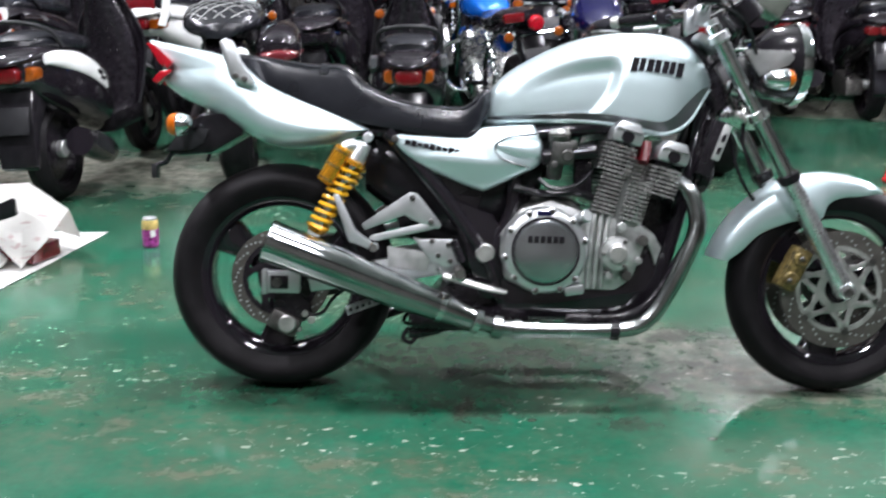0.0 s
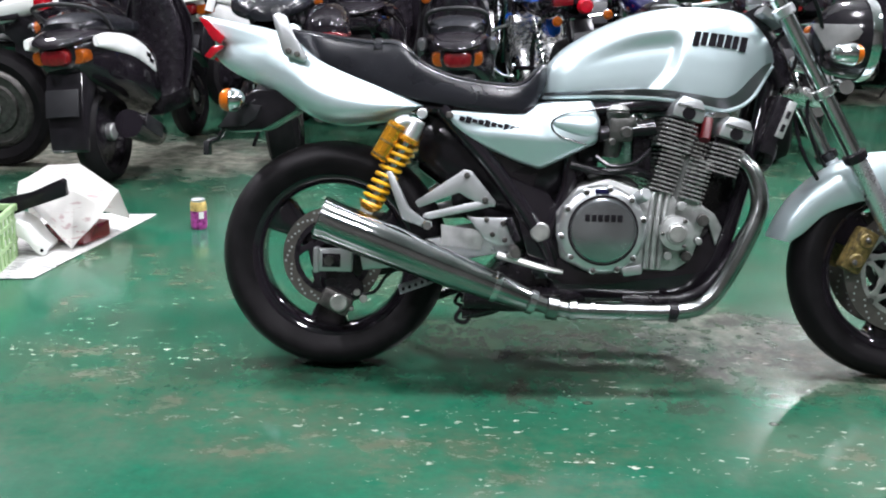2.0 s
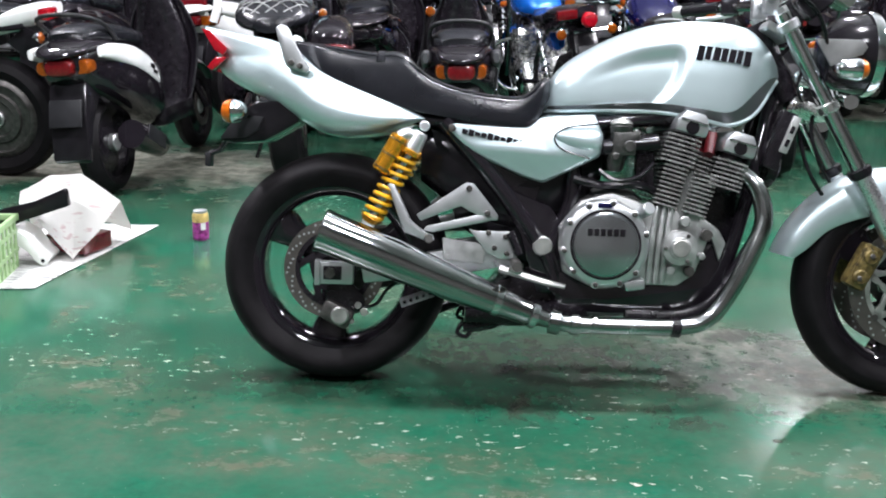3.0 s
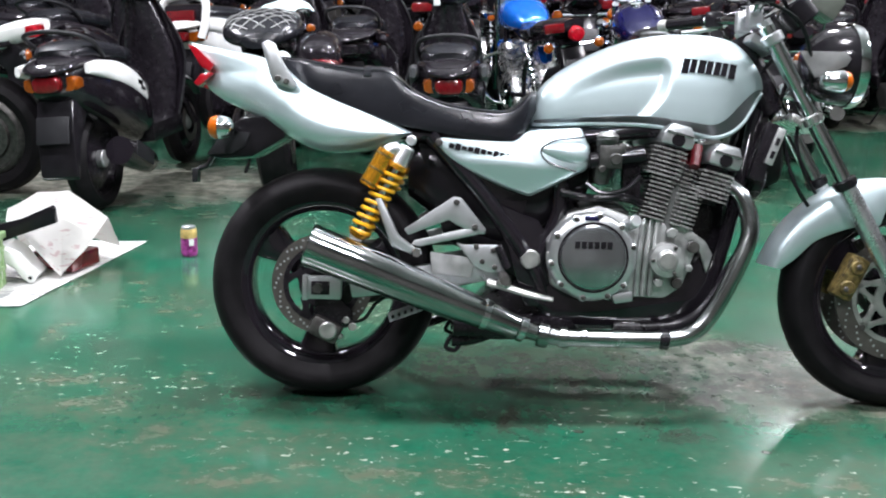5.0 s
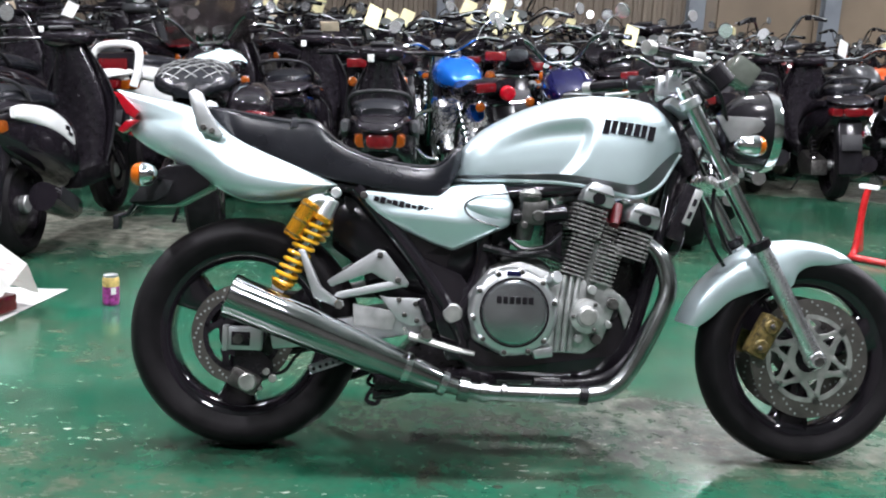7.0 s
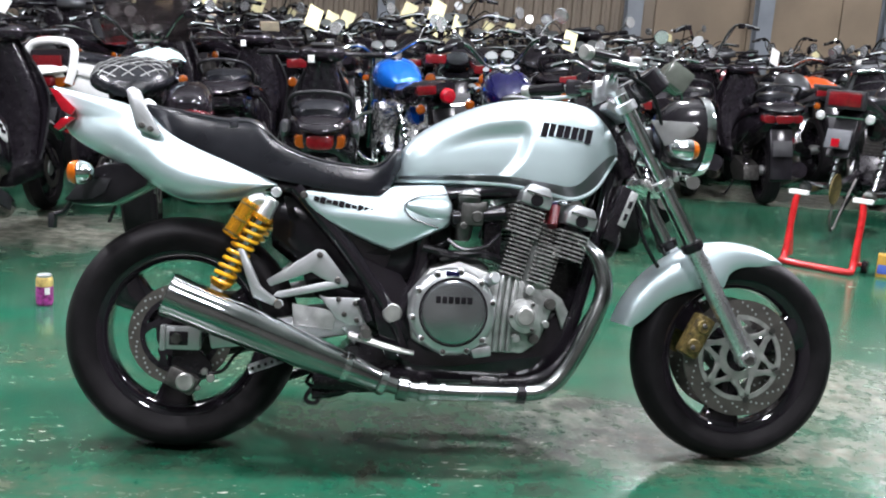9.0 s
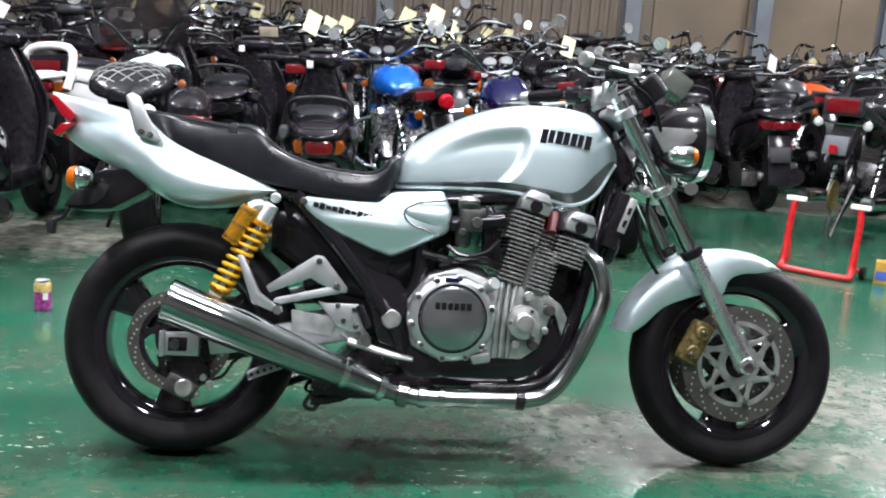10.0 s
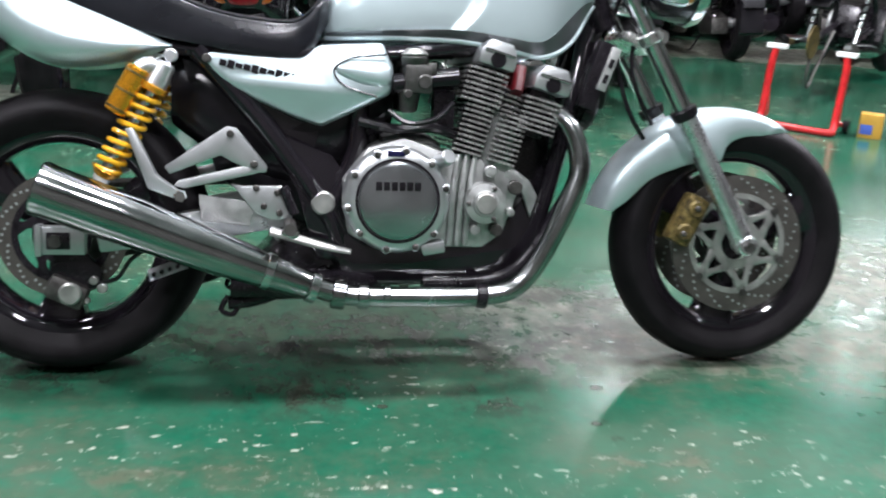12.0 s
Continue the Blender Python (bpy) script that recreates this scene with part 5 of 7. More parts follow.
        ind = part("indicator", body(None, [(iq[0] - 0.040, iq[1], 0.010, 0.010, 0.010), (iq[0] - 0.028, iq[1], 0.021, 0.021, 0.021), (iq[0] + 0.012, iq[1], 0.029, 0.029, 0.029), (iq[0] + 0.022, iq[1], 0.028, 0.028, 0.028)], 20, 2.0, 3), CHROME, bike, "chrome front indicator")
        lens = part("indicator_lens", body(None, [(iq[0] + 0.022, iq[1], 0.027, 0.027, 0.027), (iq[0] + 0.036, iq[1], 0.023, 0.023, 0.023), (iq[0] + 0.044, iq[1], 0.010, 0.010, 0.010)], 20, 2.0, 3), AMBER_BRIGHT, ind)
        for o in (ind, lens):
            for v in o.data.vertices:
                v.co.y += side * 0.165
        part("indicator_stem", tube(None, [(iq[0] - 0.02, side * 0.11, iq[1] + 0.006), (iq[0] - 0.01, side * 0.145, iq[1])], 0.009, 8), BLACK_PLASTIC, ind)
    bars = tube(None, [(0.96, -0.37, 1.080), (1.065, -0.27, 1.085), (1.100, -0.13, 1.066), (1.112, -0.06, 1.058), (1.115, 0.0, 1.058), (1.112, 0.06, 1.058), (1.100, 0.13, 1.066), (1.065, 0.27, 1.085), (0.96, 0.37, 1.080)], 0.011, 12, 5)
    hb = part("handlebar", bars, CHROME, bike, "chrome tubular handlebar")
    for side in (-1, 1):
        part("grip", tube(None, [(1.058, side * 0.278, 1.085), (0.972, side * 0.358, 1.081)], 0.0170, 14), BLACK_PLASTIC, hb, "black rubber grip")
        part("bar_end", disc(None, (0.970, side * 0.360, 1.081), (0.950, side * 0.379, 1.080), 0.0185, n=20, lip=0.004), SPIDER, hb, "round alloy bar end")
        part("switch_block", box(None, 1.080, side * 0.230, 1.080, 0.050, 0.046, 0.048, 0.008, (0, 0, side * -20)), BLACK_PLASTIC, hb)
        part("lever", tube(None, [(1.115, side * 0.215, 1.080), (1.120, side * 0.27, 1.072), (1.075, side * 0.33, 1.064), (1.02, side * 0.38, 1.062)], 0.006, 8, 4), ALU_CLEAN, hb, "alloy hand lever")
        part("bar_clamp", box(None, 1.113, side * 0.052, 1.050, 0.040, 0.030, 0.056, 0.006), ALU_CLEAN, hb)
        clock = part("clock", disc(None, (1.245, side * 0.060, 1.035), (1.200, side * 0.060, 1.085), 0.048, n=30, lip=0.005), BLACK_PLASTIC, bike, "round black instrument pod")
        part("clock_glass", disc(None, (1.200, side * 0.060, 1.085), (1.199, side * 0.060, 1.0865), 0.041, n=30), CLEAR_LENS, clock)
    mc = part("master_cylinder", box(None, 1.125, -0.195, 1.090, 0.045, 0.070, 0.028, 0.006), ALU, bike, "alloy brake master cylinder")
    part("fluid_reservoir", disc(None, (1.135, -0.170, 1.10), (1.142, -0.170, 1.140), 0.022, n=20, lip=0.003), SMOKE_SCREEN, mc, "clear brake fluid pot")
    mirror_box = box(None, 1.385, 0.20, 1.125, 0.085, 0.10, 0.070, 0.012, (0, 32, 0))
    part("clutch_fluid_reservoir", mirror_box, GREY_GREEN, bike, "murky translucent clutch fluid reservoir")
    part("reservoir_stay", tube(None, [(1.10, 0.20, 1.085), (1.22, 0.21, 1.11), (1.36, 0.20, 1.11)], 0.009, 8, 3), BLACK_SATIN, bike)
    cab = bmesh.new()
    for pts in ([(1.08, -0.22, 1.07), (1.20, -0.16, 1.02), (1.26, -0.09, 0.90), (1.235, -0.07, 0.74), (1.255, -0.085, 0.64), (1.30, -0.05, 0.585)], [(1.08, 0.22, 1.07), (1.22, 0.14, 1.05), (1.24, 0.05, 0.90), (1.19, 0.02, 0.78)],
                [(1.05, -0.24, 1.06), (1.17, -0.12, 1.08), (1.20, -0.02, 0.98), (1.10, -0.05, 0.86)], [(1.20, -0.05, 0.76), (1.215, -0.075, 0.66), (1.235, -0.09, 0.60), (1.27, -0.085, 0.55)]):
        tube(cab, pts, 0.0055, 8, 6)
    part("cable_loom", cab, BLACK_PLASTIC, bike, "black control cables and brake hose")
    # oil cooler
    part("oil_cooler", box(None, 1.135, 0, 0.69, 0.040, 0.27, 0.155, 0.004, (0, 18, 0)), BLACK_SATIN, bike, "black oil cooler behind the fork")
    ce = part("cooler_end", box(None, 1.158, -0.138, 0.705, 0.022, 0.008, 0.100, 0.002, (0, 20, 0)), ALU, bike, "bare aluminium oil cooler end")
    for u in (-0.022, 0.012):
        part("cooler_slot", box(None, 1.158 + u * 0.36, -0.1425, 0.705 + u, 0.010, 0.002, 0.020, 0.0005, (0, 20, 0)), BLACK_SATIN, ce)
    part("horn", disc(None, (1.12, -0.05, 0.615), (1.15, -0.05, 0.605), 0.045, n=24, lip=0.004), BLACK_SATIN, bike)
    # front fender
    rings = []
    for i in range(53):
        a = 167 - 103 * i / 52
        rr = table(a, (64, 0.307), (77, 0.315), (93, 0.327), (109, 0.337), (120, 0.343), (135, 0.350), (147, 0.357), (160, 0.366), (167, 0.371))
        lo = table(a, (64, 0.300), (77, 0.272), (93, 0.259), (101, 0.243), (106, 0.214), (112, 0.210), (120, 0.228), (135, 0.254), (147, 0.281), (160, 0.303), (167, 0.330))
        q, wide = radians(a), table(a, (64, 0.020), (72, 0.050), (85, 0.066), (110, 0.072), (150, 0.070), (167, 0.060))
        sec = [(lo, -wide), (lo + (rr - lo) * 0.45, -wide), (rr - 0.020, -wide * 0.97), (rr - 0.007, -wide * 0.78), (rr - 0.001, -wide * 0.40), (rr, 0)]
        sec += [(s, -b) for s, b in sec[-2::-1]]
        sec += [(s - 0.004, b * 0.95) for s, b in sec[::-1]]
        rings.append([V((FX + s * math.cos(q), b, FR + s * math.sin(q))) for s, b in sec])
    ff = part("front_fender", loft(None, rings), SILVER, bike, "silver front fender", 60)
    return bike


silver_motorcycle()


# ---- parked bikes ----
rng_mirror = random.Random(9)


def simple_wheel(thing, name, cx, r, half, rim_mat, spoked=False, has_disc=True):
    c = (cx, 0, r)
    rim_r = r * (0.70 if half < 0.07 else 0.68)
    rim = rev(None, [(rim_r + 0.008, -half * 0.7), (rim_r - 0.010, -half * 0.55), (rim_r - 0.018, 0), (rim_r - 0.010, half * 0.55), (rim_r + 0.008, half * 0.7), (rim_r, 0)], c, n=36)
    if not spoked and half < 0.07 and r < 0.28:
        rev(rim, [(0.0, -half * 0.45), (0.06, -half * 0.5), (rim_r - 0.01, -half * 0.2), (rim_r - 0.01, half * 0.2), (0.06, half * 0.5), (0.0, half * 0.45)], c, n=24, closed=False)
    elif not spoked:
        for i in range(5):
            q = 2 * math.pi * i / 5 + 0.3
            tube(rim, [(cx + 0.02 * math.cos(q), 0, r + 0.02 * math.sin(q)), (cx + rim_r * math.cos(q), 0, r + rim_r * math.sin(q))], [0.020, 0.014], 6)
    wh = part(name, rim, rim_mat, thing)
    for i in range(24 if spoked else 0):
        q, s = 2 * math.pi * i / 24, 1 if i % 2 else -1
        part("spoke", tube(None, [(cx + 0.035 * math.cos(q + 0.5 * s), s * half * 0.5, r + 0.035 * math.sin(q + 0.5 * s)), (cx + rim_r * math.cos(q), 0, r + rim_r * math.sin(q))], 0.0022, 4), rim_mat, wh)
    prof = [(rim_r, -half * 0.75), (rim_r + (r - rim_r) * 0.45, -half), (r - 0.018, -half * 0.78), (r, 0), (r - 0.018, half * 0.78), (rim_r + (r - rim_r) * 0.45, half), (rim_r, half * 0.75)]
    part("tyre", rev(None, prof, c, n=40), RUBBER, wh)
    part("hub", disc(None, (cx, -half, r), (cx, half, r), 0.042, n=16, lip=0.005), ALU, wh)
    if has_disc:
        part("brake_disc", rev(None, [(r * 0.30, -half - 0.006), (r * 0.47, -half - 0.006), (r * 0.47, -half - 0.001), (r * 0.30, -half - 0.001)], c, n=32), STEEL, wh)
    return wh


def lamp_pod(thing, x, y, z, r, facing, lens, shell=None, name="indicator"):
    s = 1 if facing > 0 else -1
    pod = part(name, disc(None, (x - s * r * 1.1, y, z), (x, y, z), r * 0.55, r, 14, r * 0.15), shell or CHROME, thing)
    part("lens", disc(None, (x, y, z), (x + s * r * 0.45, y, z), r * 0.97, r * 0.7, 14, r * 0.15), lens, pod)
    return pod


def mirror(thing, x, y, z, side, round_one=True, mat=None, face=None):
    """A mirror on a thin stalk, turned a little its own way."""
    st = part("mirror_stalk", tube(None, [(x, y, z), (x + 0.02, y + side * 0.05, z + 0.07), (x - 0.01, y + side * 0.10, z + 0.10)], 0.005, 6, 4), mat or CHROME, thing, "mirror on a thin stalk")
    m = pose(x - 0.015, y + side * 0.125, z + 0.115, 0, rng_mirror.uniform(-25, 25), rng_mirror.uniform(-50, 50))
    if round_one:
        hd, gl = disc(None, (0.018, 0, 0), (0, 0, 0), 0.036, 0.048, 20, 0.006), disc(None, (0, 0, 0), (-0.003, 0, 0), 0.043, n=20)
    else:
        hd, gl = box(None, 0.010, 0, 0, 0.022, 0.115, 0.066, 0.010), box(None, -0.002, 0, 0, 0.003, 0.102, 0.055, 0.001)
    for bm in (hd, gl):
        bmesh.ops.transform(bm, matrix=m, verts=bm.verts)
    part("mirror_head", hd, mat or CHROME, st)
    part("mirror_glass", gl, face or MIRROR, st)


def price_tag(thing, x, y, z, mat, w=0.11, h=0.16):
    bm = box(None, x, y, z, 0.002, w, h, 0, (27, 14, 32))
    part("paper_tag", bm, mat, thing, "paper tag hung on the handlebar")


def plate(thing, x, z, y=0.0, pale=False):
    p = part("number_plate_holder", box(None, x, y, z, 0.010, 0.15, 0.12, 0.004, (0, 18, 0)), PLATE_GREY if pale else GREY_PLASTIC, thing)
    return p


def roadster(label, paint, seat_z=0.78, base=1.42, wr=0.30, wf=0.31, cruiser=False, spoked=False, screen=False, rail=False, tag=None, chrome_engine=True, tail_mat=None, mirrors="round", disc_wheel=False, rear_wheel=True, fender=None, quilt=False, trail=False, rise=None, round_lamp=False):
    """A road motorcycle seen mostly from behind and above: x forward, rear axle at x = 0."""
    tail_mat = tail_mat or paint
    k = tagged(new("parked_motorcycle"), label, "motorcycle", "parked motorcycles")
    if rear_wheel:
        rw = simple_wheel(k, "rear_wheel", 0, wr, 0.075 if not cruiser else 0.08, CHROME if spoked else BLACK_SATIN, spoked)
        if disc_wheel:
            part("wheel_disc", rev(None, [(0.0, 0.075), (0.035, 0.075), (0.045, 0.060), (0.085, 0.060), (0.092, 0.068), (0.120, 0.066), (0.128, 0.052), (0.165, 0.056), (0.172, 0.064), (0.185, 0.060), (wr * 0.67, 0.045), (wr * 0.67, 0.03), (0.0, 0.03)], (0, 0, wr), n=40, closed=False), DARK_STEEL, rw, "dull alloy disc wheel face")
    else:
        part("drive_sprocket", disc(None, (0, 0.09, wr), (0, 0.10, wr), 0.10, n=36), BRASS_DIRTY, k, "rusty rear sprocket")
        part("drive_chain", tube(None, [(0.02, 0.10, wr - 0.05), (0.0, 0.10, wr - 0.22), (0.06, 0.10, wr - 0.28), (0.16, 0.10, wr - 0.18), (0.40, 0.10, 0.34)], 0.010, 6, 5), DARK_STEEL, k, "slack greasy drive chain")
    simple_wheel(k, "front_wheel", base, wf, 0.055, CHROME if spoked else BLACK_SATIN, spoked)
    top = seat_z + 0.16
    part("fuel_tank", body(None, [(0.48, seat_z + 0.02, 0.07, 0.03, 0.04), (0.56, seat_z + 0.03, 0.12, 0.08, 0.06), (0.72, seat_z + 0.04, 0.15, 0.13, 0.08), (0.88, seat_z + 0.05, 0.145, 0.12, 0.09), (0.98, seat_z + 0.06, 0.10, 0.06, 0.06), (1.01, seat_z + 0.06, 0.05, 0.02, 0.02)], 24, 2.4, 4), paint, k, "", 60)
    part("filler_cap", disc(None, (0.74, 0, seat_z + 0.16), (0.74, 0, seat_z + 0.185), 0.038, n=18, lip=0.005), CHROME, k)
    hump = 0.05 if cruiser else 0.03
    part("seat", body(None, [(-0.18, seat_z + hump, 0.07, 0.03, 0.03), (-0.08, seat_z + hump, 0.11, 0.045, 0.04), (0.08, seat_z + hump * 0.8, 0.12, 0.045, 0.05), (0.18, seat_z, 0.13, 0.04, 0.05), (0.36, seat_z - 0.02, 0.135, 0.04, 0.05), (0.50, seat_z, 0.09, 0.04, 0.04)], 24, 2.8, 4), VINYL, k, "", 60)
    if quilt:
        PAD = [(-0.24, seat_z + 0.01, 0.09, 0.03, 0.04), (-0.14, seat_z + 0.03, 0.175, 0.075, 0.06), (0.05, seat_z + 0.04, 0.20, 0.10, 0.06), (0.20, seat_z + 0.02, 0.18, 0.075, 0.06), (0.32, seat_z, 0.10, 0.03, 0.04)]
        pad = part("pillion_pad", body(None, PAD, 28, 2.3, 4), VINYL, k, "quilted black vinyl pad", 60)
        bag = part("pannier", body(None, [(-0.42, 0.70, 0.05, 0.045, 0.06), (-0.37, 0.705, 0.092, 0.080, 0.10), (-0.18, 0.715, 0.110, 0.100, 0.14), (0.08, 0.715, 0.105, 0.090, 0.14), (0.20, 0.70, 0.060, 0.060, 0.09)], 28, 2.5, 4), BLACK_GLOSS, k, "gloss black rounded pannier", 60)
        bag.location = (0, -0.27, 0)
        part("pannier_lens", body(None, [(-0.445, 0.675, 0.050, 0.014, 0.014), (-0.425, 0.676, 0.082, 0.030, 0.028), (-0.34, 0.676, 0.098, 0.034, 0.032), (-0.26, 0.676, 0.112, 0.020, 0.020)], 24, 2.4, 4), MAROON, bag, "dark red wrap-round lens", 60)
        seams = bmesh.new()
        for d in (-1, 1):
            for i in range(-5, 6):
                pts = []
                for t in range(27):
                    yy = -0.182 + 0.014 * t
                    xx = 0.04 + 0.075 * i + d * 0.9 * yy
                    if -0.22 < xx < 0.30:
                        zc, w, up = (float(np.interp(xx, [q[0] for q in PAD], [q[n] for q in PAD])) for n in (1, 2, 3))
                        if abs(yy) < w * 0.97:
                            pts.append((xx, yy, zc + 0.005 + up * (1 - (abs(yy) / w) ** 2.3) ** (1 / 2.3)))
                if len(pts) > 2:
                    tube(seams, pts, 0.0042, 5)
        # seams are grey: the quilting's highlights painted as pale lines
        part("quilt_seam", seams, DULL_GREY, pad)
    if cruiser:
        rings = []
        for i in range(15):
            q = radians((62 if quilt else 40) + (84 if quilt else 130) * i / 14)
            up = 0.09 if quilt else 0.0
            sec = [(wr + 0.03, -0.10), (wr + 0.07, -0.085), (wr + 0.085, 0), (wr + 0.07, 0.085), (wr + 0.03, 0.10), (wr + 0.06, 0.075), (wr + 0.075, 0), (wr + 0.06, -0.075)]
            rings.append([V((a * math.cos(q), b, wr + up + a * math.sin(q))) for a, b in sec])
        part("rear_fender", loft(None, rings), fender or paint, k, "", 60)
        if not quilt:
            part("tail_lamp", body(None, [(-0.40, 0.56, 0.04, 0.025, 0.025), (-0.37, 0.56, 0.05, 0.035, 0.035), (-0.33, 0.56, 0.05, 0.035, 0.035)], 16, 3, 2), RED_LENS, k)
        tz = 0.60
    else:
        tip = seat_z + 0.06
        part("tail_cowl", body(None, [(-0.34, tip, 0.06, 0.03, 0.04), (-0.24, tip - 0.01, 0.09, 0.035, 0.07), (-0.08, tip - 0.05, 0.115, 0.03, 0.08), (0.10, seat_z - 0.04, 0.125, 0.02, 0.06), (0.22, seat_z - 0.05, 0.12, 0.01, 0.03)], 24, 2.6, 3), tail_mat, k, "", 60)
        part("tail_lamp", box(None, -0.345, 0, tip - 0.01, 0.05, 0.20 if trail else 0.12, 0.09 if trail else 0.055, 0.016), RED_LENS if disc_wheel else DARK_RED_LENS, k)
        if round_lamp:
            part("brake_lamp", disc(None, (-0.36, 0, tip - 0.05), (-0.405, 0, tip - 0.05), 0.046, 0.042, 20, 0.008), RED_LENS, k, "round red brake lamp")
        if trail:
            part("tail_lamp_frame", box(None, -0.335, 0, tip - 0.012, 0.05, 0.24, 0.115, 0.012), GREY_PLASTIC, k)
            part("tail_tray", box(None, -0.28, 0, tip + 0.045, 0.16, 0.17, 0.02, 0.006, (0, 8, 0)), GREY_PLASTIC, k, "grey tail tray")
            part("reflector", box(None, -0.425, 0.0, tip - 0.27, 0.008, 0.05, 0.05, 0.003), RED_LENS, k, "red reflector")
        part("rear_mudguard", prism(None, [(-0.20, seat_z - 0.02), (-0.27, seat_z - 0.06), (-0.36, seat_z - 0.30), (-0.345, seat_z - 0.31), (-0.10, seat_z - 0.10)], -0.07, 0.07, 0.008), BLACK_PLASTIC, k)
        tz = seat_z - 0.06
    plate(k, -0.385 if not cruiser else -0.36, tz - 0.13, pale=not rear_wheel)
    for s in (-1, 1):
        lamp_pod(k, -0.31, s * 0.15, tz, 0.030, -1, CLEAR_LENS if trail else AMBER_LENS)
        part("indicator_stem", tube(None, [(-0.28, 0, tz), (-0.28, s * 0.14, tz)], 0.008, 6), CHROME, k)
        part("shock_absorber", disc(None, (0.22, s * 0.14, seat_z - 0.09), (0.02, s * 0.14, wr + 0.02), 0.014, n=10), CHROME, k)
        part("shock_spring", coil(None, (0.20, s * 0.14, seat_z - 0.12), (0.05, s * 0.14, wr + 0.06), 0.026, 0.006, 8, 5, 9), CHROME if chrome_engine else BLACK_SATIN, k)
        part("swingarm", tube(None, [(0.0, s * 0.115, wr), (0.48, s * 0.11, 0.38)], 0.020, 8), BLACK_SATIN if not chrome_engine else ALU, k)
        part("side_cover", body(None, [(0.22, seat_z - 0.15, 0.02, 0.05, 0.05), (0.30, seat_z - 0.15, 0.035, 0.08, 0.08), (0.45, seat_z - 0.15, 0.035, 0.07, 0.08), (0.50, seat_z - 0.15, 0.02, 0.04, 0.04)], 14, 3, 2), paint, k)
        k.children[-1].location = (0, s * 0.12, 0)
        fx, fz = base, wf
        hx, hz = 1.03 if not cruiser else 0.98, 0.98
        part("fork_leg", tube(None, [(hx, s * 0.095, hz), (fx, s * 0.095, fz)], [0.020, 0.020, 0.026, 0.026], 10), CHROME if chrome_engine else BLACK_SATIN, k)
        if not disc_wheel:
            part("muffler", tube(None, [(0.62, s * 0.13, 0.24), (0.38, s * 0.17, 0.24), (0.20, s * 0.19, 0.27), (-0.25, s * 0.20, 0.31)], [0.020, 0.026, 0.042, 0.044], 14, 3), CHROME, k)
        part("exhaust_header", tube(None, [(0.62, s * 0.13, 0.24), (0.90, s * 0.12, 0.25), (1.0, s * 0.11, 0.42), (0.93, s * 0.10, 0.56)], 0.019, 10, 4), CHROME, k)
    part("engine", prism(prism(None, [(0.48, 0.30), (0.56, 0.24), (0.86, 0.24), (0.93, 0.36), (0.86, 0.48), (0.56, 0.50)], -0.17, 0.17, 0.02), [(0.66, 0.47), (0.86, 0.47), (0.90, 0.68), (0.72, 0.70)], -0.15, 0.15, 0.012), ALU_DARK if chrome_engine else BLACK_SATIN, k)
    comb = []
    for side in (1, -1):
        for i in (range(8) if side > 0 else range(7, -1, -1)):
            x, z = 0.765 + i * 0.004, 0.50 + i * 0.022
            for reach, h in ((0.115, -0.003), (0.115, 0.003), (0.095, 0.003), (0.095, 0.019)) if side > 0 else ((0.095, 0.019), (0.095, 0.003), (0.115, 0.003), (0.115, -0.003)):
                if h < 0.01 or i < 7:
                    comb.append((x + side * reach, z + h))
    fins = prism(None, comb, -0.165, 0.165)
    part("fin_block", fins, ALU_DARK if chrome_engine else DARK_STEEL, k)
    part("clutch_cover", disc(None, (0.62, -0.165, 0.37), (0.62, -0.20, 0.37), 0.095, n=24, lip=0.012), CHROME if chrome_engine else ALU, k)
    part("alternator_cover", disc(None, (0.62, 0.165, 0.37), (0.62, 0.20, 0.37), 0.085, n=24, lip=0.012), CHROME if chrome_engine else ALU, k)
    part("frame", mirrored(tube(tube(None, [(1.0, 0.05, 0.88), (0.96, 0.10, 0.50), (0.88, 0.12, 0.24), (0.50, 0.12, 0.24), (0.42, 0.12, 0.50), (0.10, 0.11, seat_z - 0.07), (-0.20, 0.08, seat_z - 0.02)], 0.017, 8, 4), [(1.0, 0.04, 0.90), (0.60, 0.09, seat_z - 0.05), (0.10, 0.11, seat_z - 0.07)], 0.016, 8, 4)), BLACK_SATIN, k)
    part("steering_head", tube(None, [(1.0, 0, 0.98), (1.06, 0, 0.80)], 0.032, 10), BLACK_SATIN, k)
    rise = rise or (0.14 if cruiser else 0.07)
    bz = 1.0 + rise
    hb = part("handlebar", tube(None, [(0.82 if cruiser else 0.93, -0.39, bz - 0.03), (0.93, -0.22, bz), (1.02, -0.09, 1.0), (1.03, 0, 0.99), (1.02, 0.09, 1.0), (0.93, 0.22, bz), (0.82 if cruiser else 0.93, 0.39, bz - 0.03)], 0.012, 8, 5), CHROME, k)
    for s in (-1, 1):
        gx = 0.84 if cruiser else 0.93
        part("grip", tube(None, [(gx + 0.02, s * 0.30, bz - 0.012), (gx - 0.005, s * 0.40, bz - 0.032)], 0.017, 10), BLACK_PLASTIC, hb)
        part("switch_block", box(None, gx + 0.035, s * 0.25, bz - 0.004, 0.045, 0.045, 0.045, 0.008), BLACK_PLASTIC, hb)
        part("lever", tube(None, [(gx + 0.06, s * 0.25, bz), (gx + 0.085, s * 0.32, bz - 0.01), (gx + 0.06, s * 0.40, bz - 0.03)], 0.006, 6, 3), ALU_CLEAN, hb)
        if mirrors:
            mirror(k, gx + 0.04, s * 0.23, bz + 0.01, s, mirrors == "round", CHROME if chrome_engine else BLACK_PLASTIC)
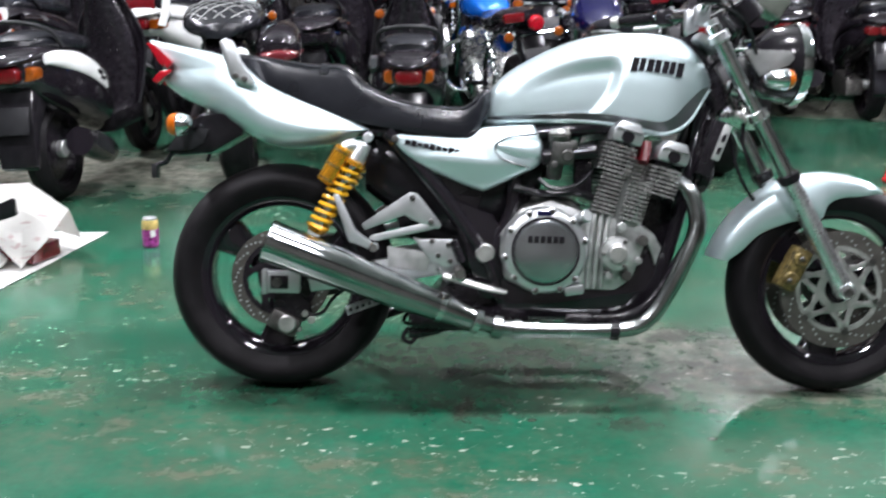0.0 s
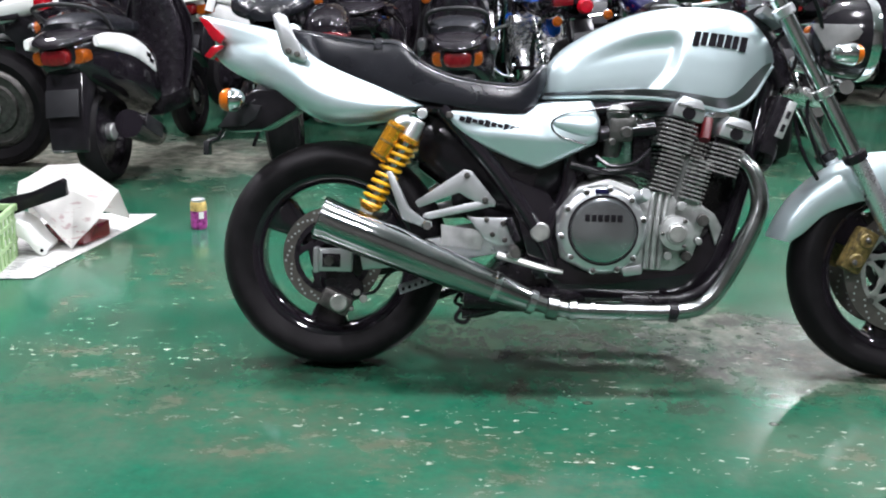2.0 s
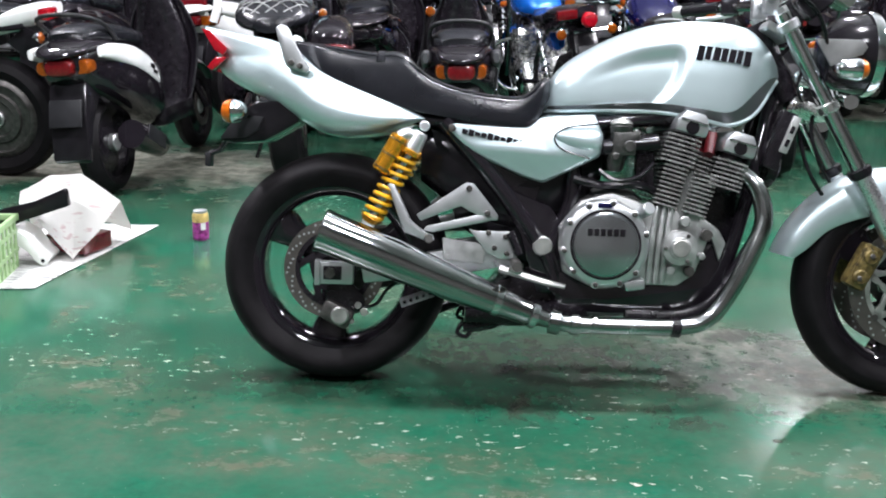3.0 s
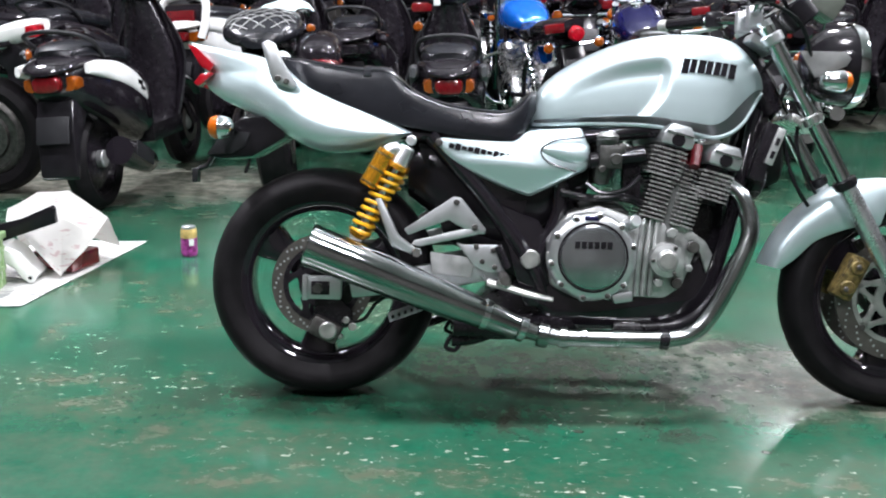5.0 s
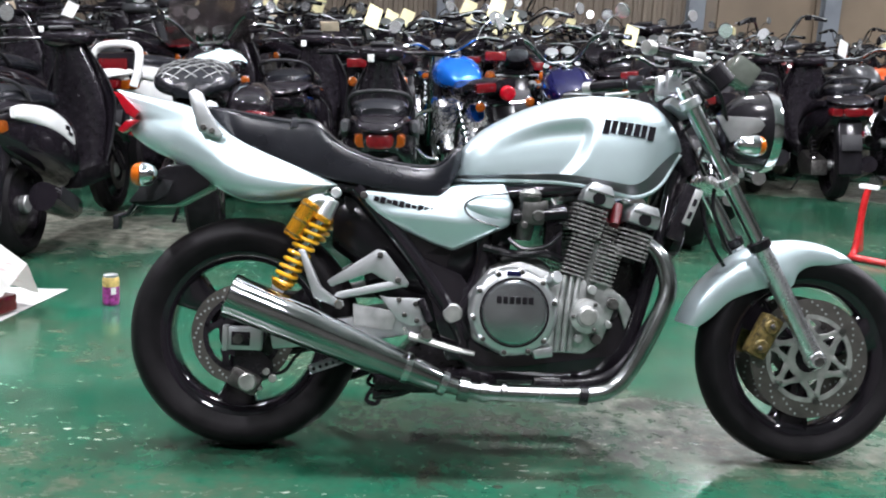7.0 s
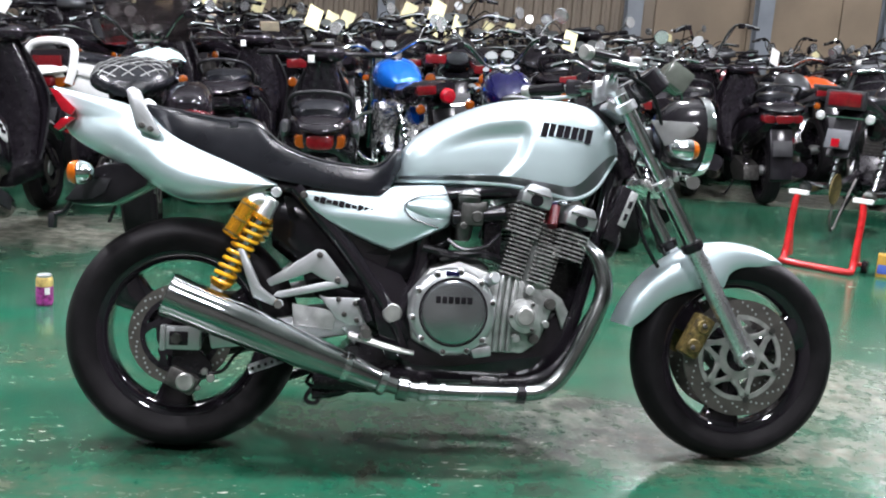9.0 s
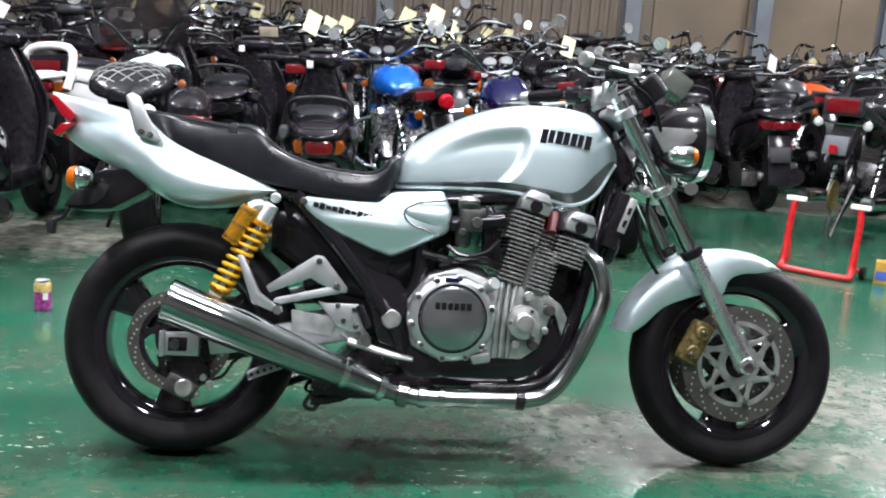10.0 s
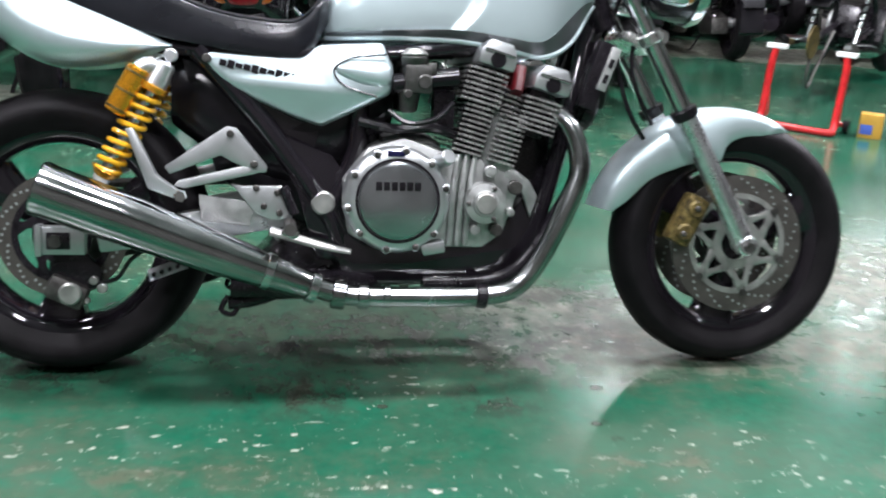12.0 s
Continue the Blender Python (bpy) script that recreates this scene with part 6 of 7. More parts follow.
        lamp_pod(k, 1.18, s * 0.17, 0.86, 0.032, 1, AMBER_LENS)
        part("indicator_stem", tube(None, [(1.15, s * 0.08, 0.86), (1.15, s * 0.16, 0.86)], 0.009, 6), CHROME, k)
        part("clock", disc(None, (1.10, s * 0.05, 1.01), (1.06, s * 0.05, 1.06), 0.042, n=20, lip=0.006), CHROME, k, "chrome instrument pod")
    hl = part("headlamp", rev(None, [(0.0, -0.12), (0.05, -0.11), (0.085, -0.05), (0.092, 0.0), (0.0, 0.0)], (1.24, 0, 0.87), "x", 24, False), CHROME if chrome_engine else BLACK_GLOSS, k)
    part("headlamp_lens", rev(None, [(0.0, 0.02), (0.06, 0.012), (0.088, 0.0), (0.0, -0.002)], (1.24, 0, 0.87), "x", 24, False), CLEAR_LENS, hl)
    rings = []
    for i in range(13):
        q = radians(165 - 130 * i / 12)
        sec = [(wf + 0.012, -0.06), (wf + 0.028, -0.05), (wf + 0.036, 0), (wf + 0.028, 0.05), (wf + 0.012, 0.06), (wf + 0.022, 0.045), (wf + 0.030, 0), (wf + 0.022, -0.045)]
        rings.append([V((base + a * math.cos(q), b, wf + a * math.sin(q))) for a, b in sec])
    part("front_fender", loft(None, rings), paint, k, "", 60)
    cab = bmesh.new()
    for s in (-1, 1):
        tube(cab, [(0.95, s * 0.24, bz), (1.08, s * 0.20, 1.10), (1.14, s * 0.08, 0.98), (1.10, s * 0.06, 0.80)], 0.005, 6, 5)
    part("cable_loom", cab, BLACK_PLASTIC, k)
    if chrome_engine and not quilt:
        for s in (-1, 1):
            part("engine_guard", tube(None, [(0.93, s * 0.08, 0.62), (0.96, s * 0.26, 0.58), (0.95, s * 0.30, 0.42), (0.92, s * 0.24, 0.30), (0.88, s * 0.12, 0.26)], 0.012, 8, 4), CHROME, k, "chrome engine guard")
            part("passenger_peg", tube(None, [(0.28, s * 0.15, 0.40), (0.26, s * 0.25, 0.42)], 0.014, 8), BLACK_PLASTIC, k)
    if rail:
        part("grab_rail", tube(None, [(0.05, -0.13, seat_z), (-0.12, -0.14, seat_z + 0.08), (-0.28, -0.10, seat_z + 0.13), (-0.31, 0, seat_z + 0.14), (-0.28, 0.10, seat_z + 0.13), (-0.12, 0.14, seat_z + 0.08), (0.05, 0.13, seat_z)], 0.011, 8, 4), CHROME, k)
    if screen:
        rings = []
        for i in range(9):
            u = i / 8
            hw = 0.24 * (1 - 0.35 * u * u)
            zz, xx = 0.98 + 0.36 * u, 1.14 - 0.16 * u
            rings.append([V((xx - 0.10 * (yy / 0.24) ** 2 - d, yy, zz)) for d, sign in ((0, 1), (0.004, -1)) for yy in [sign * hw * (j / 4 - 1) for j in range(9)]])
        part("windscreen", loft(None, rings), SMOKE_SCREEN, k, "smoked clear windscreen")
    if tag:
        price_tag(k, 0.90, 0.12, bz + 0.02, tag)
    part("side_stand", tube(None, [(0.52, 0.13, 0.26), (0.56, 0.24, 0.02)], [0.012, 0.010], 8), BLACK_SATIN, k)
    return k


def scooter(label, paint, panel=None, seat_mat=None, g=1.0, rail=True, amber=True, screen=False, sticker=False, hoop=None, arch=False, dim=False, slim=1.0):
    """A motor scooter: x forward, rear axle at x = 0."""
    panel, seat_mat = panel or paint, seat_mat or VINYL
    k = tagged(new("parked_scooter"), label, "scooter", "parked scooters")
    wr = 0.235 * g
    base = 1.18 * g
    simple_wheel(k, "rear_wheel", 0, wr, 0.055 * g, BLACK_SATIN, has_disc=False)
    simple_wheel(k, "front_wheel", base, wr, 0.050 * g, BLACK_SATIN)
    bw = 0.150 * g
    part("rear_body", body(None, [(-0.32 * g, 0.62 * g, 0.090 * g * slim, 0.06, 0.05), (-0.27 * g, 0.61 * g, 0.130 * g * slim, 0.09, 0.09), (-0.12 * g, 0.58 * g, bw * 1.1, 0.13, 0.15), (0.12 * g, 0.53 * g, bw * 1.18, 0.16, 0.20), (0.36 * g, 0.47 * g, bw * 1.08, 0.18, 0.22), (0.46 * g, 0.43 * g, bw * 0.9, 0.15, 0.18)], 32, 2.8, 4), paint, k, "", 60)
    for s in (-1, 1):
        p = part("side_panel", body(None, [(-0.27 * g, 0.665 * g, 0.012, 0.025, 0.02), (-0.16 * g, 0.655 * g, 0.026, 0.040, 0.035), (0.04 * g, 0.615 * g, 0.030, 0.055, 0.050), (0.20 * g, 0.56 * g, 0.028, 0.055, 0.055), (0.30 * g, 0.51 * g, 0.020, 0.040, 0.045), (0.34 * g, 0.48 * g, 0.008, 0.015, 0.02)], 20, 2.6, 4), panel, k)
        p.location = (0, s * (bw * 1.12 - 0.012), 0)
        if panel is not paint:
            sc = part("side_script", box(box(None, 0.22 * g, s * (bw * 1.12 + 0.016), 0.555 * g, 0.05, 0.004, 0.022, 0.001, (0, 20, 0)), 0.25 * g, s * (bw * 1.12 + 0.014), 0.525 * g, 0.05, 0.004, 0.018, 0.001, (0, 20, 0)), BLACK_PLASTIC, k)
    part("seat", body(None, [(-0.24 * g, 0.725 * g, 0.08 * g, 0.025, 0.03), (-0.15 * g, 0.735 * g, 0.12 * g, 0.05, 0.05), (0.05 * g, 0.72 * g, 0.135 * g, 0.055, 0.06), (0.22 * g, 0.70 * g, 0.13 * g, 0.045, 0.06), (0.36 * g, 0.68 * g, 0.10 * g, 0.035, 0.05), (0.42 * g, 0.66 * g, 0.05 * g, 0.015, 0.03)], 28, 2.6, 4), seat_mat, k, "", 60)
    tl = part("tail_lamp", body(None, [(-0.362 * g, 0.612 * g, 0.050 * g, 0.022, 0.022), (-0.350 * g, 0.612 * g, 0.060 * g, 0.036, 0.036), (-0.28 * g, 0.612 * g, 0.062 * g, 0.044, 0.042)], 20, 3.4, 3), BLACK_GLOSS if dim else DARK_RED_LENS, k, "dark red tail lamp")
    for s in (-1, 1):
        ind = part("indicator_lens", body(None, [(-0.338 * g, 0.610 * g, 0.030 * g, 0.020, 0.020), (-0.322 * g, 0.610 * g, 0.042 * g, 0.034, 0.034), (-0.20 * g, 0.610 * g, 0.050 * g, 0.040, 0.038)], 18, 3.0, 3), AMBER_LENS if amber else BLACK_GLOSS if dim else DARK_RED_LENS, k)
        ind.location = (0.012 + 0.06 * (1 - slim), s * 0.088 * g * slim, 0)
    part("rear_mudguard", prism(None, [(-0.16 * g, 0.54 * g), (-0.29 * g, 0.545 * g), (-0.335 * g, 0.40 * g), (-0.36 * g, 0.22 * g), (-0.335 * g, 0.20 * g), (-0.27 * g, 0.36 * g), (-0.18 * g, 0.46 * g)], -0.085, 0.085, 0.012), BLACK_PLASTIC, k, "black plastic mudguard")
    part("tail_beak", body(None, [(-0.375 * g, 0.660 * g, 0.045 * g * slim, 0.008, 0.010), (-0.33 * g, 0.672 * g, 0.120 * g * slim, 0.030, 0.022), (-0.22 * g, 0.685 * g, 0.150 * g * slim, 0.045, 0.030), (-0.08 * g, 0.68 * g, 0.150 * g, 0.035, 0.030), (0.04 * g, 0.67 * g, 0.10 * g, 0.01, 0.01)], 28, 2.3, 4), paint, k, "", 60)
    plate(k, -0.350 * g, 0.42 * g)
    if rail:
        part("grab_rail", tube(None, [(-0.02 * g, -0.125 * g, 0.70 * g), (-0.14 * g, -0.14 * g, 0.77 * g), (-0.26 * g, -0.105 * g, 0.815 * g), (-0.30 * g, 0, 0.83 * g), (-0.26 * g, 0.105 * g, 0.815 * g), (-0.14 * g, 0.14 * g, 0.77 * g), (-0.02 * g, 0.125 * g, 0.70 * g)], 0.010, 10, 4), hoop or GREY_PLASTIC, k, "plastic grab rail")
    if arch:
        part("tail_arch", tube(None, [(-0.33 * g, -0.15 * g, 0.60 * g), (-0.30 * g, -0.165 * g, 0.70 * g), (-0.27 * g, -0.13 * g, 0.82 * g), (-0.27 * g, 0.13 * g, 0.82 * g), (-0.30 * g, 0.165 * g, 0.70 * g), (-0.33 * g, 0.15 * g, 0.60 * g)], 0.026, 12, 4), panel, k, "white tail arch")
        part("tail_panel", box(None, -0.26 * g, 0, 0.69 * g, 0.10, 0.27 * g, 0.20 * g, 0.03), BLACK_GLOSS, k, "black tail panel")
        part("upper_lamp", box(None, -0.315 * g, 0, 0.71 * g, 0.02, 0.20 * g, 0.09 * g, 0.008), DARK_RED_LENS, k)
    part("engine_unit", prism(None, [(-0.06, 0.20), (0.30, 0.16), (0.42, 0.26), (0.30, 0.36), (-0.04, 0.32)], 0.06, 0.19, 0.02), DARK_STEEL, k)
    part("muffler", tube(None, [(0.25, -0.12, 0.17), (0.14, -0.19, 0.20), (-0.16 * g, -0.20, 0.30)], [0.02, 0.062, 0.066], 18, 3), BLACK_GLOSS, k, "black scooter silencer")
    part("muffler_shield", box(None, -0.02, -0.262, 0.262, 0.20, 0.006, 0.07, 0.002, (0, 25, 0)), GREY_PLASTIC, k)
    part("rear_shock", coil(None, (0.10, 0.15, 0.48), (0.0, 0.15, 0.26), 0.024, 0.006, 7, 5, 9), BLACK_SATIN, k)
    part("floorboard", box(None, 0.62 * g, 0, 0.285 * g, 0.42 * g, 0.29 * g, 0.10 * g, 0.03), BLACK_PLASTIC, k)
    rings = []
    for u, hw, x, d in ((0, 0.11, 0.80, 0.05), (0.2, 0.15, 0.84, 0.06), (0.45, 0.175, 0.88, 0.08), (0.62, 0.180, 0.885, 0.09), (0.78, 0.150, 0.878, 0.09), (0.9, 0.105, 0.87, 0.08), (1.0, 0.07, 0.86, 0.06)):
        z = (0.26 + 0.66 * u) * g
        rings.append([V(((x + (d * (1 - (yy / hw) ** 2) if f else 0)) * g, yy * g, z)) for f, seq in ((0, (-1, -0.6, -0.2, 0.2, 0.6, 1)), (1, (0.9, 0.5, 0.2, -0.2, -0.5, -0.9))) for yy in [hw * q for q in seq]])
    part("leg_shield", loft(None, rings), BLACK_GLOSS if arch else paint, k, "", 50)
    part("inner_panel", loft(None, [[V(((x - 0.055 * math.sin(q)) * g, w * g * math.cos(q), z * g)) for q in [2 * math.pi * j / 20 for j in range(20)]] for z, w, x in ((0.30, 0.105, 0.80), (0.42, 0.125, 0.825), (0.55, 0.140, 0.845), (0.68, 0.135, 0.842), (0.80, 0.105, 0.822), (0.90, 0.075, 0.805), (0.97, 0.050, 0.790))]), BLACK_SATIN, k, "black inner apron", 60)
    for s in (-1, 1):
        part("apron_edge", tube(None, [(0.885 * g, s * 0.068 * g, 0.91 * g), (0.872 * g, s * 0.148 * g, 0.77 * g), (0.878 * g, s * 0.180 * g, 0.66 * g), (0.872 * g, s * 0.174 * g, 0.55 * g), (0.832 * g, s * 0.148 * g, 0.39 * g), (0.79 * g, s * 0.112 * g, 0.27 * g)], 0.006, 8, 4), GREY_PLASTIC, k, "grey apron edging")
    rings = []
    for i in range(11):
        q = radians(160 - 130 * i / 10)
        sec = [(wr + 0.008, -0.07), (wr + 0.03, -0.06), (wr + 0.042, 0), (wr + 0.03, 0.06), (wr + 0.008, 0.07), (wr + 0.024, 0.055), (wr + 0.036, 0), (wr + 0.024, -0.055)]
        rings.append([V((base + a * math.cos(q), b, wr + a * math.sin(q))) for a, b in sec])
    part("front_fender", loft(None, rings), paint, k, "", 60)
    part("fork", mirrored(tube(None, [(0.95 * g, 0.03, 0.62 * g), (base, 0.085, wr)], 0.020, 8)), BLACK_SATIN, k)
    part("steering_column", tube(None, [(0.90 * g, 0, 0.55 * g), (0.81 * g, 0, 0.96 * g)], 0.026, 10), BLACK_SATIN, k)
    hz = 0.985 * (0.6 + 0.4 * g)
    part("handlebar_cowl", body(None, [(0.70 * g, hz, 0.05, 0.02, 0.02), (0.74 * g, hz, 0.12, 0.04, 0.05), (0.84 * g, hz, 0.13, 0.045, 0.06), (0.90 * g, hz - 0.01, 0.10, 0.04, 0.05), (0.93 * g, hz - 0.01, 0.05, 0.02, 0.02)], 24, 2.8, 3), BLACK_GLOSS if arch else paint, k, "", 60)
    part("instrument", box(None, 0.745 * g, 0, hz + 0.035, 0.08, 0.13, 0.02, 0.008, (0, 25, 0)), GREY_PLASTIC, k)
    hb = part("handlebar", tube(None, [(0.70 * g, -0.34, hz), (0.78 * g, -0.12, hz), (0.78 * g, 0.12, hz), (0.70 * g, 0.34, hz)], 0.011, 8, 3), BLACK_SATIN, k)
    for s in (-1, 1):
        part("grip", tube(None, [(0.735 * g, s * 0.24, hz), (0.70 * g, s * 0.345, hz)], 0.017, 10), BLACK_PLASTIC, hb)
        part("lever", tube(None, [(0.77 * g, s * 0.20, hz - 0.005), (0.78 * g, s * 0.26, hz - 0.01), (0.745 * g, s * 0.34, hz - 0.015)], 0.006, 6, 3), ALU_CLEAN, hb)
        if s > 0:
            mirror(k, 0.75 * g, s * 0.16, hz + 0.02, s, not sticker, BLACK_PLASTIC, CREAM if sticker else None)
    part("headlamp_lens", body(None, [(0.92 * g, hz - 0.02, 0.09, 0.03, 0.04), (0.945 * g, hz - 0.025, 0.06, 0.02, 0.03)], 16, 3, 2), CLEAR_LENS, k)
    if screen:
        rings = []
        for i in range(9):
            u = i / 8
            hw = 0.23 * (1 - 0.4 * u * u)
            zz, xx = 0.92 * g + 0.34 * u, 0.98 * g - 0.20 * u
            rings.append([V((xx - 0.10 * (yy / 0.24) ** 2 - d, yy, zz)) for d, sign in ((0, 1), (0.004, -1)) for yy in [sign * hw * (j / 4 - 1) for j in range(9)]])
        part("windscreen", loft(None, rings), SMOKE_SCREEN, k, "smoked scooter windscreen")
    if sticker:
        part("paper_sticker", box(None, 0.69 * g, 0.06, hz - 0.03, 0.003, 0.035, 0.04, 0.001), TAG_WHITE, k)
    part("side_stand", tube(None, [(0.36, 0.12, 0.20), (0.40, 0.22, 0.02), (0.44, 0.24, 0.014)], [0.010, 0.009, 0.009], 8), BLACK_SATIN, k)
    return k


def at(k, x, y, heading, lean=8.0, lift=0.0):
    """Stands a bike with its rear axle over (x, y), heading in degrees from +x, leaning to its left."""
    k.matrix_basis = pose(x, y, lift, 0, 0, heading) @ pose(0, 0, 0.002, -lean, 0, 0)
    return k


CREAM = surface("cream_plastic", (0.55, 0.46, 0.34), 0.4, scale=20, vary=0.2)

# the front rows, one by one
at(scooter("black scooter with silver-white side panels and amber indicators", BLACK_GLOSS, WHITE_PAINT, g=1.02, hoop=GREY_PLASTIC, slim=0.86), -1.335, 2.10, 85, 5)
at(roadster("white-tailed motorcycle with red lamp and dull alloy disc wheel", BLACK_GLOSS, 0.78, chrome_engine=False, disc_wheel=True, tail_mat=WHITE_PAINT), -1.97, 2.42, 177, 4)
at(roadster("black touring cruiser with quilted seat and a gloss black pannier", BLACK_GLOSS, 0.79, 1.5, cruiser=True, fender=BLACK_GLOSS, quilt=True, chrome_engine=False, screen=True), -0.54, 2.50, 95, 5)
at(scooter("black scooter with grey grab rail and red and amber tail lamps", BLACK_GLOSS, SILVER_DARK, g=1.03, sticker=True, slim=0.80), 0.33, 2.32, 90, 2)
at(roadster("blue roadster with chrome engine and black flat seat", BLUE, 0.80, 1.40, spoked=True, tail_mat=BLACK_GLOSS, round_lamp=True), 1.06, 3.60, 101, 8)
at(roadster("navy blue cruiser with chrome bars and instruments", NAVY, 0.80, 1.5, cruiser=True, spoked=True), 1.46, 2.55, 87, 8)
at(scooter("white scooter with black tail panel and amber indicators", WHITE_PAINT, WHITE_PAINT, g=1.12, rail=False, arch=True), -1.17, 4.22, 62, 4)
at(scooter("black scooter with dull tail lamp and empty plate holder", BLACK_GLOSS, g=1.16, amber=False), 3.86, 5.10, 82, 4)
at(scooter("black scooter with tall dark bodywork", BLACK_GLOSS, g=1.14, amber=False), 3.30, 5.30, 66, 4)
at(roadster("black trail motorcycle with its rear wheel off, on a red stand", BLACK_GLOSS, 0.84, chrome_engine=False, rear_wheel=False, trail=True), 3.70, 3.50, 44, 0, 0.05)
at(scooter("black scooter with a small white sticker", BLACK_GLOSS, g=1.1, sticker=True, amber=False, dim=True), -2.00, 3.75, 80, 5)
at(roadster("black motorcycle with smoked touring screen", BLACK_GLOSS, 0.78, screen=True, rail=True), -0.72, 4.60, 96, 6)
at(scooter("black scooter with pale square mirror", BLACK_GLOSS, g=1.1, sticker=True, amber=False, dim=True), -0.20, 3.75, 84, 4)
at(roadster("black motorcycle with a low black seat", BLACK_GLOSS, 0.78, chrome_engine=False), 2.10, 3.0, 80, 7)
at(roadster("black motorcycle with chrome pipes", BLACK_GLOSS, 0.77, rail=True), 2.60, 3.9, 76, 7)

# rows behind
masters = [
    roadster("black motorcycle with chrome engine in the packed rows", BLACK_GLOSS, 0.78, rail=True, mirrors=""),
    roadster("dark red cruiser with chrome trim in the packed rows", MAROON, 0.72, 1.5, cruiser=True, mirrors="", rise=0.24),
    roadster("black motorcycle with a yellow tag in the packed rows", BLACK_GLOSS, 0.78, tag=TAG_PAPER, mirrors="round"),
    scooter("black scooter in the packed rows", BLACK_GLOSS, amber=False, dim=True),
    roadster("dark silver motorcycle with chrome pipes in the packed rows", SILVER_DARK, 0.77, tag=TAG_WHITE, mirrors=""),
    scooter("dark grey scooter in the packed rows", SILVER_DARK, g=1.15, amber=False),
    roadster("black roadster with a yellow tag in the packed rows", BLACK_GLOSS, 0.76, chrome_engine=False, mirrors="", tag=TAG_PAPER),
    roadster("orange motorcycle in the packed rows", ORANGE, 0.78, chrome_engine=False),
]
rng = random.Random(4)
spots = [(0.34, 4.55, 86, 6), (0.52, 5.4, 88, 2), (1.30, 4.75, 84, 6), (1.62, 5.0, 90, 2), (6.2, 7.5, 140, 7)]
for row, y in enumerate((5.1, 6.4, 7.8, 9.4, 11.4)):
    x = -4.4 - 0.35 * row
    while x < 7.0 + 0.8 * row:
        px, py = x + rng.uniform(-0.08, 0.08), y + rng.uniform(-0.2, 0.2) + 0.03 * x
        near = [s for s in spots if abs(s[0] - px) < 0.5 and abs(s[1] - py) < 1.3 and row == 0]
        if not near and not (row == 0 and (-2.3 < px < -0.9 or 2.9 < px < 4.5)):
            spots.append((px, py, 78 + rng.uniform(-24, 24), rng.choice((0, 0, 1, 2, 3, 3, 4, 5, 6))))
        x += rng.uniform(0.56, 0.68) * (1.06 if row > 2 else 1.0)
used = set()
for x, y, q, j in spots:
    m = pose(x, y, 0, 0, 0, q) @ pose(0, 0, 0.002, -rng.uniform(3, 9), 0, 0) @ Matrix.Scale(rng.uniform(1.0, 1.13), 4)
    if j in used:
        copy_thing(masters[j], m)
    else:
        masters[j].matrix_basis = m
        used.add(j)


# ---- things on the floor ----
def drink_can():
    can = tagged(new("drink_can"), "pink and yellow drink can standing on the floor", "can")
    can.matrix_basis = pose(-0.73, 1.34, 0, 0, 0, 20)
    part("body", rev(None, [(0.0, 0.004), (0.024, 0.002), (0.027, 0.0), (0.032, 0.008), (0.033, 0.014), (0.033, 0.078), (0.0, 0.078)], axis="z", n=32, closed=False), surface("pink_print", (0.42, 0.06, 0.30), 0.3, 0.3, scale=60, vary=0.7), can, "magenta printed can wall")
    part("shoulder", rev(None, [(0.0, 0.0775), (0.033, 0.0775), (0.033, 0.104), (0.0285, 0.115), (0.0, 0.115)], axis="z", n=32, closed=False), surface("yellow_print", (0.62, 0.46, 0.16), 0.3, 0.3, scale=50, vary=0.5), can, "pale yellow upper wall")
    part("lid", rev(None, [(0.0, 0.116), (0.024, 0.116), (0.026, 0.121), (0.0282, 0.122), (0.0285, 0.1148), (0.0, 0.1148)], axis="z", n=32, closed=False), ALU_CLEAN, can)
    lab = bmesh.new()
    for i in range(5):
        q = radians(-92 + i * 7)
        box(lab, 0.0332 * math.cos(q), 0.0332 * math.sin(q), 0.062, 0.0012, 0.004, 0.028, 0, (0, 0, math.degrees(q)))
    part("label_panel", lab, TAG_WHITE, can)


drink_can()


def crumpled_sheet(bm, corners, n=10, wave=0.012, seed=0.0, thick=0.0012):
    """A sheet of paper between four corners, creased."""
    a, b, c, d = (V(p) for p in corners)
    top, low = [], []
    for i in range(n + 1):
        for j in range(n + 1):
            u, v = i / n, j / n
            p = (a * (1 - u) + b * u) * (1 - v) + (d * (1 - u) + c * u) * v
            h = wave * noise.noise(V((u * 3 + seed, v * 3, seed))) + wave * 0.5 * abs(noise.noise(V((u * 7, v * 7 + seed, 1.0))))
            top.append(bm.verts.new(p + V((0, 0, h + wave))))
            low.append(bm.verts.new(p + V((0, 0, h + wave - thick))))
    k = n + 1
    for i in range(n):
        for j in range(n):
            q = (i * k + j, (i + 1) * k + j, (i + 1) * k + j + 1, i * k + j + 1)
            bm.faces.new([top[t] for t in q])
            bm.faces.new([low[t] for t in q[::-1]])
    return bm


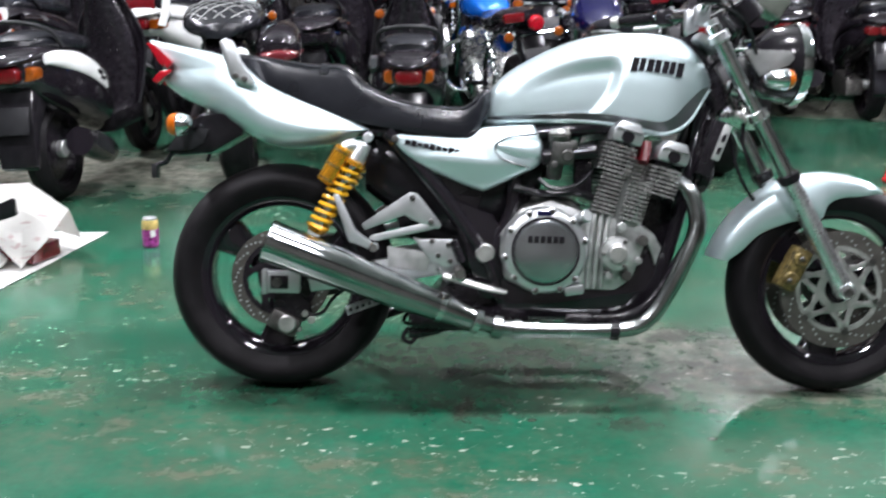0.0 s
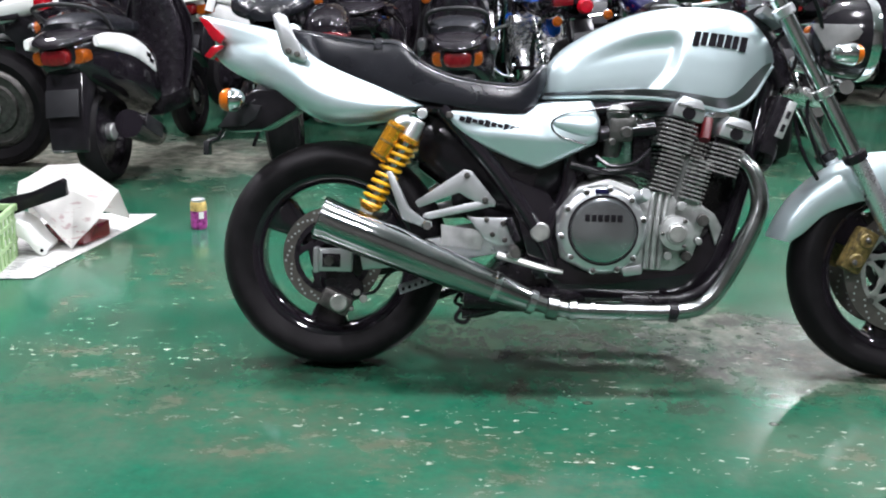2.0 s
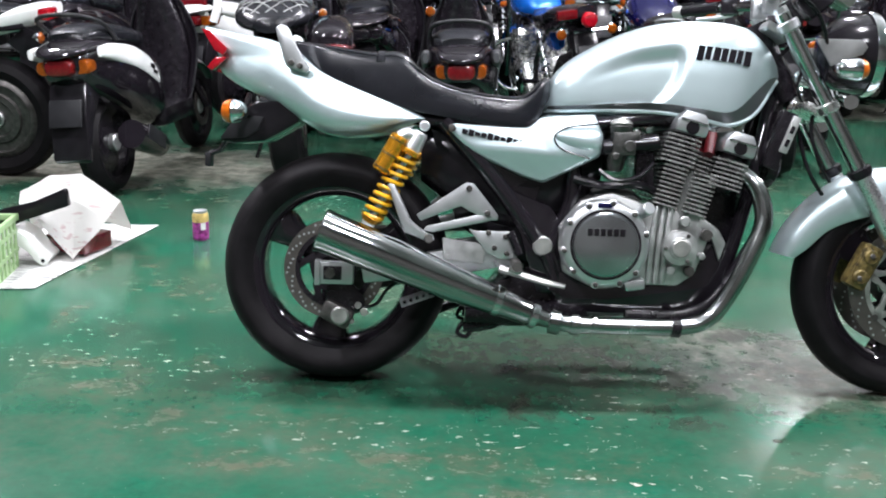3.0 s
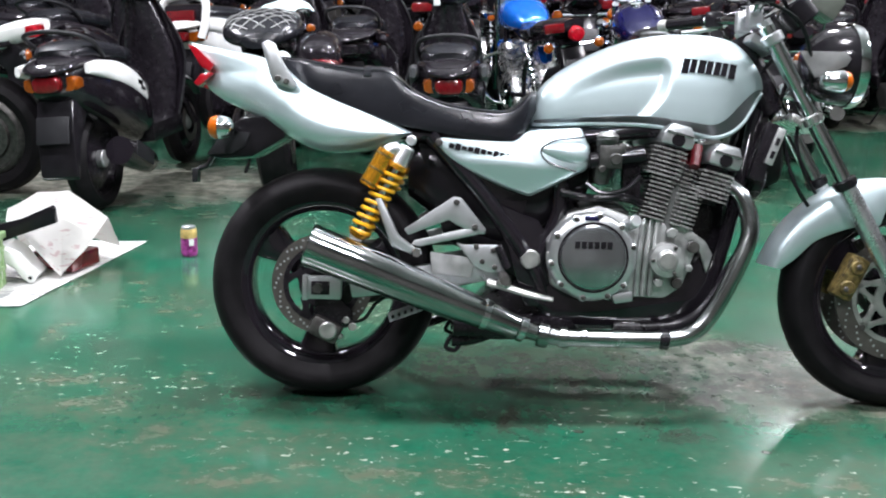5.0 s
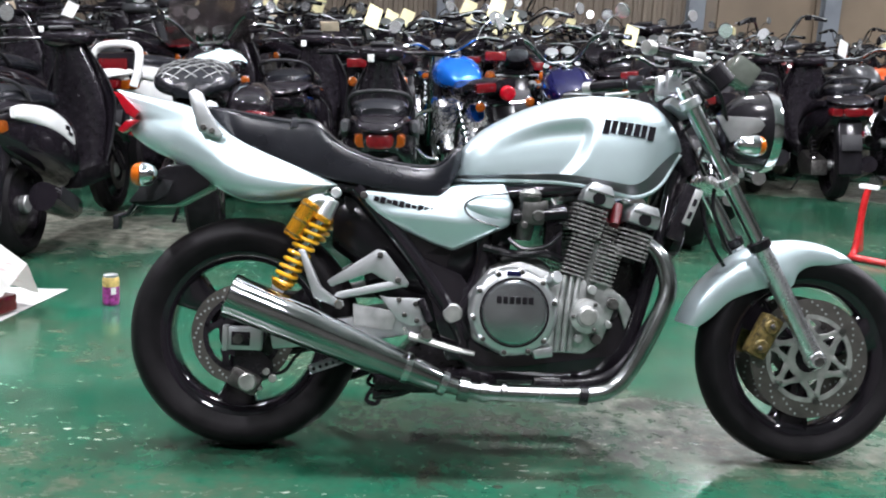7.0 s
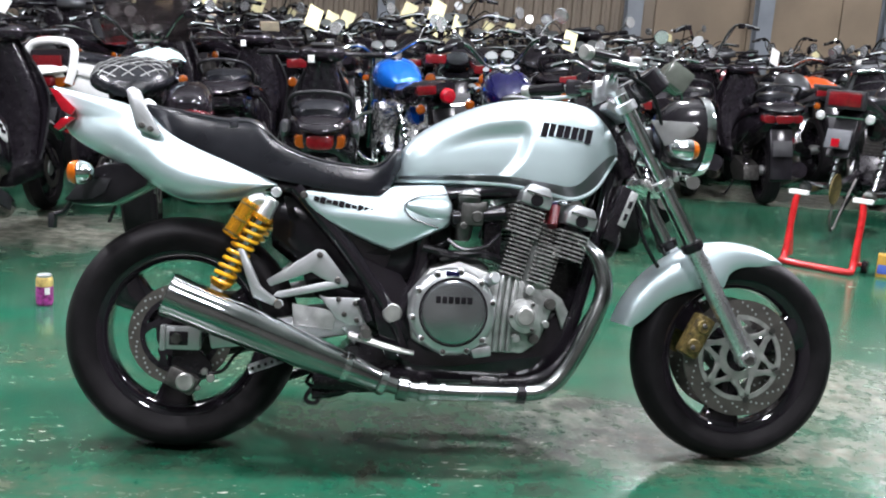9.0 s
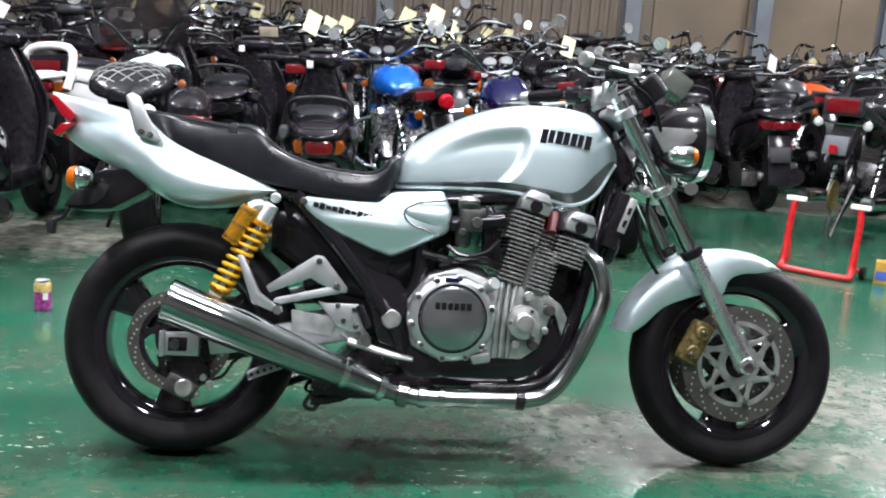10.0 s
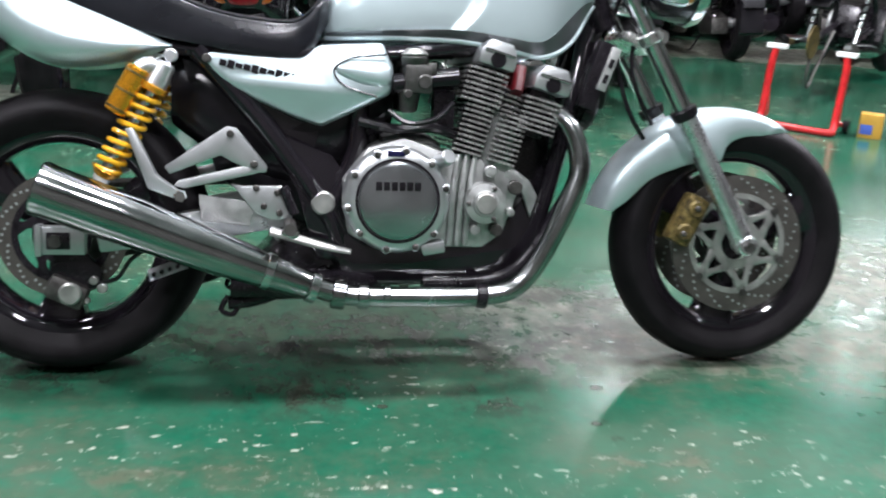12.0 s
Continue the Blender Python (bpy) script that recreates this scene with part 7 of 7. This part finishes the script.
def newsprint():
    m = surface("newsprint", (0.50, 0.50, 0.48), 0.8, scale=8, vary=0.10)
    nt = m.node_tree
    b = nt.nodes["Principled BSDF"]
    vec = nt.nodes.new("ShaderNodeTexCoord").outputs["Object"]
    lines = noise_mask(nt, vec, 60.0, 0.52, 0.60, 2, 0.5, (0.25, 1.6, 1), 4.0)
    blocks = noise_mask(nt, vec, 9.0, 0.50, 0.54, 1, 0.4, (1, 1.4, 1), 9.0)
    base = b.inputs["Base Color"].links[0].from_socket
    col = blend(nt, maths(nt, "MULTIPLY", maths(nt, "MULTIPLY", lines, blocks), 0.75), base, (0.10, 0.10, 0.11))
    nt.links.new(col, b.inputs["Base Color"])
    return m


NEWS = newsprint()
sheet = crumpled_sheet(bmesh.new(), [(-1.55, 0.62, 0.0), (-1.14, 0.66, 0.0), (-0.955, 1.53, 0.0), (-1.50, 1.50, 0.0)], 14, 0.004, 2.0)
tagged(part("newspaper", sheet, NEWS), "spread newspaper lying on the green floor", "newspaper")


def wrapped_fairing():
    t = tagged(new("fairing_part"), "white bodywork part half wrapped in printed paper on newspaper", "bodywork part")
    ox, oy = -1.15, 1.08
    t.matrix_basis = pose(ox, oy, 0.009)
    arch = [(-0.23, 0.125), (-0.15, 0.135), (-0.10, 0.105), (-0.065, 0.050), (-0.035, 0.022), (-0.045, 0.004), (-0.075, 0.010), (-0.105, 0.050), (-0.15, 0.080), (-0.23, 0.075)]
    sh = part("shell", prism(None, arch, -0.18, -0.05, 0.006), WHITE_PAINT, t, "white painted shell", 50)
    part("lug", disc(None, (-0.048, -0.178, 0.022), (-0.048, -0.188, 0.022), 0.020, n=18, lip=0.003), WHITE_PAINT, sh)
    part("lug_hole", disc(None, (-0.048, -0.1885, 0.022), (-0.048, -0.1895, 0.022), 0.007, n=14), BLACK_PLASTIC, sh)
    part("lug", disc(None, (-0.165, -0.178, 0.035), (-0.165, -0.186, 0.035), 0.028, n=18, lip=0.003), WHITE_PAINT, sh)
    part("lug_hole", disc(None, (-0.165, -0.1865, 0.035), (-0.165, -0.1875, 0.035), 0.010, n=14), BLACK_PLASTIC, sh)
    # one stiff sheet folded over a box: rows from the back edge to the hanging front corner
    rows = [[(-0.25, 0.22, 0.02), (-0.13, 0.24, 0.05), (0.03, 0.24, 0.06), (0.17, 0.17, 0.05)],
            [(-0.22, 0.07, 0.215), (-0.12, 0.12, 0.270), (0.00, 0.12, 0.282), (0.18, 0.02, 0.200)],
            [(-0.19, -0.02, 0.195), (-0.10, 0.00, 0.225), (0.02, -0.01, 0.200), (0.15, -0.04, 0.150)],
            [(-0.155, -0.10, 0.168), (-0.09, -0.125, 0.162), (0.038, -0.125, 0.012), (0.125, -0.08, 0.108)]]
    n, drape, grid = 4, bmesh.new(), {}
    for i in range(3 * n + 1):
        for j in range(3 * n + 1):
            a, b = min(i // n, 2), min(j // n, 2)
            u, v = i / n - a, j / n - b
            p = (V(rows[a][b]) * (1 - v) + V(rows[a][b + 1]) * v) * (1 - u) + (V(rows[a + 1][b]) * (1 - v) + V(rows[a + 1][b + 1]) * v) * u
            grid[i, j] = drape.verts.new(p + V((0, 0, 0.006 * noise.noise(p * 14) + 0.004 * abs(noise.noise(p * 30)))))
    for i in range(3 * n):
        for j in range(3 * n):
            drape.faces.new((grid[i, j], grid[i + 1, j], grid[i + 1, j + 1], grid[i, j + 1]))
    bmesh.ops.solidify(drape, geom=drape.faces[:], thickness=0.0015)
    part("wrapping_paper", drape, PRINTED_PAPER, t, "white printed wrapping paper", 18)
    part("dark_insert", box(None, 0.00, 0.05, 0.035, 0.18, 0.16, 0.064, 0.006, (0, 0, -20)), MAROON, t, "dark red box under the paper")
    part("black_strip", prism(None, [(-0.27, 0.150), (-0.21, 0.185), (-0.20, 0.200), (-0.08, 0.232), (0.035, 0.284), (0.045, 0.275), (0.050, 0.222), (-0.10, 0.168), (-0.19, 0.130), (-0.25, 0.090)], -0.160, -0.130, 0.004), BLACK_PLASTIC, t, "black plastic strip on top")


def printed_paper():
    """White paper with faint red and grey lines of print."""
    m = surface("printed_wrapping_paper", (0.70, 0.69, 0.66), 0.75, scale=6, vary=0.12)
    nt = m.node_tree
    b = nt.nodes["Principled BSDF"]
    vec = nt.nodes.new("ShaderNodeTexCoord").outputs["Object"]
    rows = noise_mask(nt, vec, 55.0, 0.56, 0.62, 2, 0.5, (0.3, 1.6, 1), 4.0)
    place = noise_mask(nt, vec, 6.0, 0.52, 0.56, 1, 0.4, None, 9.0)
    base = b.inputs["Base Color"].links[0].from_socket
    nt.links.new(blend(nt, maths(nt, "MULTIPLY", maths(nt, "MULTIPLY", rows, place), 0.5), base, (0.42, 0.20, 0.22)), b.inputs["Base Color"])
    return m


PRINTED_PAPER = printed_paper()
wrapped_fairing()


def crate():
    """A pale green plastic basket with slotted sides."""
    t = tagged(new("plastic_basket"), "pale green plastic basket holding parts on the floor", "basket")
    t.matrix_basis = pose(-1.475, 0.74, 0, 0, 0, 6)
    green = surface("pale_green_plastic", (0.30, 0.44, 0.22), 0.4, scale=20, vary=0.2)
    w, d, h = 0.20, 0.15, 0.20
    part("bottom", box(None, 0, 0, 0.006, 2 * w, 2 * d, 0.012, 0.003), green, t)
    bm = bmesh.new()
    for s in (-1, 1):
        box(bm, 0, s * d, h - 0.012, 2 * w + 0.02, 0.014, 0.024, 0.004)
        box(bm, s * w, 0, h - 0.012, 0.014, 2 * d + 0.02, 0.024, 0.004)
    part("rim", bm, green, t)
    for s in (-1, 1):
        for i in range(9):
            part("slat", box(None, -w + 0.02 + i * (2 * w - 0.04) / 8, s * d, h / 2, 0.018, 0.006, h - 0.02, 0.001), green, t)
        for i in range(7):
            part("slat", box(None, s * w, -d + 0.02 + i * (2 * d - 0.04) / 6, h / 2, 0.006, 0.018, h - 0.02, 0.001), green, t)
        for z in (0.07, 0.14):
            part("band", box(None, 0, s * d, z, 2 * w, 0.007, 0.014, 0.001), green, t)
            part("band", box(None, s * w, 0, z, 0.007, 2 * d, 0.014, 0.001), green, t)
    tagged(part("loose_fairing", box(None, -1.52, 0.66, 0.20, 0.26, 0.14, 0.16, 0.02, (14, 20, 30)), GREY_PLASTIC), "grey plastic panel lying in the basket", "side panel")
    tagged(part("metal_bracket", tube(None, [(-1.50, 0.62, 0.10), (-1.42, 0.64, 0.30), (-1.36, 0.70, 0.36)], 0.016, 8, 3, flat=0.4), DARK_STEEL), "dark steel bracket leaning in the basket", "bracket")


crate()


def paddock_stand():
    """A bar on the floor, two uprights with hooks, and a castor at each foot."""
    t = tagged(new("paddock_stand"), "red steel paddock stand with white hooks under the bike", "stand")
    t.matrix_basis = pose(3.12, 2.69, 0, 0, 0, -41.8)
    w = 0.19
    bar = tube(None, [(-w + 0.01, 0.10, 0.40), (-w, 0.09, 0.32), (-w, 0.05, 0.08), (-w, 0.02, 0.03), (-w + 0.03, 0.0, 0.02), (w - 0.03, 0.0, 0.02), (w, 0.02, 0.03), (w, 0.05, 0.08), (w, 0.09, 0.32), (w - 0.01, 0.10, 0.40)], 0.019, 12, 4)
    part("frame", bar, RED_PAINT, t)
    for s in (-1, 1):
        part("hook", box(None, s * (w - 0.012), 0.105, 0.412, 0.105, 0.05, 0.024, 0.005), WHITE_ENAMEL, t, "white rubber-faced hook")
        part("gusset", prism(None, [(0.04, 0.03), (0.085, 0.26), (0.105, 0.26), (0.19, 0.05), (0.19, 0.03)], s * w - 0.004, s * w + 0.004, 0.002, axis="x"), RED_PAINT, t)
        part("castor", disc(None, (s * w + s * 0.022, 0.17, 0.036), (s * w + s * 0.052, 0.17, 0.036), 0.036, n=20, lip=0.004), BLACK_PLASTIC, t)
        part("castor_axle", tube(None, [(s * w, 0.16, 0.05), (s * w + s * 0.04, 0.17, 0.036)], 0.012, 8), RED_PAINT, t)


paddock_stand()
tin = tagged(new("paint_tin_box"), "small yellow and blue carton beside the stand", "carton")
tin.matrix_basis = pose(3.50, 2.60, 0, 0, 0, -30)
part("carton", box(None, 0, 0, 0.062, 0.115, 0.09, 0.124, 0.003), surface("yellow_carton", (0.46, 0.26, 0.03), 0.6, vary=0.2), tin)
part("blue_panel", box(None, -0.022, -0.0462, 0.045, 0.06, 0.003, 0.05, 0.0005), surface("blue_carton", (0.05, 0.10, 0.40), 0.6), tin)

rag = crumpled_sheet(bmesh.new(), [(-0.13, -0.10, 0.0), (0.12, -0.11, 0.0), (0.14, 0.10, 0.0), (-0.11, 0.11, 0.0)], 12, 0.035, 3.0, 0.004)
for v in rag.verts:
    v.co.z += 0.045 * max(0.0, 1 - (v.co.x / 0.14) ** 2 - (v.co.y / 0.13) ** 2)
rag_ob = tagged(part("cloth", rag, surface("pale_turquoise_cloth", (0.50, 0.66, 0.64), 0.8, scale=12, vary=0.3)), "pale turquoise cloth lying on the quilted seat", "cloth")
rag_ob.matrix_basis = pose(-0.53, 2.72, 0.885, 6, -6, 20)
